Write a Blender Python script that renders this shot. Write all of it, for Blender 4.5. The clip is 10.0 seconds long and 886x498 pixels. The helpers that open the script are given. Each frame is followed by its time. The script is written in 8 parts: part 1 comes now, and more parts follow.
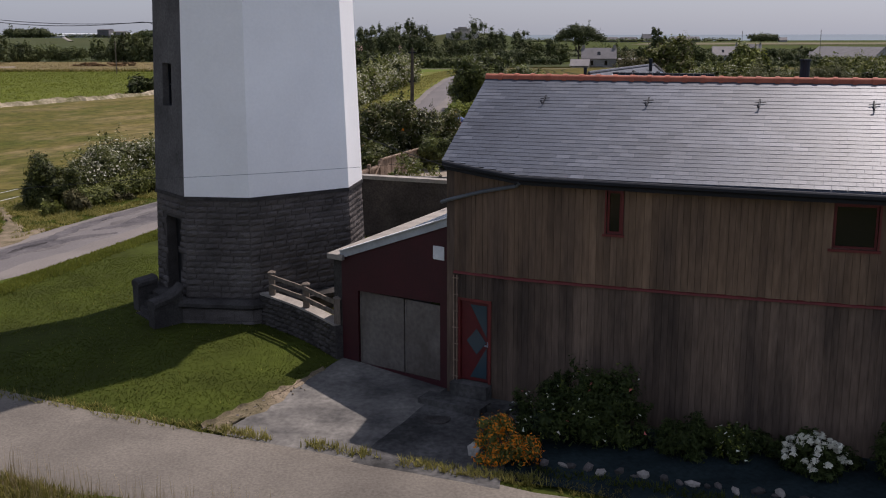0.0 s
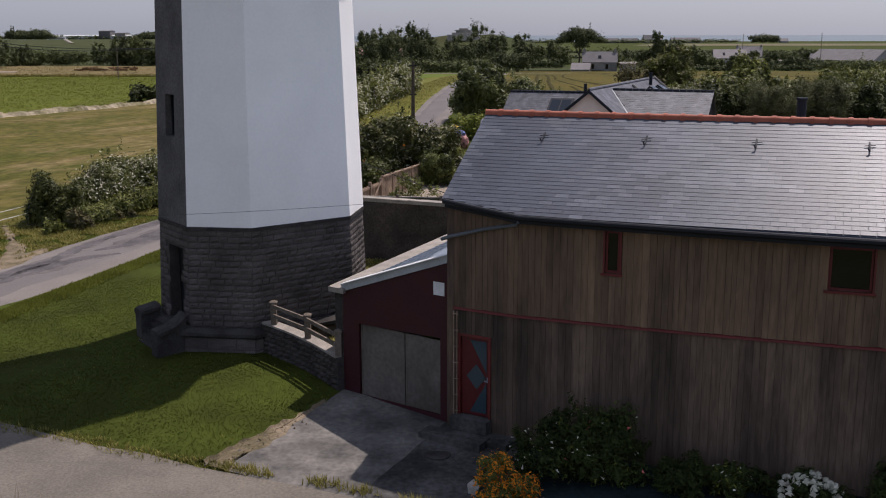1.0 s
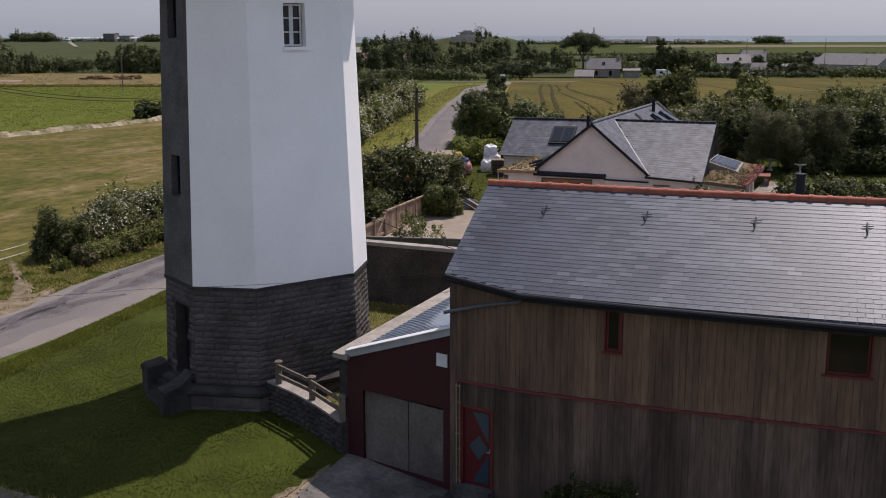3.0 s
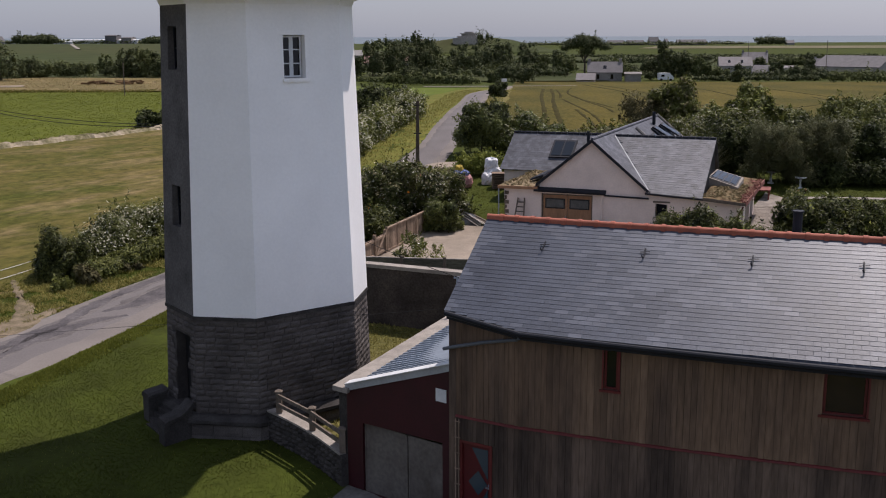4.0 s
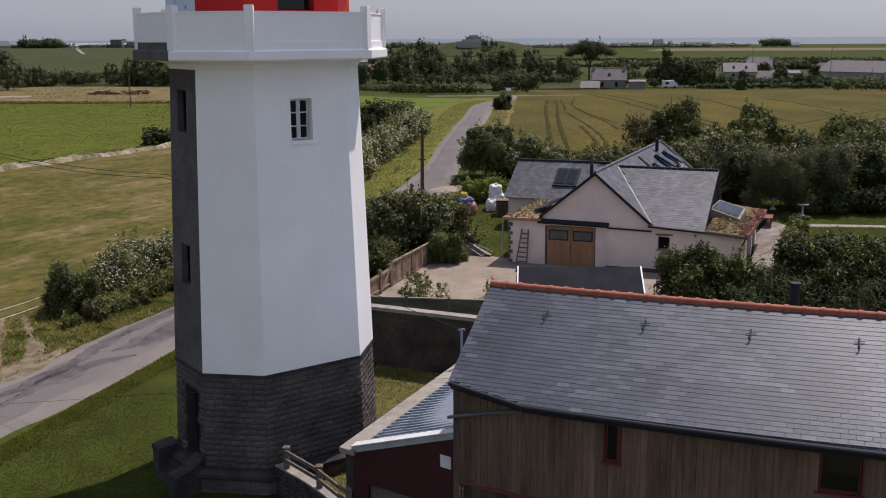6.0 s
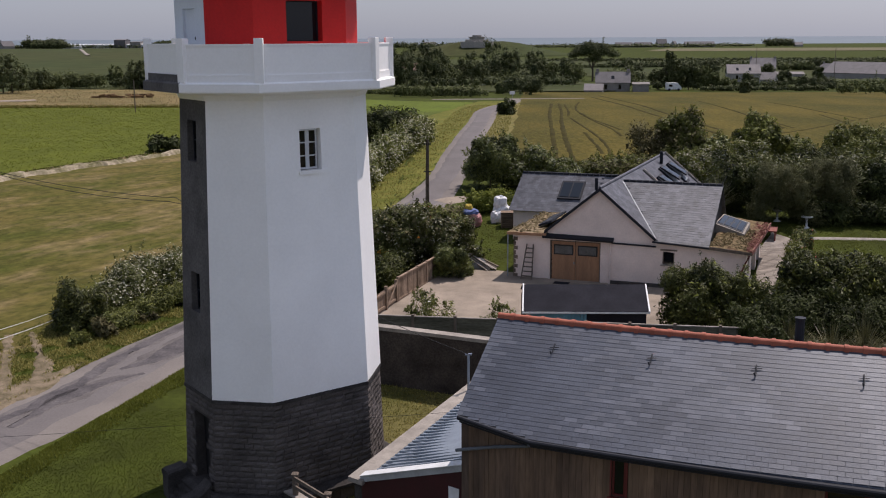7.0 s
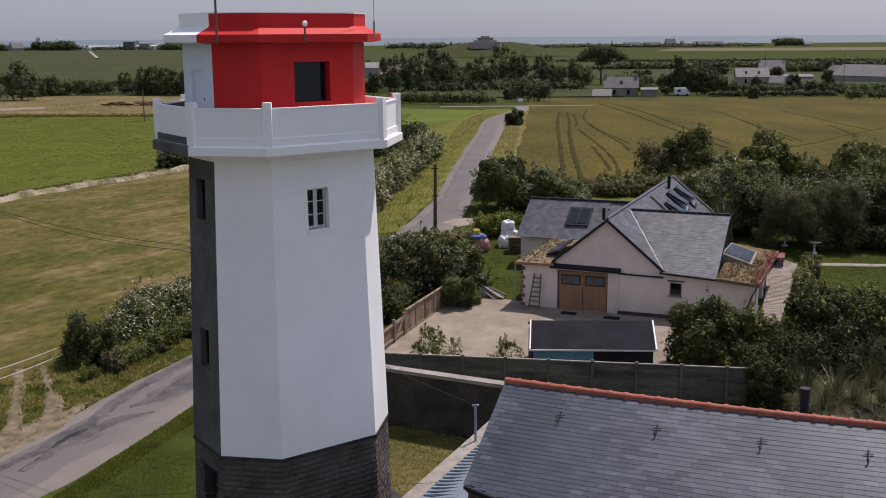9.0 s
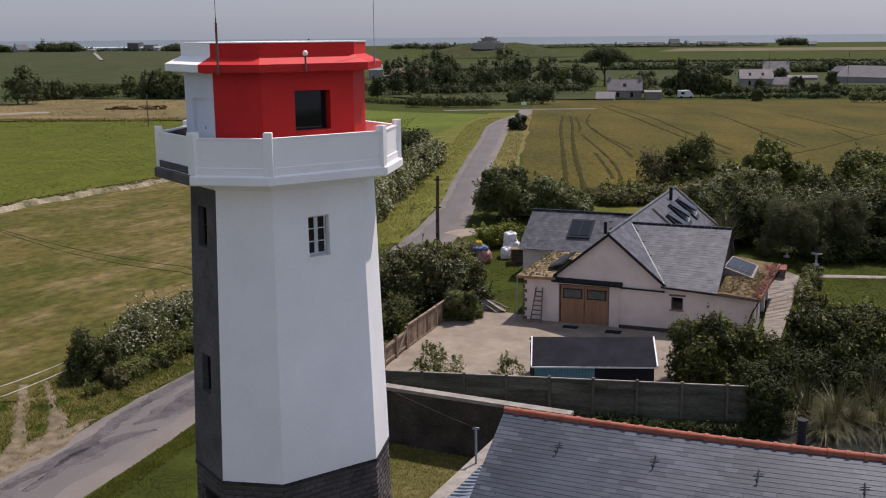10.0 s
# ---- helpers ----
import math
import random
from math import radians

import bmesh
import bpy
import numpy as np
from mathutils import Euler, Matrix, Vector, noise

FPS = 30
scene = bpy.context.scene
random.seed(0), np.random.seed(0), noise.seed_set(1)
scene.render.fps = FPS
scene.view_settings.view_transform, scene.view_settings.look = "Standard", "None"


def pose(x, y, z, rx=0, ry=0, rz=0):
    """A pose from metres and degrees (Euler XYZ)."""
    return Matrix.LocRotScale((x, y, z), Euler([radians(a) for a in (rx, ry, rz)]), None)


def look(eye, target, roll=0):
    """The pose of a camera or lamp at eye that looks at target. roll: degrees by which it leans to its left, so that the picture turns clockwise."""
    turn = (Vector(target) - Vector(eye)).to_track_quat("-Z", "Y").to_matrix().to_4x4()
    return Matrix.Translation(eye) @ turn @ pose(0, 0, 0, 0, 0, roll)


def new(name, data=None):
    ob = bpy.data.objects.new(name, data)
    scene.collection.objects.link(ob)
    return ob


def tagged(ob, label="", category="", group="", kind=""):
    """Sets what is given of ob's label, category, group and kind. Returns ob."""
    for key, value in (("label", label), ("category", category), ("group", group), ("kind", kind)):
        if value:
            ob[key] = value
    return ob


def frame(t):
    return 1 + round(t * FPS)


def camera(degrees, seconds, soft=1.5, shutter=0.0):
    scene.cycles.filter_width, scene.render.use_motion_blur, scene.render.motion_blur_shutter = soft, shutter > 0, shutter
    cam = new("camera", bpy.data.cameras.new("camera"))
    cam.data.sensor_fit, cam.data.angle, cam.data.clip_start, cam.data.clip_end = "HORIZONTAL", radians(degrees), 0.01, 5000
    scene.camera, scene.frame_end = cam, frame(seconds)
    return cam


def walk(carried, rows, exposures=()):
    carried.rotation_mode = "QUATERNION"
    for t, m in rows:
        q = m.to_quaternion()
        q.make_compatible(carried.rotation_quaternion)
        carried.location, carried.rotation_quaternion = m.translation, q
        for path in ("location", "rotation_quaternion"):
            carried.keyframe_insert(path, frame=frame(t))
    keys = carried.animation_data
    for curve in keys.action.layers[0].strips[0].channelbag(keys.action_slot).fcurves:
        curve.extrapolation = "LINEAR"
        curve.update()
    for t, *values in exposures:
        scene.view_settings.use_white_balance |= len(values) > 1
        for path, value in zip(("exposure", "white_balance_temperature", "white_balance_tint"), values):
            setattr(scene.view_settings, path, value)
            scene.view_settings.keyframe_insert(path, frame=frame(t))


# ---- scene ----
cam = camera(46.2, 10.0, soft=1.08)
PATH = [
    (0, (0.404, 0.814, 8.595), (0.374, 2.773, 8.189), -0.1),
    (0.5, (0.413, 0.804, 9.072), (0.381, 2.762, 8.667), -0.1),
    (1, (0.427, 0.738, 9.519), (0.395, 2.696, 9.114), -0.1),
    (1.5, (0.461, 0.736, 9.961), (0.426, 2.695, 9.556), -0.1),
    (2, (0.424, 0.742, 10.411), (0.387, 2.7, 10.006), -0.1),
    (2.5, (0.425, 0.765, 10.905), (0.387, 2.724, 10.5), -0.1),
    (4, (0.526, 0.848, 12.29), (0.483, 2.806, 11.886), -0.2),
    (4.5, (0.52, 0.861, 12.788), (0.475, 2.819, 12.386), -0.2),
    (5, (0.547, 0.77, 13.242), (0.501, 2.729, 12.84), -0.3),
    (5.5, (0.575, 0.696, 13.695), (0.526, 2.655, 13.294), -0.3),
    (7, (0.415, 0.544, 15.108), (0.357, 2.502, 14.705), -0.3),
    (7.5, (0.387, 0.539, 15.614), (0.325, 2.497, 15.211), -0.3),
    (8, (0.383, 0.571, 16.092), (0.317, 2.529, 15.688), -0.3),
    (8.5, (0.372, 0.646, 16.569), (0.302, 2.603, 16.164), -0.4),
    (9, (0.458, 0.713, 16.965), (0.384, 2.671, 16.56), -0.4),
    (9.5, (0.528, 0.746, 17.405), (0.45, 2.703, 17.0), -0.5),
    (10, (0.597, 0.705, 17.834), (0.515, 2.661, 17.429), -0.5),
]
walk(cam, [(t, look(eye, target, roll)) for t, eye, target, roll in PATH], exposures=[(0, 0.09, 6250, 22), (10, 0.03, 6250, 22)])

# ---- world, sun, exposure ----
SUN_AZ, SUN_EL = 51.0, 61.5
world = bpy.data.worlds.new("sky")
scene.world = world
world.use_nodes = True
wn = world.node_tree.nodes
sky = wn.new("ShaderNodeTexSky")
sky.sky_type = "NISHITA"
sky.sun_disc = False
sky.sun_elevation = radians(SUN_EL)
sky.sun_rotation = radians(90 - SUN_AZ)
sky.air_density, sky.dust_density, sky.ozone_density = 1.0, 1.2, 1.6
cast = wn.new("ShaderNodeMix")      # thin even haze in front of the clear sky
cast.data_type, cast.blend_type = "RGBA", "MIX"
cast.inputs[0].default_value = 0.6
way = wn.new("ShaderNodeTexCoord")
axes = wn.new("ShaderNodeVectorMath")   # thin cloud is brighter overhead and towards the sun's side
axes.operation = "DOT_PRODUCT"
axes.inputs[1].default_value = (0.40, 0.0, 0.36)
rise = wn.new("ShaderNodeMapRange")
rise.inputs[3].default_value, rise.inputs[4].default_value = 0.95, 1.85
veil = wn.new("ShaderNodeMix")
veil.data_type, veil.blend_type = "RGBA", "MULTIPLY"
veil.inputs[0].default_value = 1.0
veil.inputs[6].default_value = (4.3, 4.95, 5.85, 1)
world.node_tree.links.new(way.outputs["Generated"], axes.inputs[0])
world.node_tree.links.new(axes.outputs["Value"], rise.inputs[0])
world.node_tree.links.new(rise.outputs[0], veil.inputs[7])
world.node_tree.links.new(veil.outputs[2], cast.inputs[7])
world.node_tree.links.new(sky.outputs[0], cast.inputs[6])
world.node_tree.links.new(cast.outputs[2], wn["Background"].inputs[0])
wn["Background"].inputs[1].default_value = 0.086
sun = new("sun", bpy.data.lights.new("sun", "SUN"))
sun.data.energy, sun.data.angle, sun.data.color = 4.4, radians(0.6), (1.0, 0.935, 0.82)
sd = Vector((math.cos(radians(SUN_EL)) * math.cos(radians(SUN_AZ)), math.cos(radians(SUN_EL)) * math.sin(radians(SUN_AZ)), math.sin(radians(SUN_EL))))
sun.matrix_world = look(sd * 80, (0, 0, 0))


# ---- materials ----
def nmat(name, base, rough=0.8, var=0.25, scale=2.0, fine=25.0, bump=0.15, metal=0.0, tint=None, tint_amt=0.5,
         island=0.0, obj_random=0.0, stretch=(1, 1, 1), spec=None, bump_dist=0.02):
    """A surface with colour variation at two scales, fine relief and optional variation between pieces."""
    m = bpy.data.materials.new(name)
    m.use_nodes = True
    n, l = m.node_tree.nodes, m.node_tree.links
    b = n["Principled BSDF"]
    b.inputs["Roughness"].default_value = rough
    b.inputs["Metallic"].default_value = metal
    b.inputs["Specular IOR Level"].default_value = spec if spec is not None else (0.06 if rough > 0.82 else 0.4)
    mp = n.new("ShaderNodeMapping")
    mp.inputs["Scale"].default_value = stretch
    geo = n.new("ShaderNodeNewGeometry")
    l.new(geo.outputs["Position"], mp.inputs[0])
    big = n.new("ShaderNodeTexNoise")
    big.inputs["Scale"].default_value = scale
    big.inputs["Detail"].default_value = 5
    small = n.new("ShaderNodeTexNoise")
    small.inputs["Scale"].default_value = fine
    small.inputs["Detail"].default_value = 4
    l.new(mp.outputs[0], big.inputs[0])
    l.new(mp.outputs[0], small.inputs[0])
    ramp = n.new("ShaderNodeValToRGB")
    c2 = tint if tint else tuple(v * (1 - var) for v in base)
    c1 = tuple(min(1, v * (1 + var * 0.6)) for v in base)
    ramp.color_ramp.elements[0].position, ramp.color_ramp.elements[1].position = 0.3, 0.7
    ramp.color_ramp.elements[0].color = (*c2, 1)
    ramp.color_ramp.elements[1].color = (*c1, 1)
    l.new(big.outputs[0], ramp.inputs[0])
    mix = n.new("ShaderNodeMix")
    mix.data_type = "RGBA"
    mix.blend_type = "MULTIPLY"
    mix.inputs[0].default_value = 1.0
    r2 = n.new("ShaderNodeValToRGB")
    r2.color_ramp.elements[0].position, r2.color_ramp.elements[1].position = 0.25, 0.75
    lo = 1 - var
    r2.color_ramp.elements[0].color, r2.color_ramp.elements[1].color = (lo, lo, lo, 1), (1 + var * 0.4,) * 3 + (1,)
    l.new(small.outputs[0], r2.inputs[0])
    l.new(ramp.outputs[0], mix.inputs[6])
    l.new(r2.outputs[0], mix.inputs[7])
    out = mix.outputs[2]
    for amt, src in ((island, geo.outputs["Random Per Island"]), (obj_random, None)):
        if amt > 0:
            if src is None:
                src = n.new("ShaderNodeObjectInfo").outputs["Random"]
            mr = n.new("ShaderNodeMapRange")
            mr.inputs[3].default_value, mr.inputs[4].default_value = 1 - amt, 1 + amt * 0.7
            l.new(src, mr.inputs[0])
            mx = n.new("ShaderNodeMix")
            mx.data_type, mx.blend_type = "RGBA", "MULTIPLY"
            mx.inputs[0].default_value = 1.0
            l.new(out, mx.inputs[6])
            l.new(mr.outputs[0], mx.inputs[7])
            out = mx.outputs[2]
    l.new(out, b.inputs["Base Color"])
    if bump > 0:
        bp = n.new("ShaderNodeBump")
        bp.inputs["Strength"].default_value = bump
        bp.inputs["Distance"].default_value = bump_dist
        l.new(small.outputs[0], bp.inputs["Height"])
        l.new(bp.outputs[0], b.inputs["Normal"])
    return m


def leafmat(name, c1, c2, rough=0.65, trans=0.25, spec=0.12):
    """Leaves: colour differs from leaf to leaf, some light passes through."""
    m = bpy.data.materials.new(name)
    m.use_nodes = True
    n, l = m.node_tree.nodes, m.node_tree.links
    b = n["Principled BSDF"]
    b.inputs["Roughness"].default_value = rough
    b.inputs["Specular IOR Level"].default_value = spec
    geo = n.new("ShaderNodeNewGeometry")
    ns = n.new("ShaderNodeTexNoise")
    ns.inputs["Scale"].default_value = 0.7
    l.new(geo.outputs["Position"], ns.inputs[0])
    add = n.new("ShaderNodeMath")
    add.operation = "MULTIPLY_ADD"
    add.inputs[1].default_value = 0.6
    l.new(geo.outputs["Random Per Island"], add.inputs[0])
    sub = n.new("ShaderNodeMath")
    sub.operation = "MULTIPLY_ADD"
    sub.inputs[1].default_value, sub.inputs[2].default_value = 1.2, -0.4
    l.new(ns.outputs[0], sub.inputs[0])
    l.new(sub.outputs[0], add.inputs[2])
    ramp = n.new("ShaderNodeValToRGB")
    ramp.color_ramp.elements[0].position, ramp.color_ramp.elements[1].position = 0.1, 0.8
    ramp.color_ramp.elements[0].color, ramp.color_ramp.elements[1].color = (*c1, 1), (*c2, 1)
    l.new(add.outputs[0], ramp.inputs[0])
    l.new(ramp.outputs[0], b.inputs["Base Color"])
    if trans > 0:
        tr = n.new("ShaderNodeBsdfTranslucent")
        l.new(ramp.outputs[0], tr.inputs[0])
        ms = n.new("ShaderNodeMixShader")
        ms.inputs[0].default_value = trans
        l.new(b.outputs[0], ms.inputs[1])
        l.new(tr.outputs[0], ms.inputs[2])
        l.new(ms.outputs[0], n["Material Output"].inputs[0])
    return m


M = {}
M["white_paint"] = nmat("white_paint", (0.925, 0.905, 0.875), 0.6, 0.04, 0.6, 12, 0.05)
M["red_paint"] = nmat("red_paint", (0.57, 0.022, 0.018), 0.6, 0.10, 1.0, 14, 0.05, spec=0.25)
M["blue_white"] = nmat("blue_white_paint", (0.70, 0.74, 0.78), 0.6, 0.05, 0.6, 12, 0.05)
M["grey_render"] = nmat("grey_render", (0.135, 0.125, 0.12), 0.9, 0.35, 0.9, 14, 0.4)
M["granite"] = nmat("granite", (0.122, 0.107, 0.099), 0.9, 0.35, 1.2, 30, 0.5, obj_random=0.12)
M["granite_wall"] = nmat("granite_wall", (0.066, 0.060, 0.056), 0.9, 0.4, 2.0, 18, 0.6)
M["garden_wall"] = nmat("garden_wall", (0.075, 0.062, 0.053), 0.9, 0.4, 1.2, 12, 0.8, tint=(0.045, 0.038, 0.033))
M["mortar"] = nmat("mortar", (0.082, 0.073, 0.068), 0.95, 0.3, 3, 30, 0.5)
M["cedar"] = nmat("weathered_boards", (0.1539, 0.1098, 0.08105), 0.85, 0.34, 0.7, 7.0, 0.4, obj_random=0.17, stretch=(2, 2, 0.3), tint=(0.06156, 0.0472, 0.03899))
M["cedar_upper"] = nmat("browner_boards", (0.1996, 0.1324, 0.08555), 0.85, 0.30, 0.7, 7.0, 0.4, obj_random=0.16, stretch=(2, 2, 0.3), tint=(0.09981, 0.07028, 0.05194))
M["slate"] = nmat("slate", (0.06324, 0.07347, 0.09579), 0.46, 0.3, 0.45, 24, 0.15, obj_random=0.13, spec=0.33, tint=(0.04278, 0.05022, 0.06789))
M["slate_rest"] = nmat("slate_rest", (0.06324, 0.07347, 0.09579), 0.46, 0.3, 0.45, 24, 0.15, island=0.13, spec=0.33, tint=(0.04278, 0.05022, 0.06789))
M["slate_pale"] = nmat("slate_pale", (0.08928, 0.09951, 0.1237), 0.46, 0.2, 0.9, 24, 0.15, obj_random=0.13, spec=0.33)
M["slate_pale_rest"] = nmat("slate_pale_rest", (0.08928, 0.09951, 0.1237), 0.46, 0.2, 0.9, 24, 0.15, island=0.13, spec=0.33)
M["slate_cottage"] = nmat("slate_cottage", (0.094, 0.098, 0.115), 0.6, 0.4, 1.6, 30, 0.25, island=0.3)
M["terracotta"] = nmat("terracotta", (0.37, 0.108, 0.062), 0.75, 0.2, 4, 30, 0.2, obj_random=0.15)
M["dark_metal"] = nmat("dark_painted_metal", (0.014, 0.016, 0.022), 0.6, 0.2, 3, 20, 0.05, spec=0.25)
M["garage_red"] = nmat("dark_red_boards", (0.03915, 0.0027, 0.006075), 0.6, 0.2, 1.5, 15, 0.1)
M["red_trim"] = nmat("red_trim", (0.13, 0.018, 0.015), 0.6, 0.2, 2, 20, 0.1)
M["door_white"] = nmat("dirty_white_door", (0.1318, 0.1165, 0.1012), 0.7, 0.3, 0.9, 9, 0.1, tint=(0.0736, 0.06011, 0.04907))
M["zinc"] = nmat("zinc_sheet", (0.27, 0.31, 0.36), 0.45, 0.15, 1.5, 14, 0.05, metal=0.4)
M["pipe_grey"] = nmat("grey_pipe", (0.11, 0.12, 0.13), 0.6, 0.2, 2, 14, 0.05, spec=0.25)
M["grey_fascia"] = nmat("grey_fascia", (0.36, 0.38, 0.39), 0.6, 0.15, 2, 12, 0.03)
M["white_fascia"] = nmat("white_fascia", (0.62, 0.63, 0.63), 0.5, 0.1, 2, 12, 0.03)
M["coping"] = nmat("concrete_coping", (0.30, 0.27, 0.235), 0.85, 0.25, 2, 18, 0.2)
M["concrete"] = nmat("concrete_slab", (0.1741, 0.1614, 0.144), 0.9, 0.35, 0.9, 7, 0.25, tint=(0.07516, 0.07121, 0.06725))
# Stained concrete by the barn, with the barn's shade put into its colour.
M["concrete_dark"] = nmat("stained_shaded_concrete", (0.0928, 0.08832, 0.0832), 0.9, 0.4, 1.0, 8, 0.3, tint=(0.0416, 0.04032, 0.0384))
M["asphalt_old"] = nmat("old_asphalt", (0.186, 0.1655, 0.1488), 0.9, 0.16, 0.3, 14, 0.25, tint=(0.1535, 0.1367, 0.1256))
M["tar_patch"] = nmat("tar_patch", (0.11, 0.10, 0.099), 0.88, 0.35, 0.9, 10, 0.25, tint=(0.07, 0.064, 0.066))
M["tar_mid"] = nmat("worn_tar", (0.145, 0.130, 0.122), 0.9, 0.3, 0.7, 12, 0.25, tint=(0.105, 0.095, 0.092))
M["worn_lane"] = nmat("worn_asphalt", (0.152, 0.138, 0.133), 0.9, 0.15, 0.25, 12, 0.25, tint=(0.130, 0.118, 0.114))
M["lane"] = nmat("lane_tarmac", (0.152, 0.134, 0.112), 0.92, 0.28, 0.5, 16, 0.3, tint=(0.118, 0.104, 0.088))
M["grass"] = nmat("lawn_soil", (0.04784, 0.06072, 0.0092), 0.95, 0.3, 0.35, 4, 0.2, tint=(0.03312, 0.03956, 0.00736), bump_dist=0.02)
M["field_dry"] = nmat("mown_field", (0.1548, 0.1242, 0.054), 0.95, 0.45, 0.13, 3.2, 0.6, tint=(0.0666, 0.0702, 0.0162), stretch=(0.75, 1.0, 1), bump_dist=0.05)


def haymat(name, turn, straw, green, olive):
    """Mown grass: long swaths of straw and green along the mowing direction, patches, and fine stubble."""
    m = bpy.data.materials.new(name)
    m.use_nodes = True
    n, l = m.node_tree.nodes, m.node_tree.links
    b = n["Principled BSDF"]
    b.inputs["Roughness"].default_value, b.inputs["Specular IOR Level"].default_value = 0.95, 0.05
    geo = n.new("ShaderNodeNewGeometry")
    turned = n.new("ShaderNodeMapping")
    turned.inputs["Rotation"].default_value = (0, 0, -radians(turn))
    l.new(geo.outputs["Position"], turned.inputs[0])

    def layer(sx, sy, detail):
        mp = n.new("ShaderNodeMapping")
        mp.inputs["Scale"].default_value = (sx, sy, 1)
        l.new(turned.outputs[0], mp.inputs[0])
        t = n.new("ShaderNodeTexNoise")
        t.inputs["Scale"].default_value, t.inputs["Detail"].default_value, t.inputs["Roughness"].default_value = 1.0, detail, 0.62
        l.new(mp.outputs[0], t.inputs[0])
        return t.outputs[0]

    def ramp(src, lo, hi, c0, c1):
        r = n.new("ShaderNodeValToRGB")
        r.color_ramp.elements[0].position, r.color_ramp.elements[1].position = lo, hi
        r.color_ramp.elements[0].color, r.color_ramp.elements[1].color = (*c0, 1), (*c1, 1)
        l.new(src, r.inputs[0])
        return r.outputs[0]

    def mixed(kind, fac, a, c):
        x = n.new("ShaderNodeMix")
        x.data_type, x.blend_type = "RGBA", kind
        if isinstance(fac, float):
            x.inputs[0].default_value = fac
        else:
            l.new(fac, x.inputs[0])
        l.new(a, x.inputs[6])
        l.new(c, x.inputs[7])
        return x.outputs[2]

    swath = ramp(layer(0.08, 0.17, 9), 0.38, 0.62, green, olive)
    patch = ramp(layer(0.09, 0.17, 9), 0.49, 0.63, (0, 0, 0), (1, 1, 1))
    tuft = layer(1.2, 1.6, 8)
    pale = ramp(layer(0.4, 1.2, 5), 0.3, 0.7, olive, straw)
    col = mixed("MIX", patch, swath, pale)
    col = mixed("MULTIPLY", 1.0, col, ramp(tuft, 0.3, 0.7, (0.5, 0.53, 0.5), (1.25, 1.2, 1.18)))
    l.new(col, b.inputs["Base Color"])
    bp_ = n.new("ShaderNodeBump")
    bp_.inputs["Strength"].default_value, bp_.inputs["Distance"].default_value = 0.7, 0.06
    l.new(tuft, bp_.inputs["Height"])
    l.new(bp_.outputs[0], b.inputs["Normal"])
    return m


M["hay"] = haymat("hay_stubble", 55, (0.2093, 0.1581, 0.08184), (0.06882, 0.0744, 0.01581), (0.1209, 0.09951, 0.03069))
M["crop"] = nmat("beet_crop", (0.0882, 0.1008, 0.0126), 0.9, 0.25, 0.3, 2.2, 0.8, tint=(0.072, 0.0846, 0.0108), bump_dist=0.05)
M["wheat"] = nmat("wheat", (0.088, 0.06952, 0.01496), 0.95, 0.4, 0.06, 1.4, 0.8, tint=(0.05632, 0.0528, 0.01232), stretch=(1.6, 0.5, 1), bump_dist=0.15)
M["wheat_dark"] = nmat("wheat_track", (0.046, 0.039, 0.009), 0.95, 0.4, 0.3, 3, 0.4)
M["meadow"] = nmat("meadow", (0.095, 0.125, 0.016), 0.95, 0.3, 0.05, 0.9, 0.5, tint=(0.08, 0.10, 0.02))
M["far_green"] = nmat("far_fields", (0.037, 0.048, 0.017), 0.95, 0.3, 0.008, 0.1, 0.0, tint=(0.055, 0.057, 0.022))
M["tan_bank"] = nmat("dry_grass", (0.19, 0.142, 0.066), 0.95, 0.35, 0.12, 1.2, 0.5, tint=(0.105, 0.092, 0.034))
M["sand"] = nmat("sandy_gravel", (0.285, 0.236, 0.186), 0.95, 0.24, 0.8, 22, 0.5, tint=(0.205, 0.172, 0.135))
M["dirt"] = nmat("dirt_track", (0.205, 0.16, 0.112), 0.95, 0.45, 1.4, 16, 0.6, tint=(0.11, 0.092, 0.052))
M["water"] = nmat("sea_water", (0.12, 0.15, 0.172), 0.6, 0.1, 0.01, 0.1, 0.0, spec=0.2)
M["cream_wall"] = nmat("cream_render", (0.75, 0.635, 0.565), 0.85, 0.09, 1.0, 12, 0.15)
M["oak"] = nmat("oak_doors", (0.34, 0.185, 0.098), 0.65, 0.2, 1.0, 10, 0.2, stretch=(3, 3, 0.4))
M["old_wood"] = nmat("old_grey_wood", (0.165, 0.135, 0.1087), 0.85, 0.3, 2, 14, 0.3, stretch=(3, 3, 0.6))
M["fence_wood"] = nmat("fence_wood", (0.30, 0.22, 0.16), 0.85, 0.3, 2, 12, 0.3, obj_random=0.25)
M["green_panel"] = nmat("algae_fence_panel", (0.1457, 0.1426, 0.1085), 0.9, 0.4, 1.0, 9, 0.3, obj_random=0.2, stretch=(0.5, 1, 2.5), tint=(0.0744, 0.0713, 0.0527))
M["dark_felt"] = nmat("dark_roofing_felt", (0.022, 0.022, 0.027), 0.92, 0.25, 1, 16, 0.2)
M["blue_paint"] = nmat("blue_boards", (0.10, 0.25, 0.33), 0.6, 0.2, 2, 12, 0.1)
M["sod"] = nmat("sedum_roof", (0.175, 0.135, 0.07), 0.95, 0.7, 3.2, 14, 1.0, tint=(0.10, 0.055, 0.036))
M["bark"] = nmat("bark", (0.10, 0.08, 0.06), 0.95, 0.3, 3, 20, 0.5)
M["wire"] = nmat("wire", (0.02, 0.02, 0.02), 0.6, 0.1, 3, 20, 0)
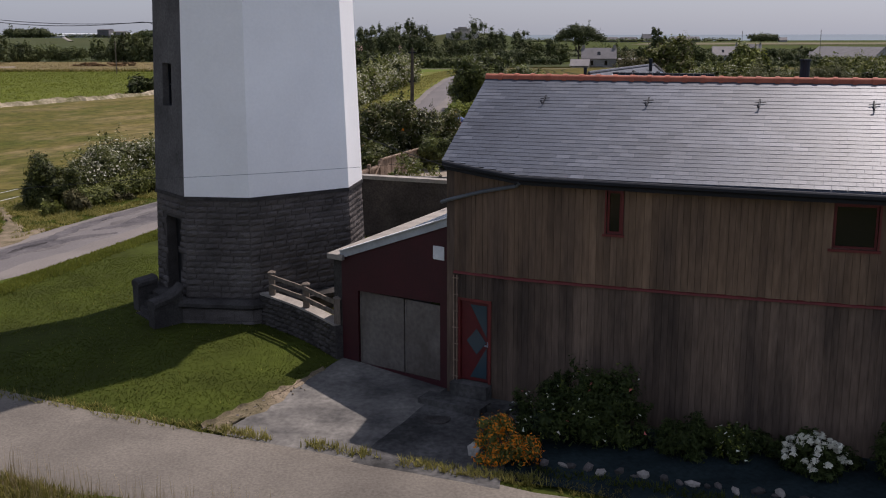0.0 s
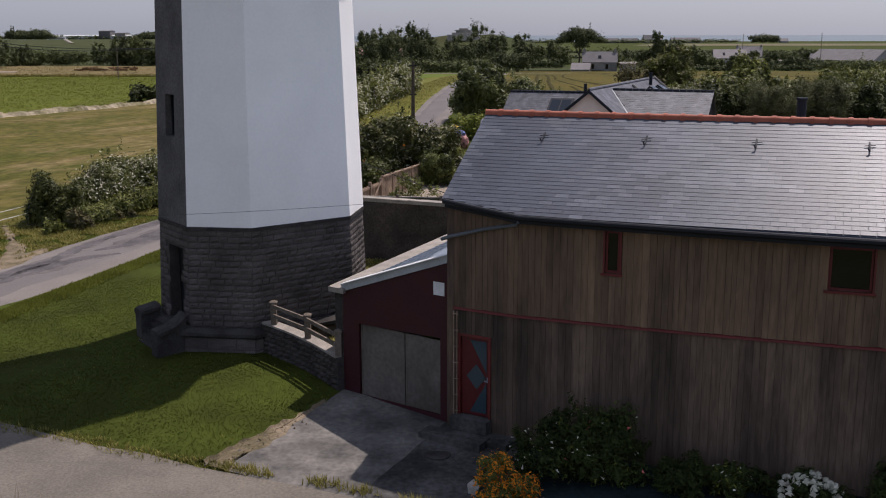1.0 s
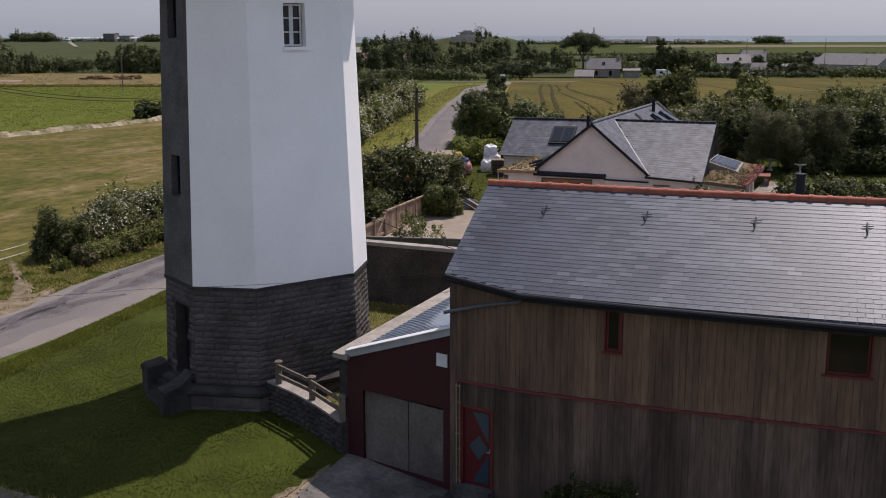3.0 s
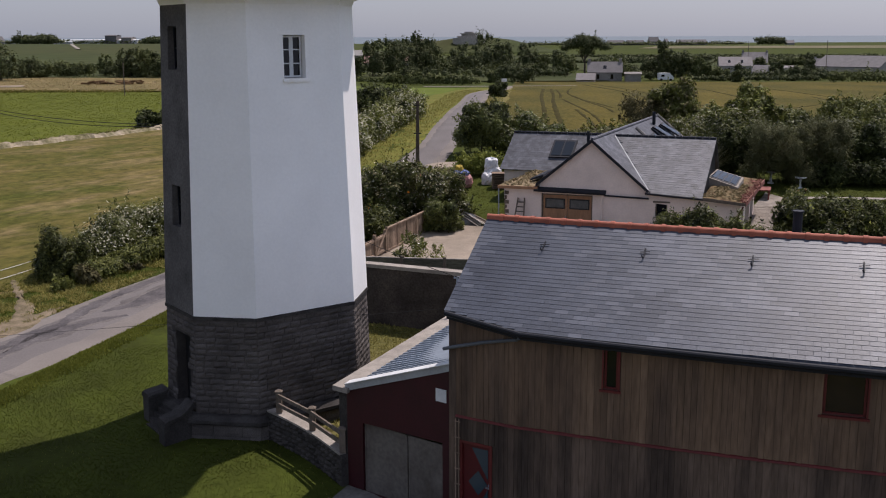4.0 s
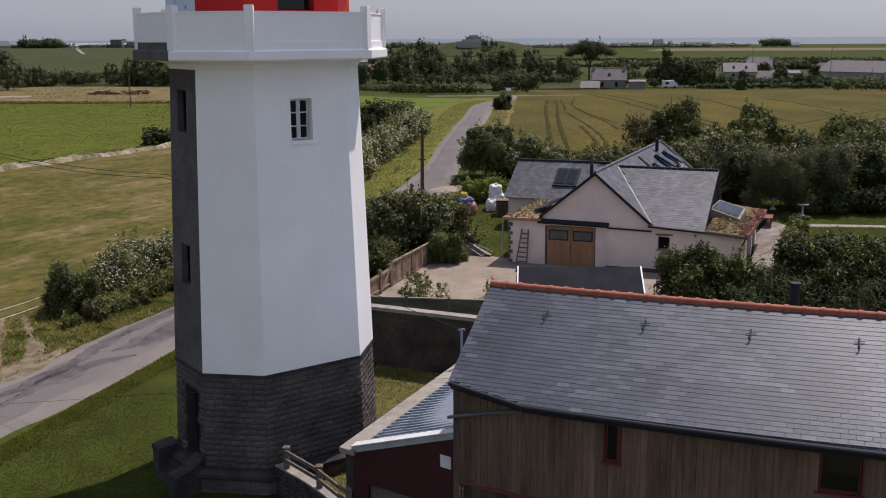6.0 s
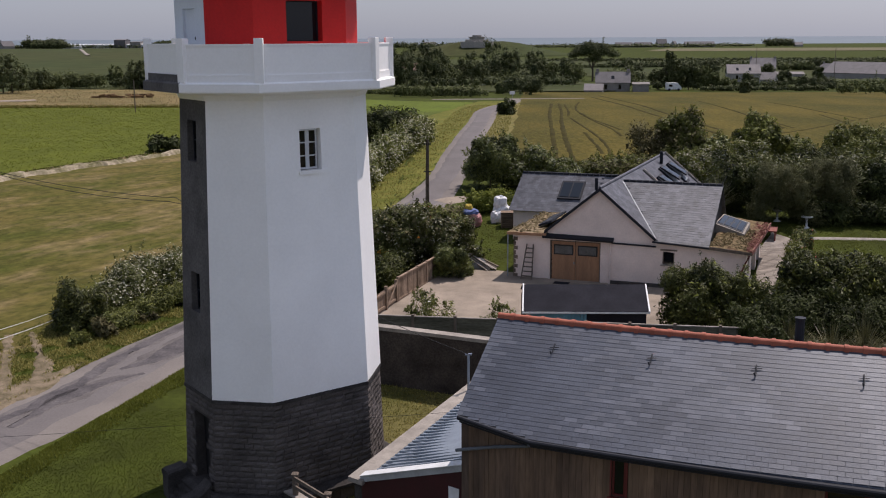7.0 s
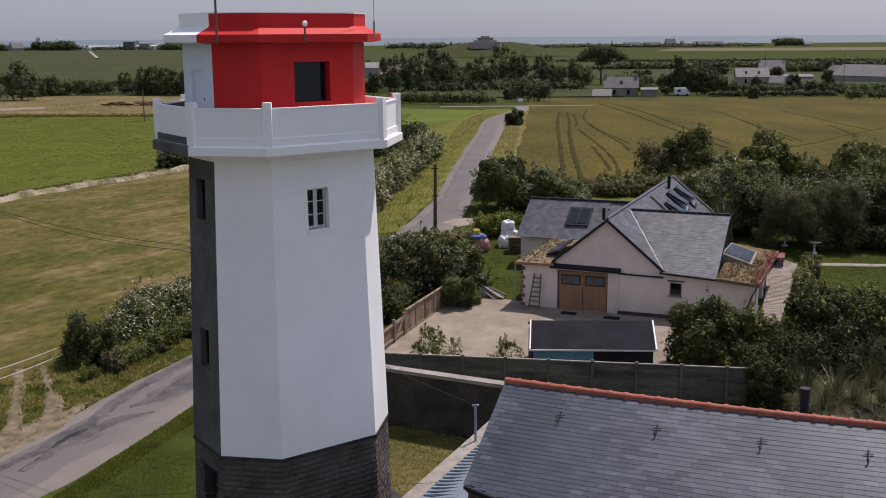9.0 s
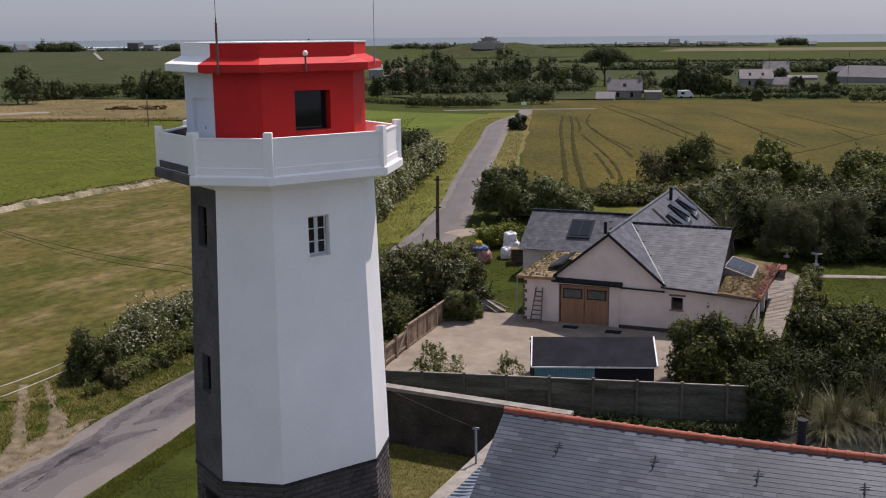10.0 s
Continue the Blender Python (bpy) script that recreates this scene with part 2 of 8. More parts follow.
M["stone_light"] = nmat("pale_stone", (0.40, 0.37, 0.33), 0.9, 0.25, 3, 22, 0.4, obj_random=0.2)
M["far_wall"] = nmat("pale_wall", (0.30, 0.285, 0.265), 0.9, 0.1, 0.5, 4, 0)
M["far_slate"] = nmat("far_slate", (0.145, 0.137, 0.137), 0.8, 0.15, 0.5, 4, 0, spec=0.15)
M["black"] = nmat("dark_interior", (0.01, 0.01, 0.011), 0.6, 0.1, 2, 12, 0)
M["soil"] = nmat("garden_soil", (0.045, 0.045, 0.035), 0.95, 0.4, 1, 9, 0.6)
M["leaf_hedge"] = leafmat("hedge_leaves", (0.014, 0.022, 0.005), (0.175, 0.195, 0.05), 0.45, spec=0.3)
M["leaf_laurel"] = leafmat("laurel_leaves", (0.008, 0.013, 0.003), (0.115, 0.125, 0.032), 0.5, spec=0.18)
# Darker leaves for the bed: the barn's shade is put into their colour.
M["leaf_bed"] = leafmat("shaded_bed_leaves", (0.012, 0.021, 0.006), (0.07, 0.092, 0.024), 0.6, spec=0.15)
M["leaf_dark"] = leafmat("dark_leaves", (0.0062, 0.01054, 0.0031), (0.0682, 0.08184, 0.0248), 0.6, spec=0.12)
M["leaf_mid"] = leafmat("mid_leaves", (0.022, 0.032, 0.007), (0.185, 0.195, 0.046), 0.55, spec=0.2)
M["leaf_bright"] = leafmat("bright_leaves", (0.055, 0.074, 0.011), (0.21, 0.23, 0.042))
M["leaf_olive"] = leafmat("tamarisk_leaves", (0.0495, 0.0528, 0.0198), (0.1221, 0.1254, 0.0561))
# Far leaves: lifted dark tones carry the distance haze in their colour.
M["leaf_far"] = leafmat("far_leaves", (0.036, 0.046, 0.019), (0.095, 0.108, 0.04), trans=0.1)
M["leaf_far_mid"] = leafmat("far_green_leaves", (0.042, 0.056, 0.019), (0.125, 0.138, 0.046), trans=0.15)
M["leaf_brown"] = leafmat("brown_twigs", (0.05, 0.045, 0.022), (0.13, 0.115, 0.05), trans=0.1)
M["crop_leaf"] = leafmat("crop_leaves", (0.081, 0.0945, 0.0126), (0.1305, 0.1458, 0.0225), trans=0.45)
M["verge_green"] = leafmat("verge_grass_blades", (0.075, 0.088, 0.012), (0.165, 0.18, 0.03), trans=0.5)
M["garden_blade"] = leafmat("garden_grass_blades", (0.085, 0.092, 0.018), (0.125, 0.135, 0.028), trans=0.4)
M["grass_blade"] = leafmat("grass_blades", (0.04784, 0.06072, 0.00736), (0.08832, 0.1067, 0.0138), trans=0.6)
M["verge_blade"] = leafmat("verge_grass", (0.12, 0.12, 0.025), (0.30, 0.26, 0.08), trans=0.3)
M["gold_blade"] = leafmat("golden_grass", (0.085, 0.088, 0.015), (0.20, 0.17, 0.045), trans=0.35)
M["dry_blade"] = leafmat("dry_stalks", (0.20, 0.15, 0.07), (0.36, 0.28, 0.15), trans=0.2)
M["flax"] = leafmat("flax_leaves", (0.008, 0.012, 0.004), (0.19, 0.178, 0.075), 0.4, trans=0.1, spec=0.4)
M["orange"] = leafmat("orange_petals", (0.55, 0.14, 0.01), (0.82, 0.29, 0.02), trans=0.15)
M["white_petal"] = leafmat("white_petals", (0.55, 0.53, 0.42), (0.80, 0.78, 0.66), trans=0.15)
M["cream_petal"] = leafmat("cream_petals", (0.32, 0.31, 0.21), (0.54, 0.52, 0.40), trans=0.15)
M["pink_petal"] = leafmat("pink_petals", (0.45, 0.08, 0.07), (0.65, 0.18, 0.15), trans=0.15)


def glassmat(name, col=(0.02, 0.025, 0.03), rough=0.05):
    m = bpy.data.materials.new(name)
    m.use_nodes = True
    b = m.node_tree.nodes["Principled BSDF"]
    b.inputs["Base Color"].default_value = (*col, 1)
    b.inputs["Roughness"].default_value = rough
    b.inputs["Specular IOR Level"].default_value = 0.35
    return m


M["glass"] = glassmat("window_glass", (0.008, 0.009, 0.011))
M["glass_blue"] = glassmat("door_glass", (0.03, 0.055, 0.07), 0.15)
M["panel_glass"] = glassmat("collector_glass", (0.018, 0.024, 0.032), 0.1)


# ---- building helpers ----
class Geo:
    """Collects vertices and faces of one mesh."""

    def __init__(self):
        self.v, self.f = [], []

    def add(self, verts, faces, m=None):
        o = len(self.v)
        self.v += [tuple(m @ Vector(p)) for p in verts] if m else [tuple(p) for p in verts]
        self.f += [tuple(i + o for i in f) for f in faces]
        return self

    def box(self, x0, x1, y0, y1, z0, z1, m=None):
        vs = [(x0, y0, z0), (x1, y0, z0), (x1, y1, z0), (x0, y1, z0), (x0, y0, z1), (x1, y0, z1), (x1, y1, z1), (x0, y1, z1)]
        return self.add(vs, [(0, 3, 2, 1), (4, 5, 6, 7), (0, 1, 5, 4), (1, 2, 6, 5), (2, 3, 7, 6), (3, 0, 4, 7)], m)

    def loft(self, rings, cap=True, closed=True):
        """Rings of equal point count joined one to the next."""
        n, vs, fs = len(rings[0]), [], []
        for r in rings:
            vs += [tuple(p) for p in r]
        for k in range(len(rings) - 1):
            for i in range(n if closed else n - 1):
                j = (i + 1) % n
                fs.append((k * n + i, k * n + j, (k + 1) * n + j, (k + 1) * n + i))
        if cap:
            fs.append(tuple(range(n))[::-1])
            fs.append(tuple((len(rings) - 1) * n + i for i in range(n)))
        return self.add(vs, fs)

    def tube(self, pts, r, n=8, r2=None):
        pts = [Vector(p) for p in pts]
        rings = []
        for i, p in enumerate(pts):
            d = (pts[min(i + 1, len(pts) - 1)] - pts[max(i - 1, 0)]).normalized()
            a = d.cross(Vector((0, 0, 1)) if abs(d.z) < 0.9 else Vector((1, 0, 0))).normalized()
            b = d.cross(a)
            rr = r if r2 is None else r + (r2 - r) * i / (len(pts) - 1)
            rings.append([p + (a * math.cos(2 * math.pi * k / n) + b * math.sin(2 * math.pi * k / n)) * rr for k in range(n)])
        return self.loft(rings)

    def slab(self, quad, t):
        """A plate with corner points quad, thickness t along its normal (downward side)."""
        q = [Vector(p) for p in quad]
        nrm = (q[1] - q[0]).cross(q[-1] - q[0]).normalized()
        n = len(q)
        vs = q + [p - nrm * t for p in q]
        fs = [tuple(range(n)), tuple(range(2 * n - 1, n - 1, -1))] + [(i, i + n, (i + 1) % n + n, (i + 1) % n) for i in range(n)]
        return self.add(vs, fs)


def make(name, geo, material, parent=None, label="", smooth=False):
    me = bpy.data.meshes.new(name)
    me.from_pydata(geo.v, [], geo.f)
    me.validate()
    bm = bmesh.new()
    bm.from_mesh(me)
    bmesh.ops.recalc_face_normals(bm, faces=bm.faces)
    bm.to_mesh(me)
    bm.free()
    if smooth:
        for p in me.polygons:
            p.use_smooth = True
    me.materials.append(M[material])
    ob = new(name, me)
    if parent:
        ob.parent = parent
    if label:
        ob["label"] = label
    return ob


def raw(name, verts, faces, mats, parent=None, idx=None, smooth=False):
    """A mesh straight from arrays, for large amounts of leaves, blades and pieces."""
    me = bpy.data.meshes.new(name)
    verts, faces = np.asarray(verts, dtype=np.float32), np.asarray(faces, dtype=np.int32)
    k = faces.shape[1]
    me.vertices.add(len(verts))
    me.vertices.foreach_set("co", verts.ravel())
    me.loops.add(faces.size)
    me.loops.foreach_set("vertex_index", faces.ravel())
    me.polygons.add(len(faces))
    me.polygons.foreach_set("loop_start", np.arange(0, faces.size, k, dtype=np.int32))
    me.polygons.foreach_set("loop_total", np.full(len(faces), k, dtype=np.int32))
    for m in mats:
        me.materials.append(M[m])
    if idx is not None:
        me.polygons.foreach_set("material_index", np.asarray(idx, dtype=np.int32))
    me.polygons.foreach_set("use_smooth", np.full(len(faces), smooth, dtype=bool))
    me.update(calc_edges=True)
    me.validate()
    ob = new(name, me)
    if parent:
        ob.parent = parent
    return ob


def thing(name, label, category, at=(0, 0, 0), group="", kind=""):
    e = new(name)
    e.empty_display_size = 0.2
    e.matrix_world = Matrix.Translation(at)
    return tagged(e, label, category, group, kind)


def under(ob, parent):
    """Parent with the place kept."""
    ob.parent = parent
    ob.matrix_parent_inverse = parent.matrix_basis.inverted()
    return ob


# ---- ground ----
def smooth_steps(v, xs, ys):
    i = int(np.searchsorted(xs, v))
    if i == 0:
        return ys[0]
    if i == len(xs):
        return ys[-1]
    k = (v - xs[i - 1]) / (xs[i] - xs[i - 1])
    return ys[i - 1] + (ys[i] - ys[i - 1]) * k


YS = (16, 20, 24, 28, 33, 45, 54, 62, 78, 100, 130, 200, 250, 300, 450, 600, 800, 1000, 1500, 2500, 2700)
ZR = (-0.9, -0.75, -0.45, -0.1, 0.05, 0.3, 0.6, 0.72, 1.9, 2.9, 3.1, 1.8, 0.5, -0.9, -4.3, -7.0, -6.0, -5.0, -4.0, -8.0, -30.0)
ZL = (-0.9, -0.75, -0.45, -0.25, -0.1, 0.0, 0.05, 0.3, 1.0, 1.75, 2.1, 1.5, 1.2, 1.2, 2.5, 4.5, 6.0, 5.0, -3.0, -8.0, -30.0)


def ground_z(x, y):
    f = max(1.0, y / 120.0)
    k = min(1.0, max(0.0, (x + 14.0 * f) / (8.0 * f)))
    return smooth_steps(y, YS, ZL) * (1 - k) + smooth_steps(y, YS, ZR) * k


def drape(name, corners, nu, nv, material, lift=0.03, wob=0.0, parent=None, seed=3):
    """A sheet over the ground between four corners; wob: unevenness of its outline in metres."""
    (ax, ay), (bx, by), (cx, cy), (dx, dy) = corners
    vs = []
    for j in range(nv + 1):
        for i in range(nu + 1):
            u, v = i / nu, j / nv
            x = (ax * (1 - u) + bx * u) * (1 - v) + (dx * (1 - u) + cx * u) * v
            y = (ay * (1 - u) + by * u) * (1 - v) + (dy * (1 - u) + cy * u) * v
            if wob and (i in (0, nu) or j in (0, nv)):
                q = noise.noise_vector(Vector((x * 0.5 + seed, y * 0.5, seed)))
                q2 = noise.noise_vector(Vector((x * 2.1 + seed, y * 2.1, seed)))
                x += wob * (q.x + 0.5 * q2.x)
                y += wob * (q.y + 0.5 * q2.y)
            vs.append((x, y, ground_z(x, y) + lift))
    fs = [(j * (nu + 1) + i, j * (nu + 1) + i + 1, (j + 1) * (nu + 1) + i + 1, (j + 1) * (nu + 1) + i) for j in range(nv) for i in range(nu)]
    return raw(name, vs, fs, [material], parent, smooth=True)


def strip(name, path, material, lift=0.03, wob=0.0, sub=8, seed=5, across=4):
    """A sheet along a path of (x, y, half width)."""
    pts = []
    n = len(path)
    for k in range(n - 1):
        p0, p1, p2, p3 = path[max(k - 1, 0)], path[k], path[k + 1], path[min(k + 2, n - 1)]
        for s in range(sub):
            t = s / sub
            pts.append([0.5 * (2 * b + (c - a) * t + (2 * a - 5 * b + 4 * c - d) * t * t + (3 * b - a - 3 * c + d) * t ** 3) for a, b, c, d in zip(p0, p1, p2, p3)])
    pts.append(list(path[-1]))
    vs = []
    for k, (x, y, w) in enumerate(pts):
        q, p = pts[min(k + 1, len(pts) - 1)], pts[max(k - 1, 0)]
        dx, dy = q[0] - p[0], q[1] - p[1]
        ln = math.hypot(dx, dy)
        nx, ny = -dy / ln, dx / ln
        for e in range(across + 3):
            a = min(max(e - 1, 0), across)
            o = (2 * a / across - 1) * w
            if wob and a in (0, across):
                o += wob * (noise.noise(Vector((x * 0.6 + a, y * 0.6, seed))) + 0.5 * noise.noise(Vector((x * 2.3 + a, y * 2.3, seed))))
            skirt = e in (0, across + 2)
            o += (0.16 if e else -0.16) if skirt else 0.0
            px_, py_ = x + nx * o, y + ny * o
            vs.append((px_, py_, ground_z(px_, py_) + (-0.05 if skirt else lift)))
    row = across + 3
    fs = [(k * row + a, (k + 1) * row + a, (k + 1) * row + a + 1, k * row + a + 1) for k in range(len(pts) - 1) for a in range(row - 1)]
    return raw(name, vs, fs, [material], smooth=True)


def grid_lines(marks):
    out = []
    for a, b, step in marks:
        out += list(np.arange(a, b, step))
    return out + [marks[-1][1]]


gx = grid_lines([(-2600, -400, 200), (-400, -60, 20), (-60, 60, 2.0), (60, 400, 20), (400, 2600, 200)])
gy = grid_lines([(-60, 10, 10), (10, 130, 2.0), (130, 300, 10), (300, 2700, 100)])
gv = [(x, y, ground_z(x, y) + 0.04 * noise.noise(Vector((x * 0.3, y * 0.3, 0))) * (1 if y < 150 else 0)) for y in gy for x in gx]
nx_ = len(gx)
gf = [(j * nx_ + i, j * nx_ + i + 1, (j + 1) * nx_ + i + 1, (j + 1) * nx_ + i) for j in range(len(gy) - 1) for i in range(nx_ - 1)]
ground = tagged(raw("ground", gv, gf, ["grass"], smooth=True), "green grass land sloping gently to the sea", "ground", kind="structure")

sea = raw("water", [(-4900, 2500, -16), (4900, 2500, -16), (4900, 4400, 3), (-4900, 4400, 3)], [(0, 1, 2, 3)], ["water"])
tagged(sea, "hazy blue-grey sea on the horizon", "sea", kind="structure")

road = strip("road", [(-26, 14, 2.0), (-20.4, 32, 2.2), (-17.0, 41.1, 2.3), (-14.05, 50.9, 2.2), (-9.5, 64, 1.85), (-5.0, 76, 2.0), (-2.9, 86, 1.8), (-1.75, 96, 1.6), (-1.1, 108, 1.7), (-0.2, 122, 1.75), (1.5, 152, 1.85), (2.7, 180, 2.0), (4.4, 195, 1.8), (7.0, 209, 1.6), (9.3, 228, 1.6), (10.0, 240, 1.8)], "asphalt_old", 0.034, 0.12, sub=16)
tagged(road, "narrow worn grey asphalt road with darker patches", "road", kind="structure")
wear = strip("road_wear", [(-22.4, 27, 1.2), (-20.4, 32, 1.35), (-17.1, 41.1, 1.4), (-14.2, 50.9, 1.3), (-9.6, 64, 1.1), (-5.1, 76, 1.2), (-3.0, 86, 1.05), (-1.85, 96, 0.95), (-1.2, 108, 1.0), (-0.3, 122, 1.05), (1.4, 152, 1.1), (2.6, 180, 1.2), (4.3, 195, 1.0), (6.9, 209, 0.9)], "worn_lane", 0.039, 0.22, sub=20, seed=17)
tagged(wear, "darker worn middle of the asphalt road", "road surface", kind="structure")
cross_road = strip("road", [(-9, 238.4, 1.5), (0.5, 240.1, 1.6), (13.4, 241.3, 1.7), (26, 242.5, 1.7)], "asphalt_old", 0.06, 0.1)
tagged(cross_road, "pale asphalt cross road at the far junction", "road", kind="structure")
M["verge_soil"] = nmat("golden_verge", (0.135, 0.125, 0.03), 0.95, 0.35, 0.4, 3, 0.5, tint=(0.085, 0.098, 0.016))
M["verge_dry"] = nmat("dry_verge", (0.165, 0.135, 0.052), 0.95, 0.35, 0.4, 3, 0.5, tint=(0.105, 0.10, 0.028))
for pts, mt in (([(-8.6, 80, 2.6), (-5.9, 98, 2.6), (-4.8, 112, 2.2), (-4.6, 130, 3.0), (-4.6, 152, 4.3), (-2.3, 180, 3.4), (2.0, 205, 3.4), (5.0, 226, 3.4)], "verge_soil"), ([(1.0, 98, 1.6), (2.3, 118, 1.7), (4.6, 150, 1.9), (6.6, 178, 2.3), (8.7, 200, 2.4), (12.0, 226, 2.0)], "verge_dry")):
    tagged(strip("verge", pts, mt, 0.026, 0.5, sub=14, seed=23), "long golden-green grass verge of the far road", "verge", kind="structure")
lane = strip("lane", [(-30, 30.5, 1.8), (-18, 26.4, 1.9), (-9.9, 23.2, 1.9), (-5.6, 21.94, 1.49), (0, 19.7, 1.7), (6, 17.6, 1.7), (16, 14, 1.7)], "lane", 0.034, 0.12)
tagged(lane, "pale dusty tarmac lane in front of the barn", "lane", kind="structure")


def wall_panel(a0, b0, a1, b1, holes, depth, back=None):
    """A wall face between its lower corners a0, b0 and upper corners a1, b1 with openings (u0, u1, z0, z1) that go in by depth."""
    a0, b0, a1, b1 = Vector(a0), Vector(b0), Vector(a1), Vector(b1)
    inward = Vector((0, 0, 1)).cross(b0 - a0).normalized()
    us = sorted({0.0, 1.0, *[h[0] for h in holes], *[h[1] for h in holes]})
    zs = sorted({0.0, 1.0, *[(h[2] - a0.z) / (a1.z - a0.z) for h in holes], *[(h[3] - a0.z) / (a1.z - a0.z) for h in holes]})

    def at(u, w, d=0.0):
        return a0.lerp(b0, u).lerp(a1.lerp(b1, u), w) + inward * d

    g = Geo()
    for i in range(len(us) - 1):
        for j in range(len(zs) - 1):
            um, zm = (us[i] + us[i + 1]) / 2, (zs[j] + zs[j + 1]) / 2 * (a1.z - a0.z) + a0.z
            if any(h[0] < um < h[1] and h[2] < zm < h[3] for h in holes):
                continue
            g.add([at(us[i], zs[j]), at(us[i + 1], zs[j]), at(us[i + 1], zs[j + 1]), at(us[i], zs[j + 1])], [(0, 1, 2, 3)])
    for u0, u1, z0, z1 in holes:
        w0, w1 = (z0 - a0.z) / (a1.z - a0.z), (z1 - a0.z) / (a1.z - a0.z)
        q = [at(u0, w0), at(u1, w0), at(u1, w1), at(u0, w1)]
        r = [at(u0, w0, depth), at(u1, w0, depth), at(u1, w1, depth), at(u0, w1, depth)]
        g.add(q + r, [(0, 1, 5, 4), (1, 2, 6, 5), (2, 3, 7, 6), (3, 0, 4, 7)])
    return g


def pane_frame(a, b, z, depth):
    """Pose in an opening: origin at its lower left, x along the wall, y inward, z up."""
    a, b = Vector(a), Vector(b)
    x = (b - a)
    x.z = 0
    x.normalize()
    y = Vector((0, 0, 1)).cross(x)
    m = Matrix.Identity(4)
    o = a + y * depth
    o.z = z
    for r in range(3):
        m[r][0], m[r][1], m[r][2], m[r][3] = x[r], y[r], (0, 0, 1)[r], o[r]
    return m


def window(parent, m, w, h, cols, rows, frame_mat, glass="glass", bar=0.045, name="window", mid=0.03):
    """A window unit: frame with its glazing bars, and one pane behind each light."""
    f = Geo().box(0, bar, 0, 0.06, 0, h, m).box(w - bar, w, 0, 0.06, 0, h, m).box(bar, w - bar, 0, 0.06, 0, bar, m).box(bar, w - bar, 0, 0.06, h - bar, h, m)
    root = under(make(name, f, frame_mat), parent)
    for c in range(1, cols):
        x = w * c / cols
        under(make("glazing_bar", Geo().box(x - mid, x + mid, 0.002, 0.055, bar, h - bar, m), frame_mat), root)
    for r in range(1, rows):
        z = h * r / rows
        under(make("glazing_bar", Geo().box(bar, w - bar, 0.006, 0.05, z - 0.018, z + 0.018, m), frame_mat), root)
    for c in range(cols):
        for r in range(rows):
            under(make("pane", Geo().box(w * c / cols + 0.01, w * (c + 1) / cols - 0.01, 0.03, 0.038, h * r / rows + 0.01, h * (r + 1) / rows - 0.01, m), glass), root)
    return root


# ---- lighthouse ----
TC = Vector((-6.07, 34.42, 0))
TA = 38.0
ua, va = Vector((math.cos(radians(TA)), math.sin(radians(TA)), 0)), Vector((-math.sin(radians(TA)), math.cos(radians(TA)), 0))


def octagon(front, side, cut, z, centre=TC):
    """Eight corners, counter-clockwise from the front face's first corner: long faces front, shorter faces side, cut corners cut."""
    a, b, c = front / 2, side / 2, cut * math.sqrt(0.5)
    loc = [(-a, -b - c), (a, -b - c), (a + c, -b), (a + c, b), (a, b + c), (-a, b + c), (-a - c, b), (-a - c, -b)]
    return [Vector((centre.x, centre.y, z)) + ua * u + va * v for u, v in loc]


def shaft_ring(z, extra=0.0):
    k = 1 - 0.0109 * (z - 3.81)
    return octagon(3.5 * k + extra * 0.83, 2.2 * k + extra * 0.83, 2.02 * k + extra * 0.83, z, TC + ua * 0.05)


def face_frame(ring, i):
    """Pose at the middle of face i of a ring: x along the face, y into the wall, z up."""
    a, b = ring[i], ring[(i + 1) % 8]
    x = (b - a).normalized()
    y = Vector((0, 0, 1)).cross(x)
    m = Matrix.Identity(4)
    mid = (a + b) / 2
    for r in range(3):
        m[r][0], m[r][1], m[r][2], m[r][3] = x[r], y[r], (0, 0, 1)[r], mid[r]
    return m


lighthouse = thing("lighthouse", "octagonal white lighthouse with grey stone base and red lantern room", "lighthouse", TC)


def lh(name, geo, material, label="", smooth=False):
    return under(make(name, geo, material, None, label, smooth), lighthouse)


lo, hi = shaft_ring(3.81), shaft_ring(13.55)
FRONT_WIN = (0.3740, 0.6071, 11.02, 12.30)
SIDE_WINS = [(0.29, 0.63, 11.28, 12.57), (0.33, 0.65, 6.46, 7.74)]
g = Geo()
for i in range(8):
    if i == 6:
        continue
    p = wall_panel(lo[i], lo[(i + 1) % 8], hi[i], hi[(i + 1) % 8], [FRONT_WIN] if i == 0 else [], 0.28)
    g.add(p.v, p.f)
lh("shaft", g, "white_paint", "smooth white painted tapering shaft")
lh("grey_shaft_face", wall_panel(lo[6], lo[7], hi[6], hi[7], SIDE_WINS, 0.3), "grey_render", "bare grey rendered face")
lo, hi = shaft_ring(0.4, -0.06), shaft_ring(3.81, -0.06)
g = Geo()
for i in range(8):
    p = wall_panel(lo[i], lo[(i + 1) % 8], hi[i], hi[(i + 1) % 8], [(0.31, 0.81, 0.62, 3.05)] if i == 6 else [], 0.4)
    g.add(p.v, p.f)
base_wall = lh("base_wall", g, "mortar", "grey granite base of coursed stones")
lh("base_band", Geo().loft([shaft_ring(3.70, 0.02), shaft_ring(3.80, 0.02)], cap=True), "granite_wall")
lh("plinth", Geo().loft([shaft_ring(-0.8, 0.25), shaft_ring(0.45, 0.2)]), "granite_wall", "projecting granite plinth")
lh("plinth_ledge", Geo().loft([shaft_ring(0.45, 0.24), shaft_ring(0.50, 0.36), shaft_ring(0.60, 0.36), shaft_ring(0.70, 0.16)]), "granite_wall", "moulded granite ledge")
ring = shaft_ring(12.0)
a, b = ring[0], ring[1]
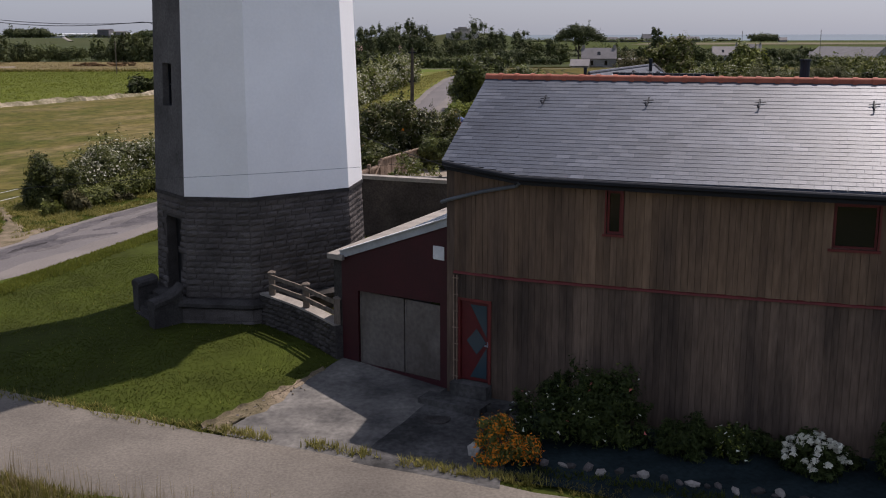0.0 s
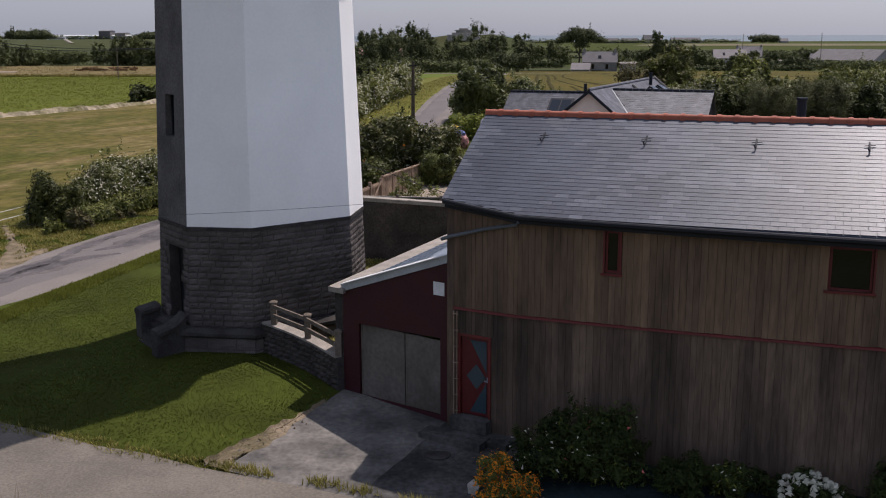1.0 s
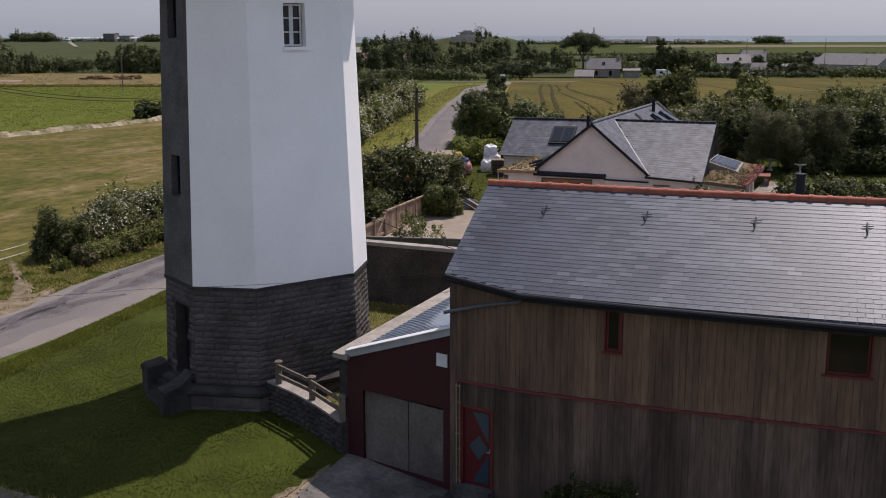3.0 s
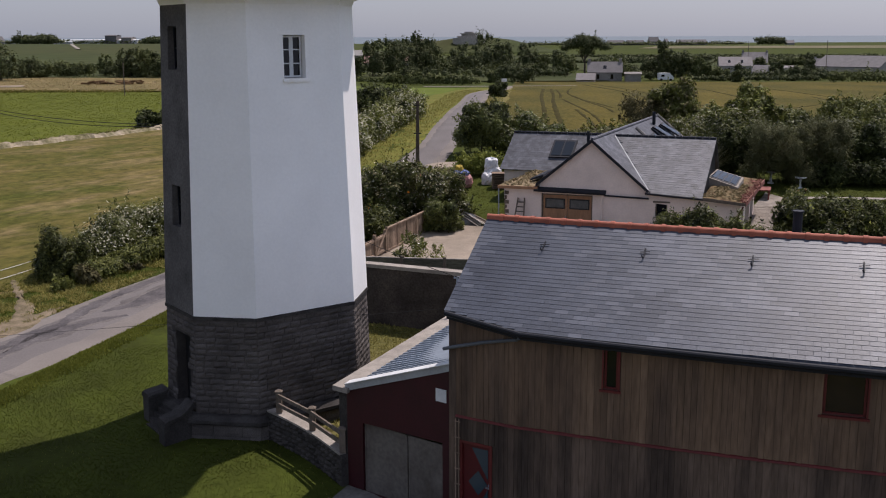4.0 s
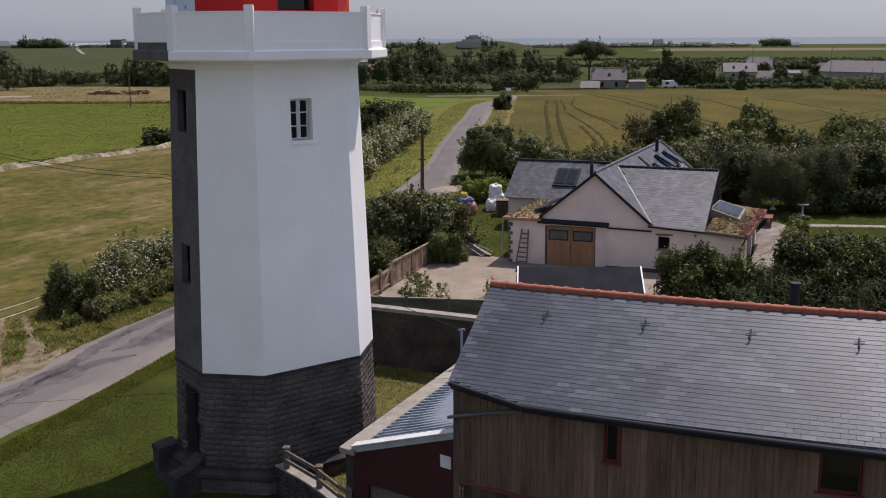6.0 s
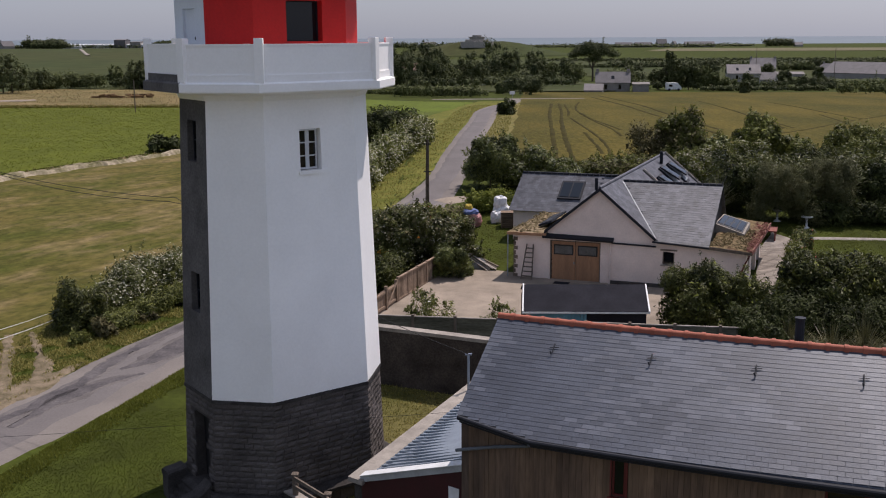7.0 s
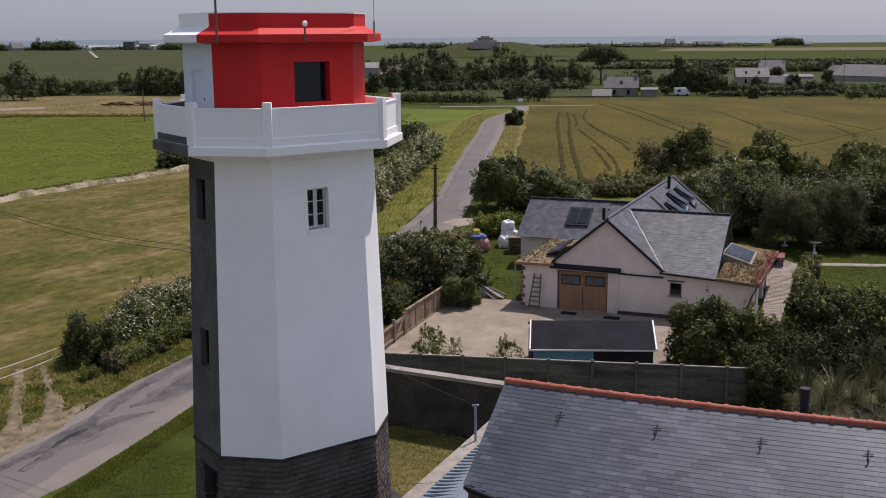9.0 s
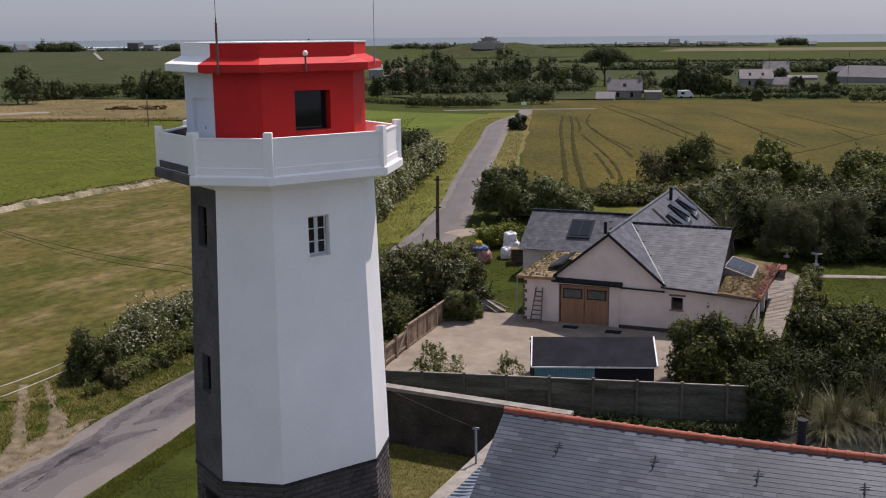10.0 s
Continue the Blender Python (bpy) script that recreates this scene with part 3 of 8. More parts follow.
window(lighthouse, pane_frame(a.lerp(b, 0.3837), b, 11.04, 0.2), 0.68, 1.24, 2, 3, "white_fascia", bar=0.05, mid=0.065)
lh("window_sill", Geo().box(-0.08, 0.86, -0.09, 0.1, -0.11, 0.0, pane_frame(a.lerp(b, 0.379), b, 11.02, 0.0)), "white_paint")
for z, u0, u1 in ((11.28, 0.29, 0.63), (6.46, 0.33, 0.65)):
    ring = shaft_ring(z)
    a, b = ring[6], ring[7]
    w = (b - a).length * (u1 - u0)
    window(lighthouse, pane_frame(a.lerp(b, u0), b, z, 0.22), w, 1.28, 1, 2, "dark_metal")
ring = shaft_ring(1.8, -0.06)
a, b = ring[6], ring[7]
lh("entrance_door", Geo().box(0, (b - a).length * 0.5, 0, 0.06, 0, 2.41, pane_frame(a.lerp(b, 0.31), b, 0.64, 0.34)), "black", "dark wooden entrance door")
# gallery
lh("gallery_cove", Geo().loft([shaft_ring(13.2, 0.01), shaft_ring(13.36, 0.08), octagon(3.55, 2.4, 2.12, 13.47)]), "white_paint")
lh("gallery_slab", Geo().loft([octagon(4.1, 2.85, 2.4, 13.47), octagon(4.14, 2.88, 2.43, 13.51), octagon(4.14, 2.88, 2.43, 13.74), octagon(4.06, 2.82, 2.38, 13.79)]), "white_paint", "white gallery floor slab")
q = octagon(4.152, 2.888, 2.437, 13.48)
q2 = octagon(4.152, 2.888, 2.437, 13.745)
lh("slab_stain", Geo().slab([q[6].lerp(q[7], 0.01), q[6].lerp(q[7], 0.99), q2[6].lerp(q2[7], 0.99), q2[6].lerp(q2[7], 0.01)], 0.004), "grey_render", "weathered grey slab edge")
q3 = octagon(4.085, 2.838, 2.395, 13.80)
lh("slab_stain", Geo().slab([q2[6].lerp(q2[7], 0.01), q2[6].lerp(q2[7], 0.99), q3[6].lerp(q3[7], 0.99), q3[6].lerp(q3[7], 0.01)], 0.004), "grey_render", "weathered grey slab edge")
go = octagon(4.0, 2.8, 2.36, 13.77)
for i in range(8):
    f = face_frame(go, i)
    half = (go[(i + 1) % 8] - go[i]).length / 2
    pr = lh("parapet", Geo().box(-half, half, 0.03, 0.15, 0, 1.07, f), "grey_render" if i == 5 else "white_paint")
    under(make("parapet_foot", Geo().box(-half + 0.12, half - 0.12, -0.005, 0.05, 0, 0.24, f), "grey_render" if i in (5, 6) else "white_paint"), pr)
    under(make("parapet_cap", Geo().box(-half + 0.1, half - 0.1, 0.01, 0.17, 1.07, 1.12, f), "white_paint"), pr)
for i in range(8):
    c = go[i]
    d = (c - Vector((TC.x, TC.y, 14.0))).normalized()
    R3 = Matrix.Rotation(math.atan2(d.y, d.x), 3, "Z")
    lh("parapet_post", Geo().loft([[Vector((c.x, c.y, z)) + R3 @ (Vector(o) * k) for o in ((-0.2, -0.13, 0), (0.05, -0.13, 0), (0.05, 0.13, 0), (-0.2, 0.13, 0))] for z, k in ((13.77, 1), (15.03, 1), (15.06, 0.9))]), "white_paint")
# lantern room
LC = TC + Vector((-0.14, 0.215, 0))
lo, hi = octagon(3.2, 2.25, 1.52, 13.75, LC), octagon(3.2, 2.25, 1.52, 16.85, LC)
LWIN = (0.345, 0.735, 14.95, 16.17)
g = Geo()
for i in (0, 1, 2, 3, 4, 7):
    p = wall_panel(lo[i], lo[(i + 1) % 8], hi[i], hi[(i + 1) % 8], [LWIN] if i == 0 else [], 0.34 if i == 0 else 0.22)
    g.add(p.v, p.f)
lh("lantern_wall", g, "red_paint", "red painted lantern room wall")
g = wall_panel(lo[6], lo[7], hi[6], hi[7], [(0.28, 0.70, 13.85, 15.95)], 0.12)
p = wall_panel(lo[5], lo[6], hi[5], hi[6], [], 0.1)
g.add(p.v, p.f)
lh("lantern_wall_white", g, "blue_white", "white painted lantern room wall")
a, b = lo[0], lo[1]
window(lighthouse, pane_frame(a.lerp(b, 0.345), b, 14.95, 0.28), 1.245, 1.22, 1, 1, "dark_metal", bar=0.035)
a, b = lo[6], lo[7]
dr = lh("gallery_door", Geo().box(0, 0.94, 0, 0.05, 0, 1.9, pane_frame(a.lerp(b, 0.28), b, 14.05, 0.09)), "blue_white", "pale grey-blue gallery door")
under(make("handle", Geo().box(0.8, 0.84, -0.06, 0.0, 0.95, 1.05, pane_frame(a.lerp(b, 0.28), b, 14.05, 0.09)), "dark_metal"), dr)
prof = [(3.46, 2.45, 1.72, 16.74), (3.74, 2.64, 1.9, 16.78), (3.74, 2.64, 1.9, 17.00), (3.32, 2.33, 1.60, 17.20), (3.26, 2.3, 1.55, 17.24), (3.26, 2.3, 1.55, 17.62)]
rr = [octagon(*q, LC) for q in prof]
for nm, faces, mt in (("roof_brim", (0, 1, 2, 3, 4, 7), "red_paint"), ("roof_brim_white", (5, 6), "white_paint")):
    g = Geo()
    for i in faces:
        j = (i + 1) % 8
        for k in range(5):
            g.add([rr[k][i], rr[k][j], rr[k + 1][j], rr[k + 1][i]], [(0, 1, 2, 3)])
    lh(nm, g, mt, "flared roof brim")
lh("roof_top", Geo().loft([octagon(3.22, 2.26, 1.52, 16.82, LC), octagon(3.22, 2.26, 1.52, 17.56, LC)]).loft([octagon(3.28, 2.32, 1.57, 17.62, LC), octagon(3.28, 2.32, 1.57, 17.65, LC), octagon(2.9, 2.1, 1.4, 17.65, LC)]), "white_paint", "flat roof with pale rim")
q = octagon(3.8, 2.7, 1.94, 16.9, LC)
p0 = q[7].lerp(q[0], 0.35)
lh("antenna_mast", Geo().tube([(p0.x, p0.y, 16.72), (p0.x, p0.y, 18.22)], 0.035).tube([(p0.x, p0.y, 18.22), (p0.x, p0.y, 18.34)], 0.02).tube([(p0.x, p0.y, 18.34), (p0.x, p0.y, 19.8)], 0.009), "old_wood", "weathered mast with thin whip aerial")
p0 = q[1].lerp(q[2], 0.35)
lh("whip_antenna", Geo().tube([(p0.x, p0.y, 16.9), (p0.x, p0.y, 17.4)], 0.03).tube([(p0.x, p0.y, 17.4), (p0.x, p0.y, 20.2)], 0.010), "zinc", "thin pale whip aerial")
p0 = q[0].lerp(q[1], 0.405)
lb = lh("lamp_bracket", Geo().tube([(p0.x, p0.y, 16.74), (p0.x, p0.y, 17.24)], 0.03), "old_wood")
bm = bmesh.new()
bmesh.ops.create_uvsphere(bm, u_segments=12, v_segments=8, radius=0.085)
bmesh.ops.translate(bm, verts=bm.verts, vec=(p0.x, p0.y, 17.31))
me = bpy.data.meshes.new("lamp_globe")
bm.to_mesh(me)
bm.free()
me.materials.append(M["white_paint"])
under(new("lamp_globe", me), lb)
# entrance stair with curved wing walls
n6 = -ua
ring = shaft_ring(0.3, 0.25)
for nm, u in (("wing_wall", 0.92), ("wing_wall", 0.12)):
    c = ring[6].lerp(ring[7], u)
    t6 = (ring[7] - ring[6]).normalized()
    rs = []
    for k in range(9):
        f = k / 8
        o = c + n6 * (f * (0.98 if u > 0.5 else 0.62) - 0.1) + t6 * (0.10 * f * (1 if u > 0.5 else -1))
        top = (0.80 - 0.04 * f + 0.33 * (1 - f) ** 3 if u > 0.5 else 0.95 - 0.03 * f + 0.08 * (1 - f) ** 2) - (0.0, 0.01, 0.05)[max(0, k - 6)]
        rs.append([Vector((o.x, o.y, z)) + t6 * w for w, z in ((0.22, -0.6), (0.22, top - 0.16), (0.30, top - 0.13), (0.30, top - 0.02), (0.2, top + 0.05), (-0.2, top + 0.05), (-0.30, top - 0.02), (-0.30, top - 0.13), (-0.22, top - 0.16), (-0.22, -0.6))])
    lh(nm, Geo().loft(rs), "granite_wall", "curved stone wall beside the entrance steps")
for k in range(4):
    c0, c1 = ring[6].lerp(ring[7], 0.2), ring[6].lerp(ring[7], 0.84)
    d1 = 0.1 + 0.14 * (k + 1)
    z = 0.5 - 0.17 * k
    lh("step", Geo().loft([[c0 + n6 * -0.1 + Vector((0, 0, zz - 0.3)), c1 + n6 * -0.1 + Vector((0, 0, zz - 0.3)), c1 + n6 * d1 + Vector((0, 0, zz - 0.3)), c0 + n6 * d1 + Vector((0, 0, zz - 0.3))] for zz in (-0.5, z)]), "granite_wall")

# retaining wall with timber rails beside the tower
rw0, rw1 = Vector((-5.55, 31.35, 0)), Vector((-2.82, 27.98, 0))
rdir = (rw1 - rw0).normalized()
rn = Vector((rdir.y, -rdir.x, 0))


def rwp(t, bow=0.25):
    return rw0.lerp(rw1, t) - rn * (bow * math.sin(math.pi * t)) * 0.6


rs = [[rwp(t) + rn * 0.12 + Vector((0, 0, -0.6)), rwp(t) + rn * 0.12 + Vector((0, 0, 0.88 - 0.06 * t)), rwp(t) - rn * 0.25 + Vector((0, 0, 0.88 - 0.06 * t)), rwp(t) - rn * 0.25 + Vector((0, 0, -0.6))] for t in np.linspace(0, 1, 9)]
rwall = tagged(make("retaining_wall", Geo().loft(rs), "granite_wall"), "low curved granite retaining wall beside the tower", "wall", kind="structure")
rs = [[rwp(t) + rn * 0.15 + Vector((0, 0, 0.88 - 0.06 * t)), rwp(t) + rn * 0.15 + Vector((0, 0, 0.94 - 0.06 * t)), rwp(t) - rn * 0.24 + Vector((0, 0, 0.94 - 0.06 * t)), rwp(t) - rn * 0.24 + Vector((0, 0, 0.88 - 0.06 * t))] for t in np.linspace(0.02, 0.98, 9)]
under(make("coping", Geo().loft(rs), "coping"), rwall)
rail = thing("rail_fence", "weathered grey timber rail fence on the low wall", "fence", rw0 + Vector((0, 0, 0.9)))
for t in (0.12, 0.54, 0.97):
    p = rwp(t)
    z0 = 0.92 - 0.06 * t
    under(make("post", Geo().loft([[Vector((p.x + ox, p.y + oy, z)) for ox, oy in ((-h, -h), (h, -h), (h, h), (-h, h))] for z, h in ((z0, 0.085), (z0 + 0.68, 0.085), (z0 + 0.68, 0.11), (z0 + 0.72, 0.11), (z0 + 0.77, 0.02))]), "old_wood"), rail)
for t0, t1 in ((0.12, 0.54), (0.54, 0.97)):
    for hgt in (0.26, 0.55):
        p, q = rwp(t0) + rn * 0.08, rwp(t1) + rn * 0.08
        p.z, q.z = 0.98 - 0.06 * t0 + hgt, 0.98 - 0.06 * t1 + hgt
        dv = (q - p).normalized()
        sv = Vector((-dv.y, dv.x, 0)) * 0.03
        up = Vector((0, 0, 0.055))
        under(make("rail", Geo().loft([[p + sv + up, p - sv + up, p - sv - up, p + sv - up], [q + sv + up, q - sv + up, q - sv - up, q + sv - up]]), "old_wood"), rail)

# ---- barn ----
HEAD = [(0.0, -22.5), (10.0, -16.0), (17.0, -15.5)]


def heading(s):
    return radians(smooth_steps(s, [h[0] for h in HEAD], [h[1] for h in HEAD]))


RIDGE = [Vector((1.18, 28.42, 0))]
for k in range(200):
    h = heading(k * 0.1)
    RIDGE.append(RIDGE[-1] + Vector((math.cos(h), math.sin(h), 0)) * 0.1)


def bp(s, d, z):
    """A point of the barn: s along the ridge from its end, d out to the front, z up."""
    if s < 0:
        p = RIDGE[0] + Vector((math.cos(heading(0)), math.sin(heading(0)), 0)) * s
    else:
        k = min(int(s * 10), 198)
        p = RIDGE[k].lerp(RIDGE[k + 1], s * 10 - k)
    h = heading(max(s, 0))
    q = p + Vector((math.sin(h), -math.cos(h), 0)) * d
    return Vector((q.x, q.y, z))


def b_frame(s, d, z):
    """Pose on the barn front: x along it, y inward, z up."""
    a, b = bp(s - 0.05, d(s - 0.05), z), bp(s + 0.05, d(s + 0.05), z)
    m = pane_frame(a, b, z, 0)
    for r in range(3):
        m[r][3] = bp(s, d(s), z)[r]
    return m


SLOPE, RZ, LEN = 0.62, 7.5, 15.0


def wall_d(s):
    return 2.82 + 0.125 * min(max(s, 0), 1.75)


def eave_d(s):
    return 2.97 + 0.18 * min(max(s, 0), 2.0) + 0.012 * max(0.0, s - 2.0)


def roof_z(d):
    return RZ - SLOPE * abs(d)


barn = thing("barn", "timber-clad barn with slate roof and terracotta ridge tiles", "barn", bp(0, 0, 0))


def bn(name, geo, material, label="", smooth=False):
    return under(make(name, geo, material, None, label, smooth), barn)


st = [0, 1, 2] + list(range(3, 16))
g = Geo().loft([[bp(s, 0, RZ - .02), bp(s, eave_d(s) - .02, roof_z(eave_d(s)) - .02), bp(s, eave_d(s) - .02, roof_z(eave_d(s)) - 0.1), bp(s, 0.1, RZ - 0.16)] for s in st])
roof_front = bn("roof_front", g, "slate_rest", "slate covered front roof slope")
g = Geo().loft([[bp(s, 0, RZ), bp(s, 0.1, RZ - 0.16), bp(s, -3.4, roof_z(3.4) - 0.1), bp(s, -3.4, roof_z(3.4))] for s in st])
bn("roof_back", g, "slate", "blue-grey slate roof")
DOOR = (0.36, 1.15, 0.12, 2.19)
WINS = [(3.885, 4.22, 4.12, 5.10), (8.57, 9.44, 4.10, 5.05)]
stations = sorted({0.21, DOOR[0], DOOR[1], 1.75, WINS[0][0], WINS[0][1], WINS[1][0], WINS[1][1], 2.8, 5.5, 7, 8, 11.2, 12.5, 13.8, 15.0})
wall_in = Geo()
for s0, s1 in zip(stations, stations[1:]):
    dA, dB = wall_d(s0) - 0.03, wall_d(s1) - 0.03
    hole = [(0.001, 0.999, w[2], w[3]) for w in [DOOR] + WINS if w[0] - .01 < s0 and s1 < w[1] + .01]
    p = wall_panel(bp(s0, dA, -0.9), bp(s1, dB, -0.9), bp(s0, dA, roof_z(dA) - 0.08), bp(s1, dB, roof_z(dB) - 0.08), hole, 0.22)
    wall_in.add(p.v, p.f)
front_wall = bn("front_wall", wall_in, "cedar", "weathered grey-brown vertical timber cladding")
g = Geo().slab([bp(0.21, wall_d(0.2) - .03, -0.7), bp(0.21, -3.2, -0.7), bp(0.21, -3.2, roof_z(3.2) - .12), bp(0.21, 0, RZ - .14), bp(0.21, wall_d(0.2) - .03, roof_z(wall_d(0)) - .12)], 0.2)
bn("end_wall", g, "cedar", "timber gable end")
g = Geo().slab([bp(15, wall_d(9) - .03, -0.9), bp(15, wall_d(9) - .03, roof_z(wall_d(9)) - .12), bp(15, 0, RZ - .14), bp(15, -3.2, roof_z(3.2) - .12), bp(15, -3.2, -0.9)], 0.2)
bn("end_wall", g, "cedar", "timber gable end")
bn("back_wall", Geo().slab([bp(0.1, -3.2, -.9), bp(15, -3.2, -.9), bp(15, -3.2, 5.4), bp(0.1, -3.2, 5.4)], 0.2), "cedar")
# gutter, fascia, band
gs = [0.0, 0.5, 1.0, 1.5, 2.0, 2.2] + [3 + k for k in range(13)]
prof_g = [(-0.02, 0.0), (0.10, 0.0), (0.125, -0.03), (0.12, -0.09), (0.06, -0.13), (-0.02, -0.12)]
bn("gutter", Geo().loft([[bp(s, eave_d(s) + a, roof_z(eave_d(s)) + b - 0.035) for a, b in prof_g] for s in gs]), "dark_metal", "dark metal half-round gutter")
bn("fascia", Geo().loft([[bp(s, eave_d(s) - 0.10 + a, roof_z(eave_d(s)) + b) for a, b in ((0, -0.04), (0.06, -0.06), (0.06, -0.26), (0, -0.26))] for s in gs]), "dark_metal", "dark blue-black eaves board")
bn("band", Geo().loft([[bp(s, wall_d(s) + a, b) for a, b in ((-0.02, 2.83), (0.045, 2.845), (0.03, 2.885), (-0.02, 2.92))] for s in [0.21, 1.0, 1.75, 3, 5, 7, 9, 11, 13, 15]]), "red_trim", "thin red-brown drip board between storeys")
pp = [bp(1.95, eave_d(2) - 0.05, 5.22), bp(1.85, wall_d(2) + 0.08, 5.12), bp(1.0, wall_d(1) + 0.08, 4.93), bp(0.1, wall_d(0) + 0.08, 4.66), bp(-0.12, wall_d(0) + 0.02, 4.58)]
bn("downpipe", Geo().tube(pp, 0.045), "pipe_grey", "grey sloping downpipe")
# windows with red frames
for s0, s1, z0, z1 in WINS:
    m = b_frame(s0, wall_d, z0)
    w, h = (bp(s1, wall_d(s1), 0) - bp(s0, wall_d(s0), 0)).length, z1 - z0
    m2 = m @ Matrix.Translation((0, 0.02, 0))
    win = window(barn, m2 @ Matrix.Translation((0.01, 0.05, 0.0)), w - 0.02, h, 1, 1, "red_trim", bar=0.05)
    under(make("window_surround", Geo().box(-0.045, 0.0, -0.025, 0.06, -0.05, h + 0.05, m2).box(w, w + 0.045, -0.025, 0.06, -0.05, h + 0.05, m2).box(0, w, -0.025, 0.06, h, h + 0.045, m2).box(-0.08, w + 0.08, -0.06, 0.06, -0.06, -0.005, m2), "red_trim"), win)
# red door with diamond glass
m = b_frame(DOOR[0], wall_d, DOOR[2]) @ Matrix.Translation((0, 0.06, 0))
dw, dh = (bp(DOOR[1], wall_d(DOOR[1]), 0) - bp(DOOR[0], wall_d(DOOR[0]), 0)).length, 2.07
M["door_red"] = nmat("door_red", (0.08438, 0.005063, 0.007312), 0.5, 0.15, 2, 14, 0.08)
door = bn("door", Geo().box(0.03, dw - 0.03, 0, 0.05, 0.02, dh - 0.03, m), "door_red", "red door with diamond and triangle glass panes")


def glass_poly(pts):
    q = [m @ Vector((x * dw, -0.006, z * dh)) for x, z in pts]
    return Geo().slab(q, -0.004)


for pts in ([(0.22, 0.5), (0.56, 0.34), (0.88, 0.5), (0.56, 0.66)], [(0.34, 0.95), (0.9, 0.56), (0.9, 0.95)], [(0.34, 0.05), (0.9, 0.05), (0.9, 0.44)]):
    under(make("door_glass", glass_poly(pts), "glass_blue"), door)
under(make("handle", Geo().box(dw - 0.13, dw - 0.03, -0.05, -0.02, 0.95, 0.99, m).box(dw - 0.07, dw - 0.04, -0.02, 0.0, 0.93, 1.06, m), "zinc", label="bright metal handle"), door)
bn("door_frame", Geo().box(-0.05, 0.02, -0.06, 0.05, -0.02, dh + 0.05, m).box(dw - 0.02, dw + 0.05, -0.06, 0.05, -0.02, dh + 0.05, m).box(0.02, dw - 0.02, -0.06, 0.05, dh - 0.02, dh + 0.05, m), "red_trim")
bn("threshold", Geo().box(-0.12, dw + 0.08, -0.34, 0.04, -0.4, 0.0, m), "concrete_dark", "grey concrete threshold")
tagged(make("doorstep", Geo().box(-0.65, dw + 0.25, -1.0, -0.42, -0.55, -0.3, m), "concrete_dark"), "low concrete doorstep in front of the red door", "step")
# narrow ladder-like rack beside the door
m = b_frame(0.235, wall_d, -0.05)
rack = thing("cable_ladder", "narrow brown timber trellis ladder beside the red door", "ladder", m.translation)
for x in (-0.02, 0.075):
    under(make("rail", Geo().box(x, x + 0.02, -0.06, -0.035, 0.0, 2.85, m), "fence_wood"), rack)
for k in range(7):
    under(make("rung", Geo().box(-0.04, 0.12, -0.055, -0.04, 0.25 + 0.42 * k, 0.27 + 0.42 * k, m), "fence_wood"), rack)
# ridge tiles
for k in range(35):
    s0, s1 = k * 0.43 - 0.05, k * 0.43 + 0.42
    rings = []
    for s, r in ((s0, 0.070), (s0 + 0.36, 0.066), (s0 + 0.365, 0.088), (s1, 0.088)):
        rings.append([bp(s, r * 1.25 + 0.012, RZ - SLOPE * (r * 1.25 + 0.012))] + [bp(s, r * 1.25 * math.cos(a), RZ + 0.005 + r * 1.0 * math.sin(a)) for a in np.linspace(0, math.pi, 9)] + [bp(s, -r * 1.25 - 0.012, RZ - SLOPE * (r * 1.25 + 0.012))])
    bn("ridge_tile", Geo().loft(rings), "terracotta", smooth=False)
# roof hooks
for x, y in ((2.58, 27.1), (5.0, 26.17), (7.38, 25.25), (9.77, 24.47)):
    s = min(np.arange(0, 14, 0.05), key=lambda q: (bp(q, 0.85, 0).xy - Vector((x, y))).length)
    hk = thing("roof_hook", "black iron roof ladder hook on the slates", "roof hook", bp(s, 0.85, roof_z(0.85)), group="roof hooks")
    c = 0.03
    under(make("bar", Geo().tube([bp(s, 0.72, roof_z(0.72) + c), bp(s, 0.98, roof_z(0.98) + c), bp(s - 0.01, 1.05, roof_z(1.05) + c + 0.03), bp(s - 0.04, 1.03, roof_z(1.03) + c + 0.08)], 0.019, 6), "dark_metal"), hk)
    under(make("cross_wire", Geo().tube([bp(s - 0.11, 0.84, roof_z(0.84) + c), bp(s + 0.13, 0.81, roof_z(0.81) + c)], 0.010, 5), "dark_metal"), hk)
# stove pipe on the back slope
fl = thing("stove_pipe", "black metal stove pipe with flat cap", "chimney", (8.8, 26.5, 7.1))
under(make("pipe", Geo().tube([(8.8, 26.5, 6.6), (8.8, 26.5, 7.93)], 0.115, 14), "dark_metal"), fl)
under(make("cap", Geo().tube([(8.8, 26.5, 7.93), (8.8, 26.5, 7.98)], 0.14, 14), "dark_metal"), fl)

# ---- garage ----
GD = Vector((math.cos(radians(-35.7)), math.sin(radians(-35.7)), 0))
G0 = Vector((-2.74, 28.02, 0))
CD_ = Vector((math.cos(radians(67.4)), math.sin(radians(67.4)), 0))
GW = 3.6
garage = thing("garage", "dark red lean-to garage with zinc roof", "garage", G0)


def gr(name, geo, material, label=""):
    return under(make(name, geo, material, None, label), garage)


def gp(a, b, z):
    """A point of the garage: a along its front, b back along its side wall."""
    return G0 + GD * a + CD_ * b + Vector((0, 0, z))


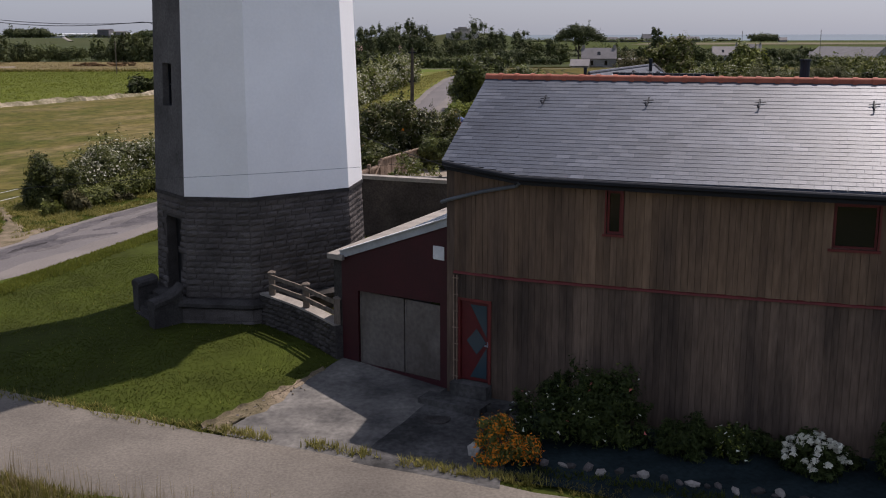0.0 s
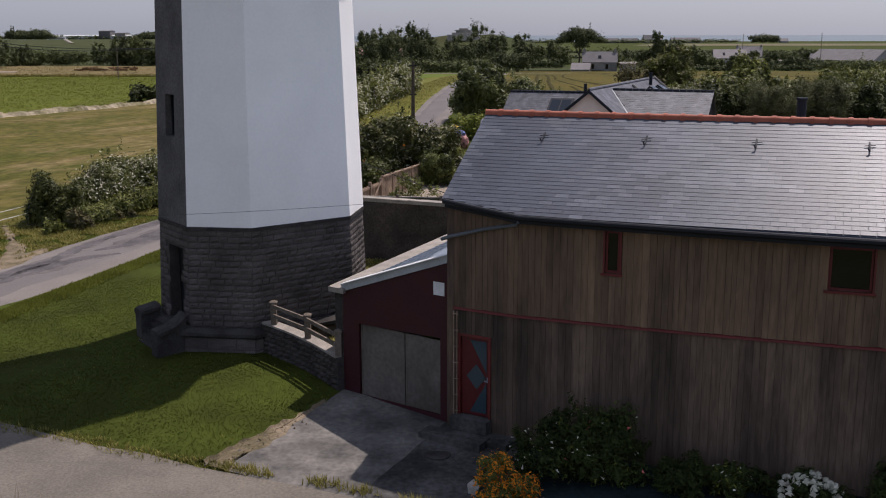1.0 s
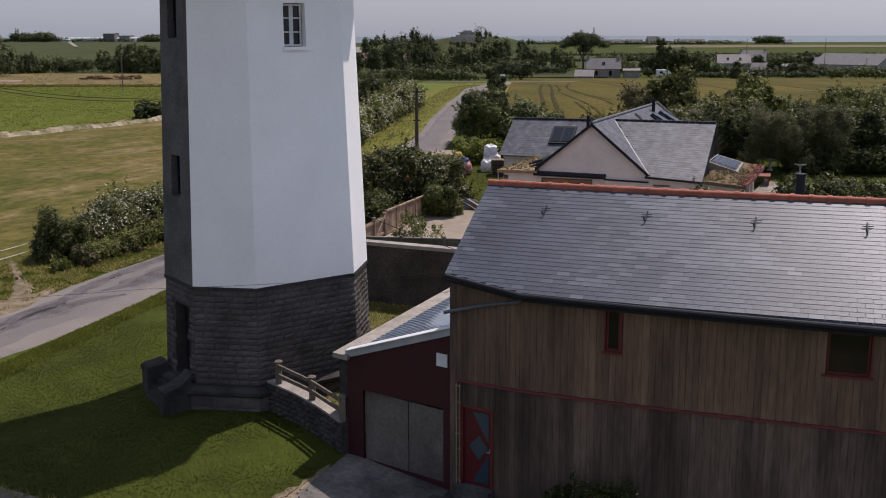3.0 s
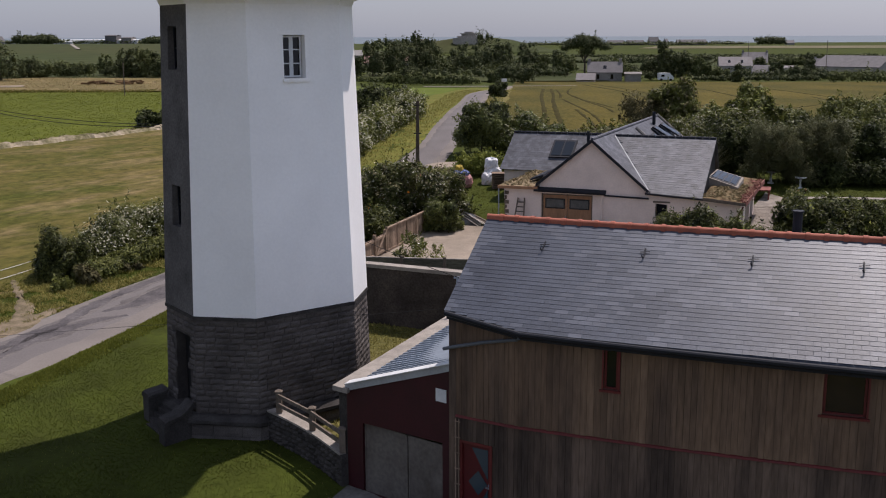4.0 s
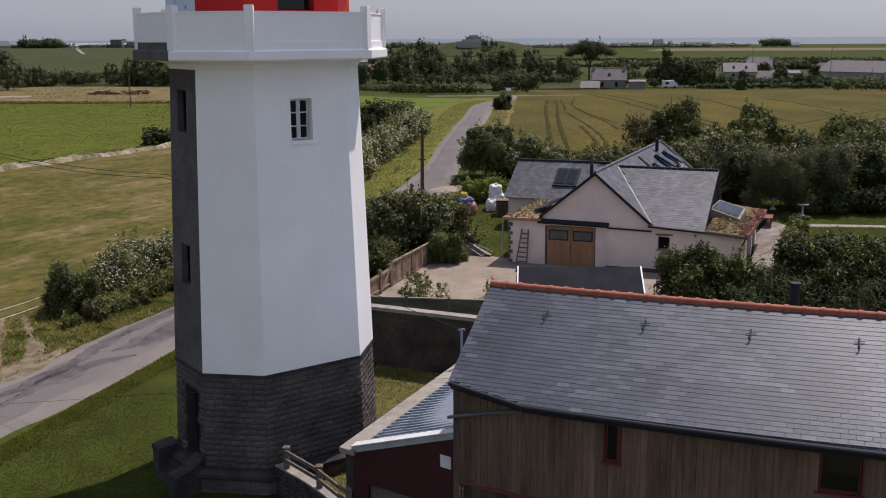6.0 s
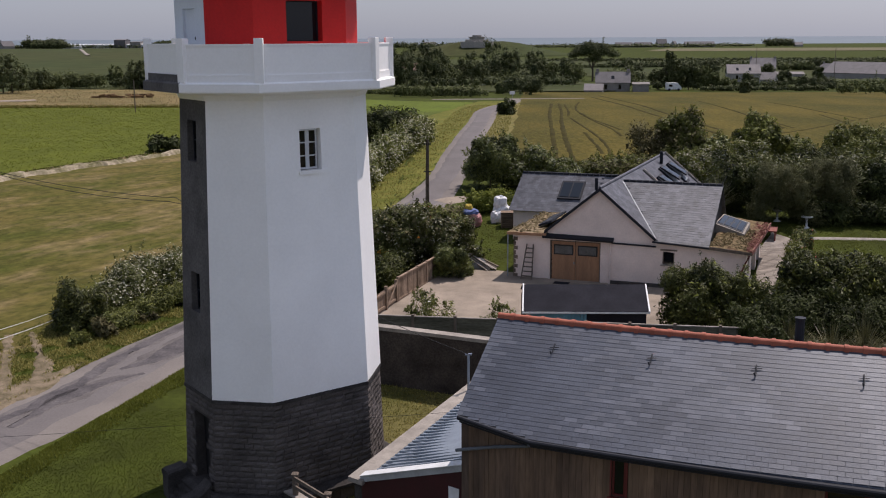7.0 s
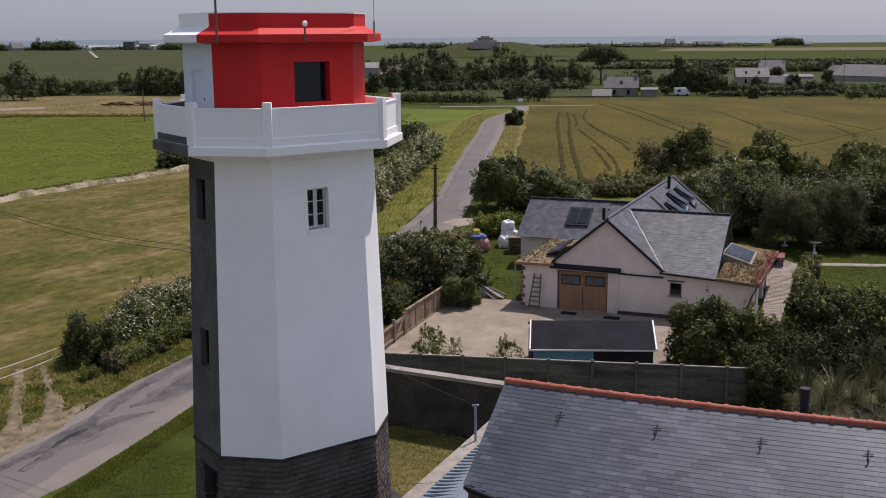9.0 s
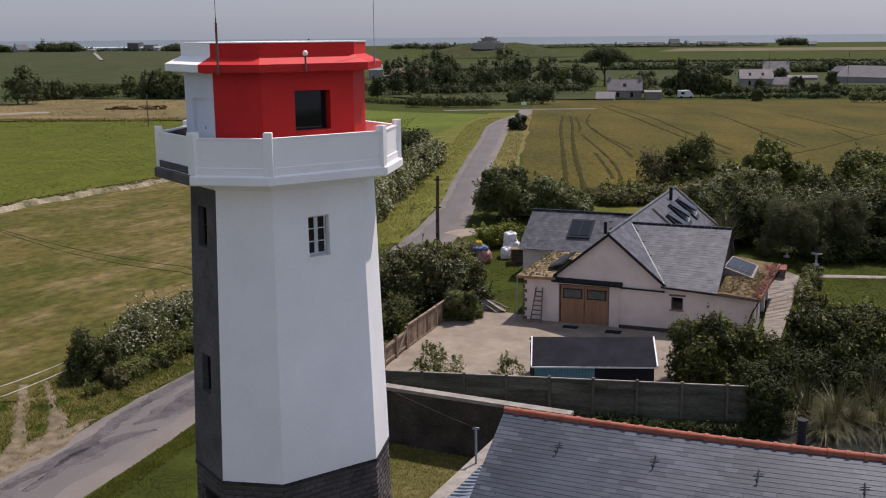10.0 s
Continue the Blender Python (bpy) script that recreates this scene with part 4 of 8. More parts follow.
gm = pane_frame(gp(0, 0, 0), gp(1, 0, 0), 0, 0)
ux0, ux1 = 0.56 / GW, 3.30 / GW
g = wall_panel(gp(0, 0, -0.5), gp(GW, 0, -0.5), gp(0, 0, 1.88), gp(GW, 0, 1.98), [(ux0, ux1, -0.12, 1.87)], 0.12)
p = wall_panel(gp(0, 0, 1.88), gp(GW, 0, 1.98), gp(0, 0, 2.7), gp(GW, 0, 3.98), [], 0.1)
g.add(p.v, p.f)
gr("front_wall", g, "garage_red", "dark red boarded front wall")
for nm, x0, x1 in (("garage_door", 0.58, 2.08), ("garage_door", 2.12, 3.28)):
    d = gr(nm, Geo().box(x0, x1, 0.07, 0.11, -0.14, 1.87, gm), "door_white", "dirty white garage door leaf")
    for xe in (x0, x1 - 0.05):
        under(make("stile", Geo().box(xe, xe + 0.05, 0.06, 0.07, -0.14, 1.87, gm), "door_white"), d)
gr("wall_plate", Geo().box(3.10, 3.44, -0.02, 0.0, 3.08, 3.42, gm), "white_fascia", "pale square plate")
gr("fascia", Geo().slab([gp(-0.02, -0.05, 2.70), gp(GW, -0.05, 3.98), gp(GW, -0.05, 4.20), gp(-0.02, -0.05, 2.92)], 0.06), "grey_fascia", "pale grey sloping fascia board")
gr("roof_edge", Geo().slab([gp(-0.02, -0.12, 2.925), gp(GW, -0.12, 4.205), gp(GW, 0.25, 4.205), gp(-0.02, 0.25, 2.925)], 0.02), "white_fascia")
GL = 9.0
gr("roof", Geo().slab([gp(0.1, 0.1, 2.80), gp(GW, 0.1, 4.12), gp(GW + 2.6, GL, 4.12), gp(0.1, GL, 2.80)], 0.06), "zinc", "ribbed zinc sheet roof")
for k in range(30):
    b = 0.38 + 0.29 * k
    e = GW + 2.6 * b / GL
    z1_ = 4.12
    gr("roof_rib", Geo().slab([gp(0.15, b, 2.86), gp(e, b, z1_ + 0.045), gp(e, b + 0.06, z1_ + 0.045), gp(0.15, b + 0.06, 2.86)], 0.05), "zinc")
gr("coping", Geo().loft([[gp(a, b, z) for a, b in ((-0.42, -0.16), (0.12, -0.16), (0.12, 14.3), (-0.42, 14.3))] for z in (2.68, 2.82)]), "coping", "pale concrete coping along the side wall")
gr("side_wall", Geo().loft([[gp(a, b, z) for a, b in ((-0.30, 0.02), (0.0, 0.02), (0.0, 14.2), (-0.30, 14.2))] for z in (-0.6, 2.68)]), "granite_wall", "granite side wall")
v0 = gp(-0.1, 8.0, 2.82)
vp = thing("vent_post", "thin grey metal post on the garage coping", "post", v0)
under(make("post", Geo().tube([v0, v0 + Vector((0, 0, 1.35))], 0.045, 8), "zinc"), vp)
under(make("bracket", Geo().box(-0.12, 0.12, -0.03, 0.03, 1.3, 1.36, Matrix.Translation(v0)), "zinc"), vp)

# ---- boundary wall ----
wa, wb = Vector((-9.5, 45.95, 0)), Vector((4.0, 40.3, 0))
wd = (wb - wa).normalized()
wn_ = Vector((wd.y, -wd.x, 0))


def wall_run(z0, z1, h0, h1):
    return Geo().loft([[p + wn_ * h0 + Vector((0, 0, z0)), p + wn_ * h0 + Vector((0, 0, z1)), p + wn_ * h1 + Vector((0, 0, z1)), p + wn_ * h1 + Vector((0, 0, z0))] for p in (wa, wa.lerp(wb, 0.5), wb)])


bwall = tagged(make("boundary_wall", wall_run(-0.3, 2.72, 0.0, -0.35), "garden_wall"), "dark stone garden wall with pale coping", "wall", kind="structure")
under(make("coping", wall_run(2.72, 2.87, 0.06, -0.42), "coping"), bwall)

# ---- cottage ----
CA = -18.0
cu, cv = Vector((math.cos(radians(CA)), math.sin(radians(CA)), 0)), Vector((-math.sin(radians(CA)), math.cos(radians(CA)), 0))
CO = Vector((4.88, 61.52, 0))


def cp(u, v, z):
    return CO + cu * u + cv * v + Vector((0, 0, z))


CM = pane_frame(CO, cp(1, 0, 0), 0, 0)
cottage = thing("cottage", "cream rendered cottage with grey slate roofs", "house", CO)


def ct(name, geo, material, label=""):
    return under(make(name, geo, material, None, label), cottage)


g = wall_panel(cp(0, 0, 0.3), cp(6.4, 0, 0.3), cp(0, 0, 3.3), cp(6.4, 0, 3.3), [(0.02, 0.495, 0.66, 3.14)], 0.25)
ct("gable_wall", g.slab([cp(0, 0, 3.3), cp(6.25, 0, 3.3), cp(6.25, 0, 3.6), cp(3.08, 0, 6.27), cp(0, 0, 3.68)], 0.3), "cream_wall", "cream rendered gable wall")
g = wall_panel(cp(6.4, 0.0, 0.3), cp(11.4, 0.0, 0.3), cp(6.4, 0.0, 3.36), cp(11.4, 0.0, 2.98), [(0.075, 0.21, 2.10, 2.88)], 0.2)
ct("right_wall", g, "cream_wall", "cream rendered wall")
ct("left_wall", Geo().box(-2.06, -0.002, 0.0, 8.28, 0.3, 3.38, CM), "cream_wall", "cream rendered lean-to wall")
M["quoin_stone"] = nmat("brown_quoin_stone", (0.17, 0.135, 0.105), 0.9, 0.4, 2, 14, 0.4, obj_random=0.3)
ct("porch_post", Geo().box(-2.46, -2.40, -0.22, -0.16, 0.45, 3.38, CM), "zinc", "thin grey porch post")
for k in range(9):
    ct("quoin", Geo().box(-2.12, -1.86 - 0.12 * (k % 2), -0.03, 0.14, 0.74 + 0.28 * k, 0.96 + 0.28 * k, CM), "quoin_stone")
g = wall_panel(cp(11.4, 0, 0.3), cp(11.75, 9.0, 0.3), cp(11.4, 0, 3.08), cp(11.75, 9.0, 3.08), [(0.14, 0.24, 1.4, 2.7), (0.38, 0.66, 0.75, 2.75), (0.72, 0.92, 0.75, 2.75)], 0.2)
ct("end_wall", g, "cream_wall", "cream end wall with glazed openings")
ct("end_glass", Geo().box(11.12, 11.14, 0.5, 8.6, 0.6, 2.85, CM), "glass")
ct("wing_wall_left", Geo().box(-4.5, 1.0, 8.3, 13.2, 0.3, 3.45, CM), "cream_wall")
ct("rear_wall", Geo().box(0.3, 7.0, 0.4, 19.8, 0.3, 3.2, CM), "cream_wall")

# double oak doors
dm = CM @ Matrix.Translation((0, 0.14, 0))
ct("door_frame", Geo().box(0.13, 0.2, -0.05, 0.05, 0.66, 3.12, dm).box(3.1, 3.16, -0.05, 0.05, 0.66, 3.12, dm).box(0.2, 3.1, -0.05, 0.05, 3.06, 3.12, dm), "old_wood")
M["obscured_glass"] = nmat("obscured_glass", (0.105, 0.11, 0.108), 0.25, 0.3, 3, 20, 0.1)
for x0, x1 in ((0.22, 1.64), (1.67, 3.09)):
    d = ct("barn_door", Geo().box(x0, x1, 0, 0.06, 0.68, 3.05, dm), "oak", "golden oak boarded door with dark-framed window")
    for k in range(7):
        xx = x0 + (x1 - x0) * (k + 0.5) / 7
        under(make("board", Geo().box(xx - 0.099, xx + 0.099, -0.008, -0.002, 0.70, 2.0, dm), "oak"), d)
    under(make("window_frame", Geo().box(x0 + 0.12, x1 - 0.12, -0.03, 0.0, 2.25, 2.86, dm), "black"), d)
    under(make("pane", Geo().box(x0 + 0.19, x1 - 0.19, -0.04, -0.028, 2.32, 2.79, dm), "obscured_glass", label="grey obscured glass"), d)
under(make("handle", Geo().tube([dm @ Vector((1.58, -0.05, 1.72)), dm @ Vector((1.58, -0.05, 1.86))], 0.05), "coping"), cottage)
ct("canopy", Geo().slab([cp(-0.28, -0.35, 3.38), cp(3.95, -0.35, 3.33), cp(3.95, 0.02, 3.49), cp(-0.28, 0.02, 3.54)], 0.12), "dark_metal", "dark lead canopy over the doors")
ct("wall_pipe", Geo().tube([cp(3.85, -0.08, 3.18), cp(6.4, -0.08, 3.12)], 0.05), "dark_metal")
ct("downpipe", Geo().tube([cp(3.75, -0.1, 3.2), cp(3.75, -0.1, 0.75)], 0.04), "cream_wall")
window(cottage, CM @ Matrix.Translation((6.40 + 0.375, 0.1, 2.10)), 0.675, 0.78, 1, 1, "old_wood", bar=0.06)
ct("plinth_strip", Geo().box(3.8, 9.2, -0.10, 0.0, 0.3, 0.93, CM), "mortar", "dark grey plinth along the wall foot")
ct("lintel", Geo().box(6.64, 7.6, -0.03, 0.06, 2.9, 3.0, CM), "old_wood")
ct("sill", Geo().box(6.68, 7.52, -0.08, 0.06, 2.02, 2.09, CM), "coping", "pale stone sill")

# slate roofs, built of overlapping courses
def courses(name, ridge_a, ridge_b, eave_a, eave_b, mat, step=0.20, width=0.32, seed=1, clip=None):
    """A roof slope laid in courses of slates between ridge and eave; every slate is a thin tilted plate."""
    ra, rb, ea, eb = Vector(ridge_a), Vector(ridge_b), Vector(eave_a), Vector(eave_b)
    nrm = (rb - ra).cross(ea - ra).normalized()
    if nrm.z < 0:
        nrm = -nrm
    n = max(2, int((ea - ra).length / step))
    vs, fs = [], []
    rng = random.Random(seed)
    for r in range(n):
        w0, w1 = r / n, (r + 1) / n + 0.015
        a, b, c, d = ra.lerp(ea, w0), rb.lerp(eb, w0), rb.lerp(eb, w1), ra.lerp(ea, w1)
        m = max(1, int((b - a).length / width))
        off = (r % 2) * 0.5
        gap = 0.003 / (b - a).length
        for k in range(-1, m + 1):
            u0, u1 = max(0, (k + off) / m + gap), min(1, (k + 1 + off) / m - gap)
            if u1 - u0 < 0.003:
                continue
            j = rng.uniform(-0.003, 0.004)
            q = [a.lerp(b, u0) + nrm * 0.014, a.lerp(b, u1) + nrm * 0.014, d.lerp(c, u1) + nrm * (0.019 + j), d.lerp(c, u0) + nrm * (0.019 + j)]
            if clip and not clip((q[0] + q[2]) / 2):
                continue
            o = len(vs)
            vs += [tuple(p) for p in q] + [tuple(q[3] - nrm * 0.03), tuple(q[2] - nrm * 0.03)]
            fs += [(o, o + 3, o + 2, o + 1), (o + 3, o + 4, o + 5, o + 2)]
    ob = raw(name, vs, fs, [mat])
    return under(ob, cottage)


courses("roof_main_right", cp(3.08, -.2, 6.40), cp(4.0, 20, 6.3), cp(6.34, -.2, 3.64), cp(7.4, 20, 3.43), "slate_cottage", seed=2)
courses("roof_main_left", cp(3.08, -.2, 6.40), cp(4.0, 20, 6.3), cp(-.14, -.2, 3.74), cp(0.4, 20, 3.5), "slate_cottage", seed=3)
vk = lambda p: (p - CO).dot(cu) > 6.42 - ((p - CO).dot(cv) + 0.2) * 0.58
courses("roof_right", cp(3.3, 4.7, 6.19), cp(9.62, 4.7, 6.15), cp(3.3, -.22, 3.645), cp(9.38, -.22, 3.30), "slate_cottage", seed=4, clip=vk)
courses("roof_right_back", cp(3.3, 4.7, 6.19), cp(9.62, 4.7, 6.15), cp(3.3, 9.4, 3.1), cp(9.6, 9.4, 3.1), "slate_cottage", seed=5)
courses("roof_left", cp(-4.5, 10.8, 5.65), cp(2.6, 10.8, 5.65), cp(-4.75, 8.0, 3.45), cp(2.2, 8.0, 3.45), "slate_cottage", seed=6, clip=lambda p: (p - CO).dot(cu) < 1.2)
for nm, a, b, c, d in (("deck", cp(3.08, -.15, 6.38), cp(6.3, -.15, 3.65), cp(7.36, 20, 3.44), cp(4.0, 20, 6.28)), ("deck", cp(3.08, -.15, 6.38), cp(-.1, -.15, 3.75), cp(.42, 20, 3.5), cp(4.0, 20, 6.28)),
                       ("deck", cp(3.6, 4.7, 6.15), cp(6.45, -.15, 3.46), cp(9.33, -.15, 3.30), cp(9.57, 4.7, 6.11)), ("deck", cp(3.3, 4.7, 6.15), cp(3.3, 9.4, 3.08), cp(9.6, 9.4, 3.08), cp(9.57, 4.7, 6.11)), ("deck", cp(-4.45, 10.8, 5.62), cp(-4.7, 8.05, 3.43), cp(1, 8.05, 3.43), cp(2.6, 10.8, 5.62)), ("deck", cp(-4.45, 10.8, 5.62), cp(-4.6, 13.6, 3.43), cp(1, 13.6, 3.43), cp(2.6, 10.8, 5.62))):
    ct("roof_deck", Geo().slab([a, b, c, d], -0.06 if (Vector(b) - Vector(a)).cross(Vector(d) - Vector(a)).z < 0 else 0.06), "slate_cottage")
ct("end_gable", Geo().slab([cp(9.3, 0.0, 3.1), cp(9.3, 9.3, 3.0), cp(9.5, 4.7, 6.05)], 0.15), "dark_metal", "dark gable end")
for a, b in ((cp(3.08, -.25, 6.42), cp(-.19, -.25, 3.72)), (cp(3.08, -.25, 6.42), cp(6.39, -.25, 3.62))):
    dn = Vector((0, 0, -0.2))
    bk = cv * 0.08
    ct("verge_board", Geo().loft([[a, a + dn, a + dn + bk, a + bk], [b, b + dn, b + dn + bk, b + bk]]), "dark_metal", "dark verge board")
ct("eaves_gutter", Geo().tube([cp(6.2, -.28, 3.44), cp(9.4, -.28, 3.25)], 0.07), "dark_metal")
ct("valley", Geo().tube([cp(6.36, -.2, 3.60), cp(3.56, 4.62, 6.17)], 0.055, 6), "grey_fascia", "pale lead valley")


def ridge_run(a, b, mat="dark_metal"):
    a, b = Vector(a), Vector(b)
    n = int((b - a).length / 0.4)
    for k in range(n):
        p, q = a.lerp(b, k / n), a.lerp(b, (k + 0.92) / n)
        ct("ridge_tile", Geo().tube([p, p.lerp(q, 0.8), p.lerp(q, 0.82), q], 0.09, 7, 0.11), mat)


ridge_run(cp(3.08, -.2, 6.42), cp(4.0, 20, 6.32), "slate_cottage")
ridge_run(cp(3.6, 4.7, 6.21), cp(9.62, 4.7, 6.17))
ridge_run(cp(-4.5, 10.8, 5.67), cp(2.6, 10.8, 5.67))
# skylights
def skylight(a, b, c, d, name="skylight"):
    """A roof window given by its four outer corners on the slope, upper pair first."""
    a, b, c, d = [Vector(p) for p in (a, b, c, d)]
    s = Geo().slab([a, b, c, d], -0.10 if (b - a).cross(d - a).z > 0 else 0.10)
    fr = ct(name, s, "dark_metal", "dark framed roof window")
    n = (b - a).cross(d - a).normalized()
    n = n if n.z > 0 else -n
    for k in range(2):
        p = [a.lerp(b, 0.08 + 0.45 * k), a.lerp(b, 0.47 + 0.45 * k), d.lerp(c, 0.47 + 0.45 * k), d.lerp(c, 0.08 + 0.45 * k)]
        q = [p[0].lerp(p[3], 0.1), p[1].lerp(p[2], 0.1), p[1].lerp(p[2], 0.9), p[0].lerp(p[3], 0.9)]
        under(make("pane", Geo().slab([x + n * 0.115 for x in q], 0.01), "panel_glass"), fr)
    return fr


def on_left(u, v):
    return cp(u, v, 3.45 + (v - 8.0) * 2.2 / 2.8 + 0.03)


skylight(on_left(-1.5, 10.2), on_left(0.1, 10.2), on_left(0.0, 8.9), on_left(-1.6, 8.9))


def on_main(u, v):
    k = v / 20.0
    ur, zr = 3.08 + 0.92 * k, 6.40 - 0.10 * k
    return cp(u, v, zr - (u - ur) * 0.845 + 0.04)


for v, u0 in ((11.6, 4.7), (14.2, 4.45), (17.0, 4.6)):
    fold = Vector((0, 0, 0.5))
    base_ = ct("skylight_kerb", Geo().slab([on_main(u0 - 0.08, v - 0.1), on_main(u0 + 1.5, v - 0.1), on_main(u0 + 1.5, v + 1.15), on_main(u0 - 0.08, v + 1.15)], -0.12), "dark_metal", "dark rooflight kerb")
    under(make("pane", Geo().slab([on_main(u0, v) + Vector((0, 0, 0.15)), on_main(u0 + 1.4, v) + Vector((0, 0, 0.15)), on_main(u0 + 1.4, v + 1.05) + Vector((0, 0, 0.15)), on_main(u0, v + 1.05) + Vector((0, 0, 0.15))], -0.02), "grey_fascia"), base_)
    skylight(on_main(u0, v + 1.05) + Vector((0, 0, 0.14)), on_main(u0, v) + Vector((0, 0, 0.14)), on_main(u0 + 1.4, v) + fold, on_main(u0 + 1.4, v + 1.05) + fold)
p = on_main(4.3, 16.2)
ct("flue", Geo().tube([p, p + Vector((0, 0, 0.9))], 0.12), "dark_metal", "black flue pipe")
ct("roof_upstand", Geo().tube([on_main(3.9, 10.6) + Vector((0, 0, 0.1)), on_main(6.6, 10.6) + Vector((0, 0, 0.1))], 0.1, 6), "coping", "pale raised seam")
ct("roof_upstand", Geo().tube([on_main(4.0, 19.9) + Vector((0, 0, 0.08)), on_main(7.6, 19.9) + Vector((0, 0, 0.08))], 0.1, 6), "coping", "pale raised verge")
p = cp(2.4, 2.2, 5.9)
ct("flue", Geo().tube([p, p + Vector((0, 0, 0.75))], 0.1), "dark_metal", "black flue pipe")
# sod roofs
M["red_edge"] = nmat("red_brown_edge", (0.25, 0.085, 0.065), 0.8, 0.35, 2, 9, 0.2)
M["dry_sod"] = nmat("dry_gravelly_sedum", (0.29, 0.225, 0.15), 0.95, 0.4, 1.1, 9, 0.7, tint=(0.17, 0.125, 0.065), bump_dist=0.04)
def sod(name, quad, t=0.16, mat="sod"):
    q = [Vector(p) for p in quad]
    n = 14
    rs = []
    for i in range(n + 1):
        a, b = q[0].lerp(q[1], i / n), q[3].lerp(q[2], i / n)
        top = [a.lerp(b, j / n) + Vector((0, 0, 0.05 * noise.noise((a.lerp(b, j / n)) * 2.5) + (0 if j in (0, n) or i in (0, n) else 0.05))) for j in range(n + 1)]
        rs.append(top)
    gg = Geo()
    vs = [p for r in rs for p in r]
    gg.add(vs, [(i * (n + 1) + j, (i + 1) * (n + 1) + j, (i + 1) * (n + 1) + j + 1, i * (n + 1) + j + 1) for i in range(n) for j in range(n)])
    gg.slab([p - Vector((0, 0, 0.01)) for p in q], t if (q[1] - q[0]).cross(q[3] - q[0]).z > 0 else -t)
    return ct(name, gg, mat, "planted sedum roof with dry red and yellow growth")


sod("sod_roof", [cp(-2.46, -0.25, 3.53), cp(-0.06, -0.25, 3.55), cp(-0.06, 7.8, 3.44), cp(-2.15, 7.8, 3.42)], mat="dry_sod")
sod("sod_roof", [cp(9.42, -0.3, 3.37), cp(11.70, -0.3, 3.15), cp(12.3, 9.4, 3.18), cp(9.6, 9.0, 3.6)])
ct("sod_fascia", Geo().slab([cp(11.74, -0.32, 2.96), cp(12.33, 9.4, 2.98), cp(12.33, 9.4, 3.24), cp(11.74, -0.32, 3.22)], 0.05), "red_edge", "red-brown roof edge")
ct("sod_fascia", Geo().slab([cp(9.4, -0.33, 3.18), cp(11.74, -0.33, 2.98), cp(11.74, -0.33, 3.14), cp(9.4, -0.33, 3.36)], 0.04), "old_wood", "grey timber roof edge")
ct("sod_fascia", Geo().slab([cp(-2.48, -0.28, 3.36), cp(-0.06, -0.28, 3.38), cp(-0.06, -0.28, 3.55), cp(-2.48, -0.28, 3.53)], 0.04), "oak", "brown timber roof edge")
skylight(cp(-0.12, 5.4, 3.92), cp(-0.14, 1.5, 3.92), cp(-0.9, 1.25, 3.68), cp(-0.85, 4.9, 3.68))
qa, qb, qc, qd = Vector((16.05, 64.9, 4.12)), Vector((17.4, 63.75, 3.75)), Vector((16.5, 61.6, 3.45)), Vector((14.88, 62.3, 3.98))
down = Vector((0, 0, 0.55))
sc = ct("solar_collector", Geo().loft([[p - down for p in (qa, qb, qc, qd)], [qa, qb, qc, qd]]), "coping", "low tilted solar water collector")


def on_panel(u, v, h):
    return (qd.lerp(qc, u)).lerp(qa.lerp(qb, u), v) + Vector((0, 0, h))


under(make("back_plate", Geo().slab([on_panel(0.05, 0.06, 0.02), on_panel(0.93, 0.06, 0.02), on_panel(0.93, 0.94, 0.02), on_panel(0.05, 0.94, 0.02)], 0.02), "dark_metal"), sc)
for k in range(4):
    u = 0.07 + 0.215 * k
    under(make("tube", Geo().slab([on_panel(u, 0.14, 0.05), on_panel(u + 0.18, 0.14, 0.05), on_panel(u + 0.18, 0.86, 0.05), on_panel(u, 0.86, 0.05)], 0.02), "panel_glass"), sc)
ct("corner_pipe", Geo().tube([cp(11.6, -0.3, 2.95), cp(11.35, -0.12, 2.4), cp(10.9, -0.1, 1.0)], 0.05), "red_trim", "red-brown slanting downpipe")
# ladder leaning on the lean-to
lad = thing("ladder", "weathered wooden ladder leaning on the cottage wall", "ladder", cp(-1.1, -0.5, 0.75))
la, lb_ = [cp(-1.5, -0.55, 0.72), cp(-1.27, -0.06, 2.82)], [cp(-0.83, -0.55, 0.72), cp(-0.88, -0.06, 2.82)]
for q in (la, lb_):
    under(make("stile", Geo().tube(q, 0.045, 6), "old_wood"), lad)
for k in range(7):
    f = 0.1 + 0.13 * k
    under(make("rung", Geo().tube([la[0].lerp(la[1], f), lb_[0].lerp(lb_[1], f)], 0.038, 6), "old_wood"), lad)

# ---- yard ----
yard = drape("yard", [(-5.2, 46.9), (13.5, 45.0), (15.5, 58.8), (0.5, 63.8)], 26, 26, "sand", 0.04, 0.35)
tagged(yard, "pale sandy gravel yard", "yard", kind="structure")
drive = drape("driveway", [(-6.0, 48.0), (-1.0, 57), (1.5, 63.5), (-2.6, 61.6)], 12, 12, "sand", 0.045, 0.2)
tagged(drive, "sandy gravel drive beside the timber fence", "yard", kind="structure")
for k in range(2):
    d = tagged(make("drain_cover", Geo().box(0.6 + 2.6 * k, 1.5 + 2.6 * k, -1.1 - 0.2 * k, -0.55 - 0.2 * k, 0.70, 0.76, CM), "dark_felt"), "dark metal drain cover in the gravel yard", "drain cover", group="drain covers")

weedy = drape("weedy_ground", [(3.5, 41.0), (24, 33.5), (25, 45.4), (3.0, 46.5)], 14, 10, "soil", 0.05, 0.2)
tagged(weedy, "dark weedy ground between barn and fence", "ground", kind="structure")
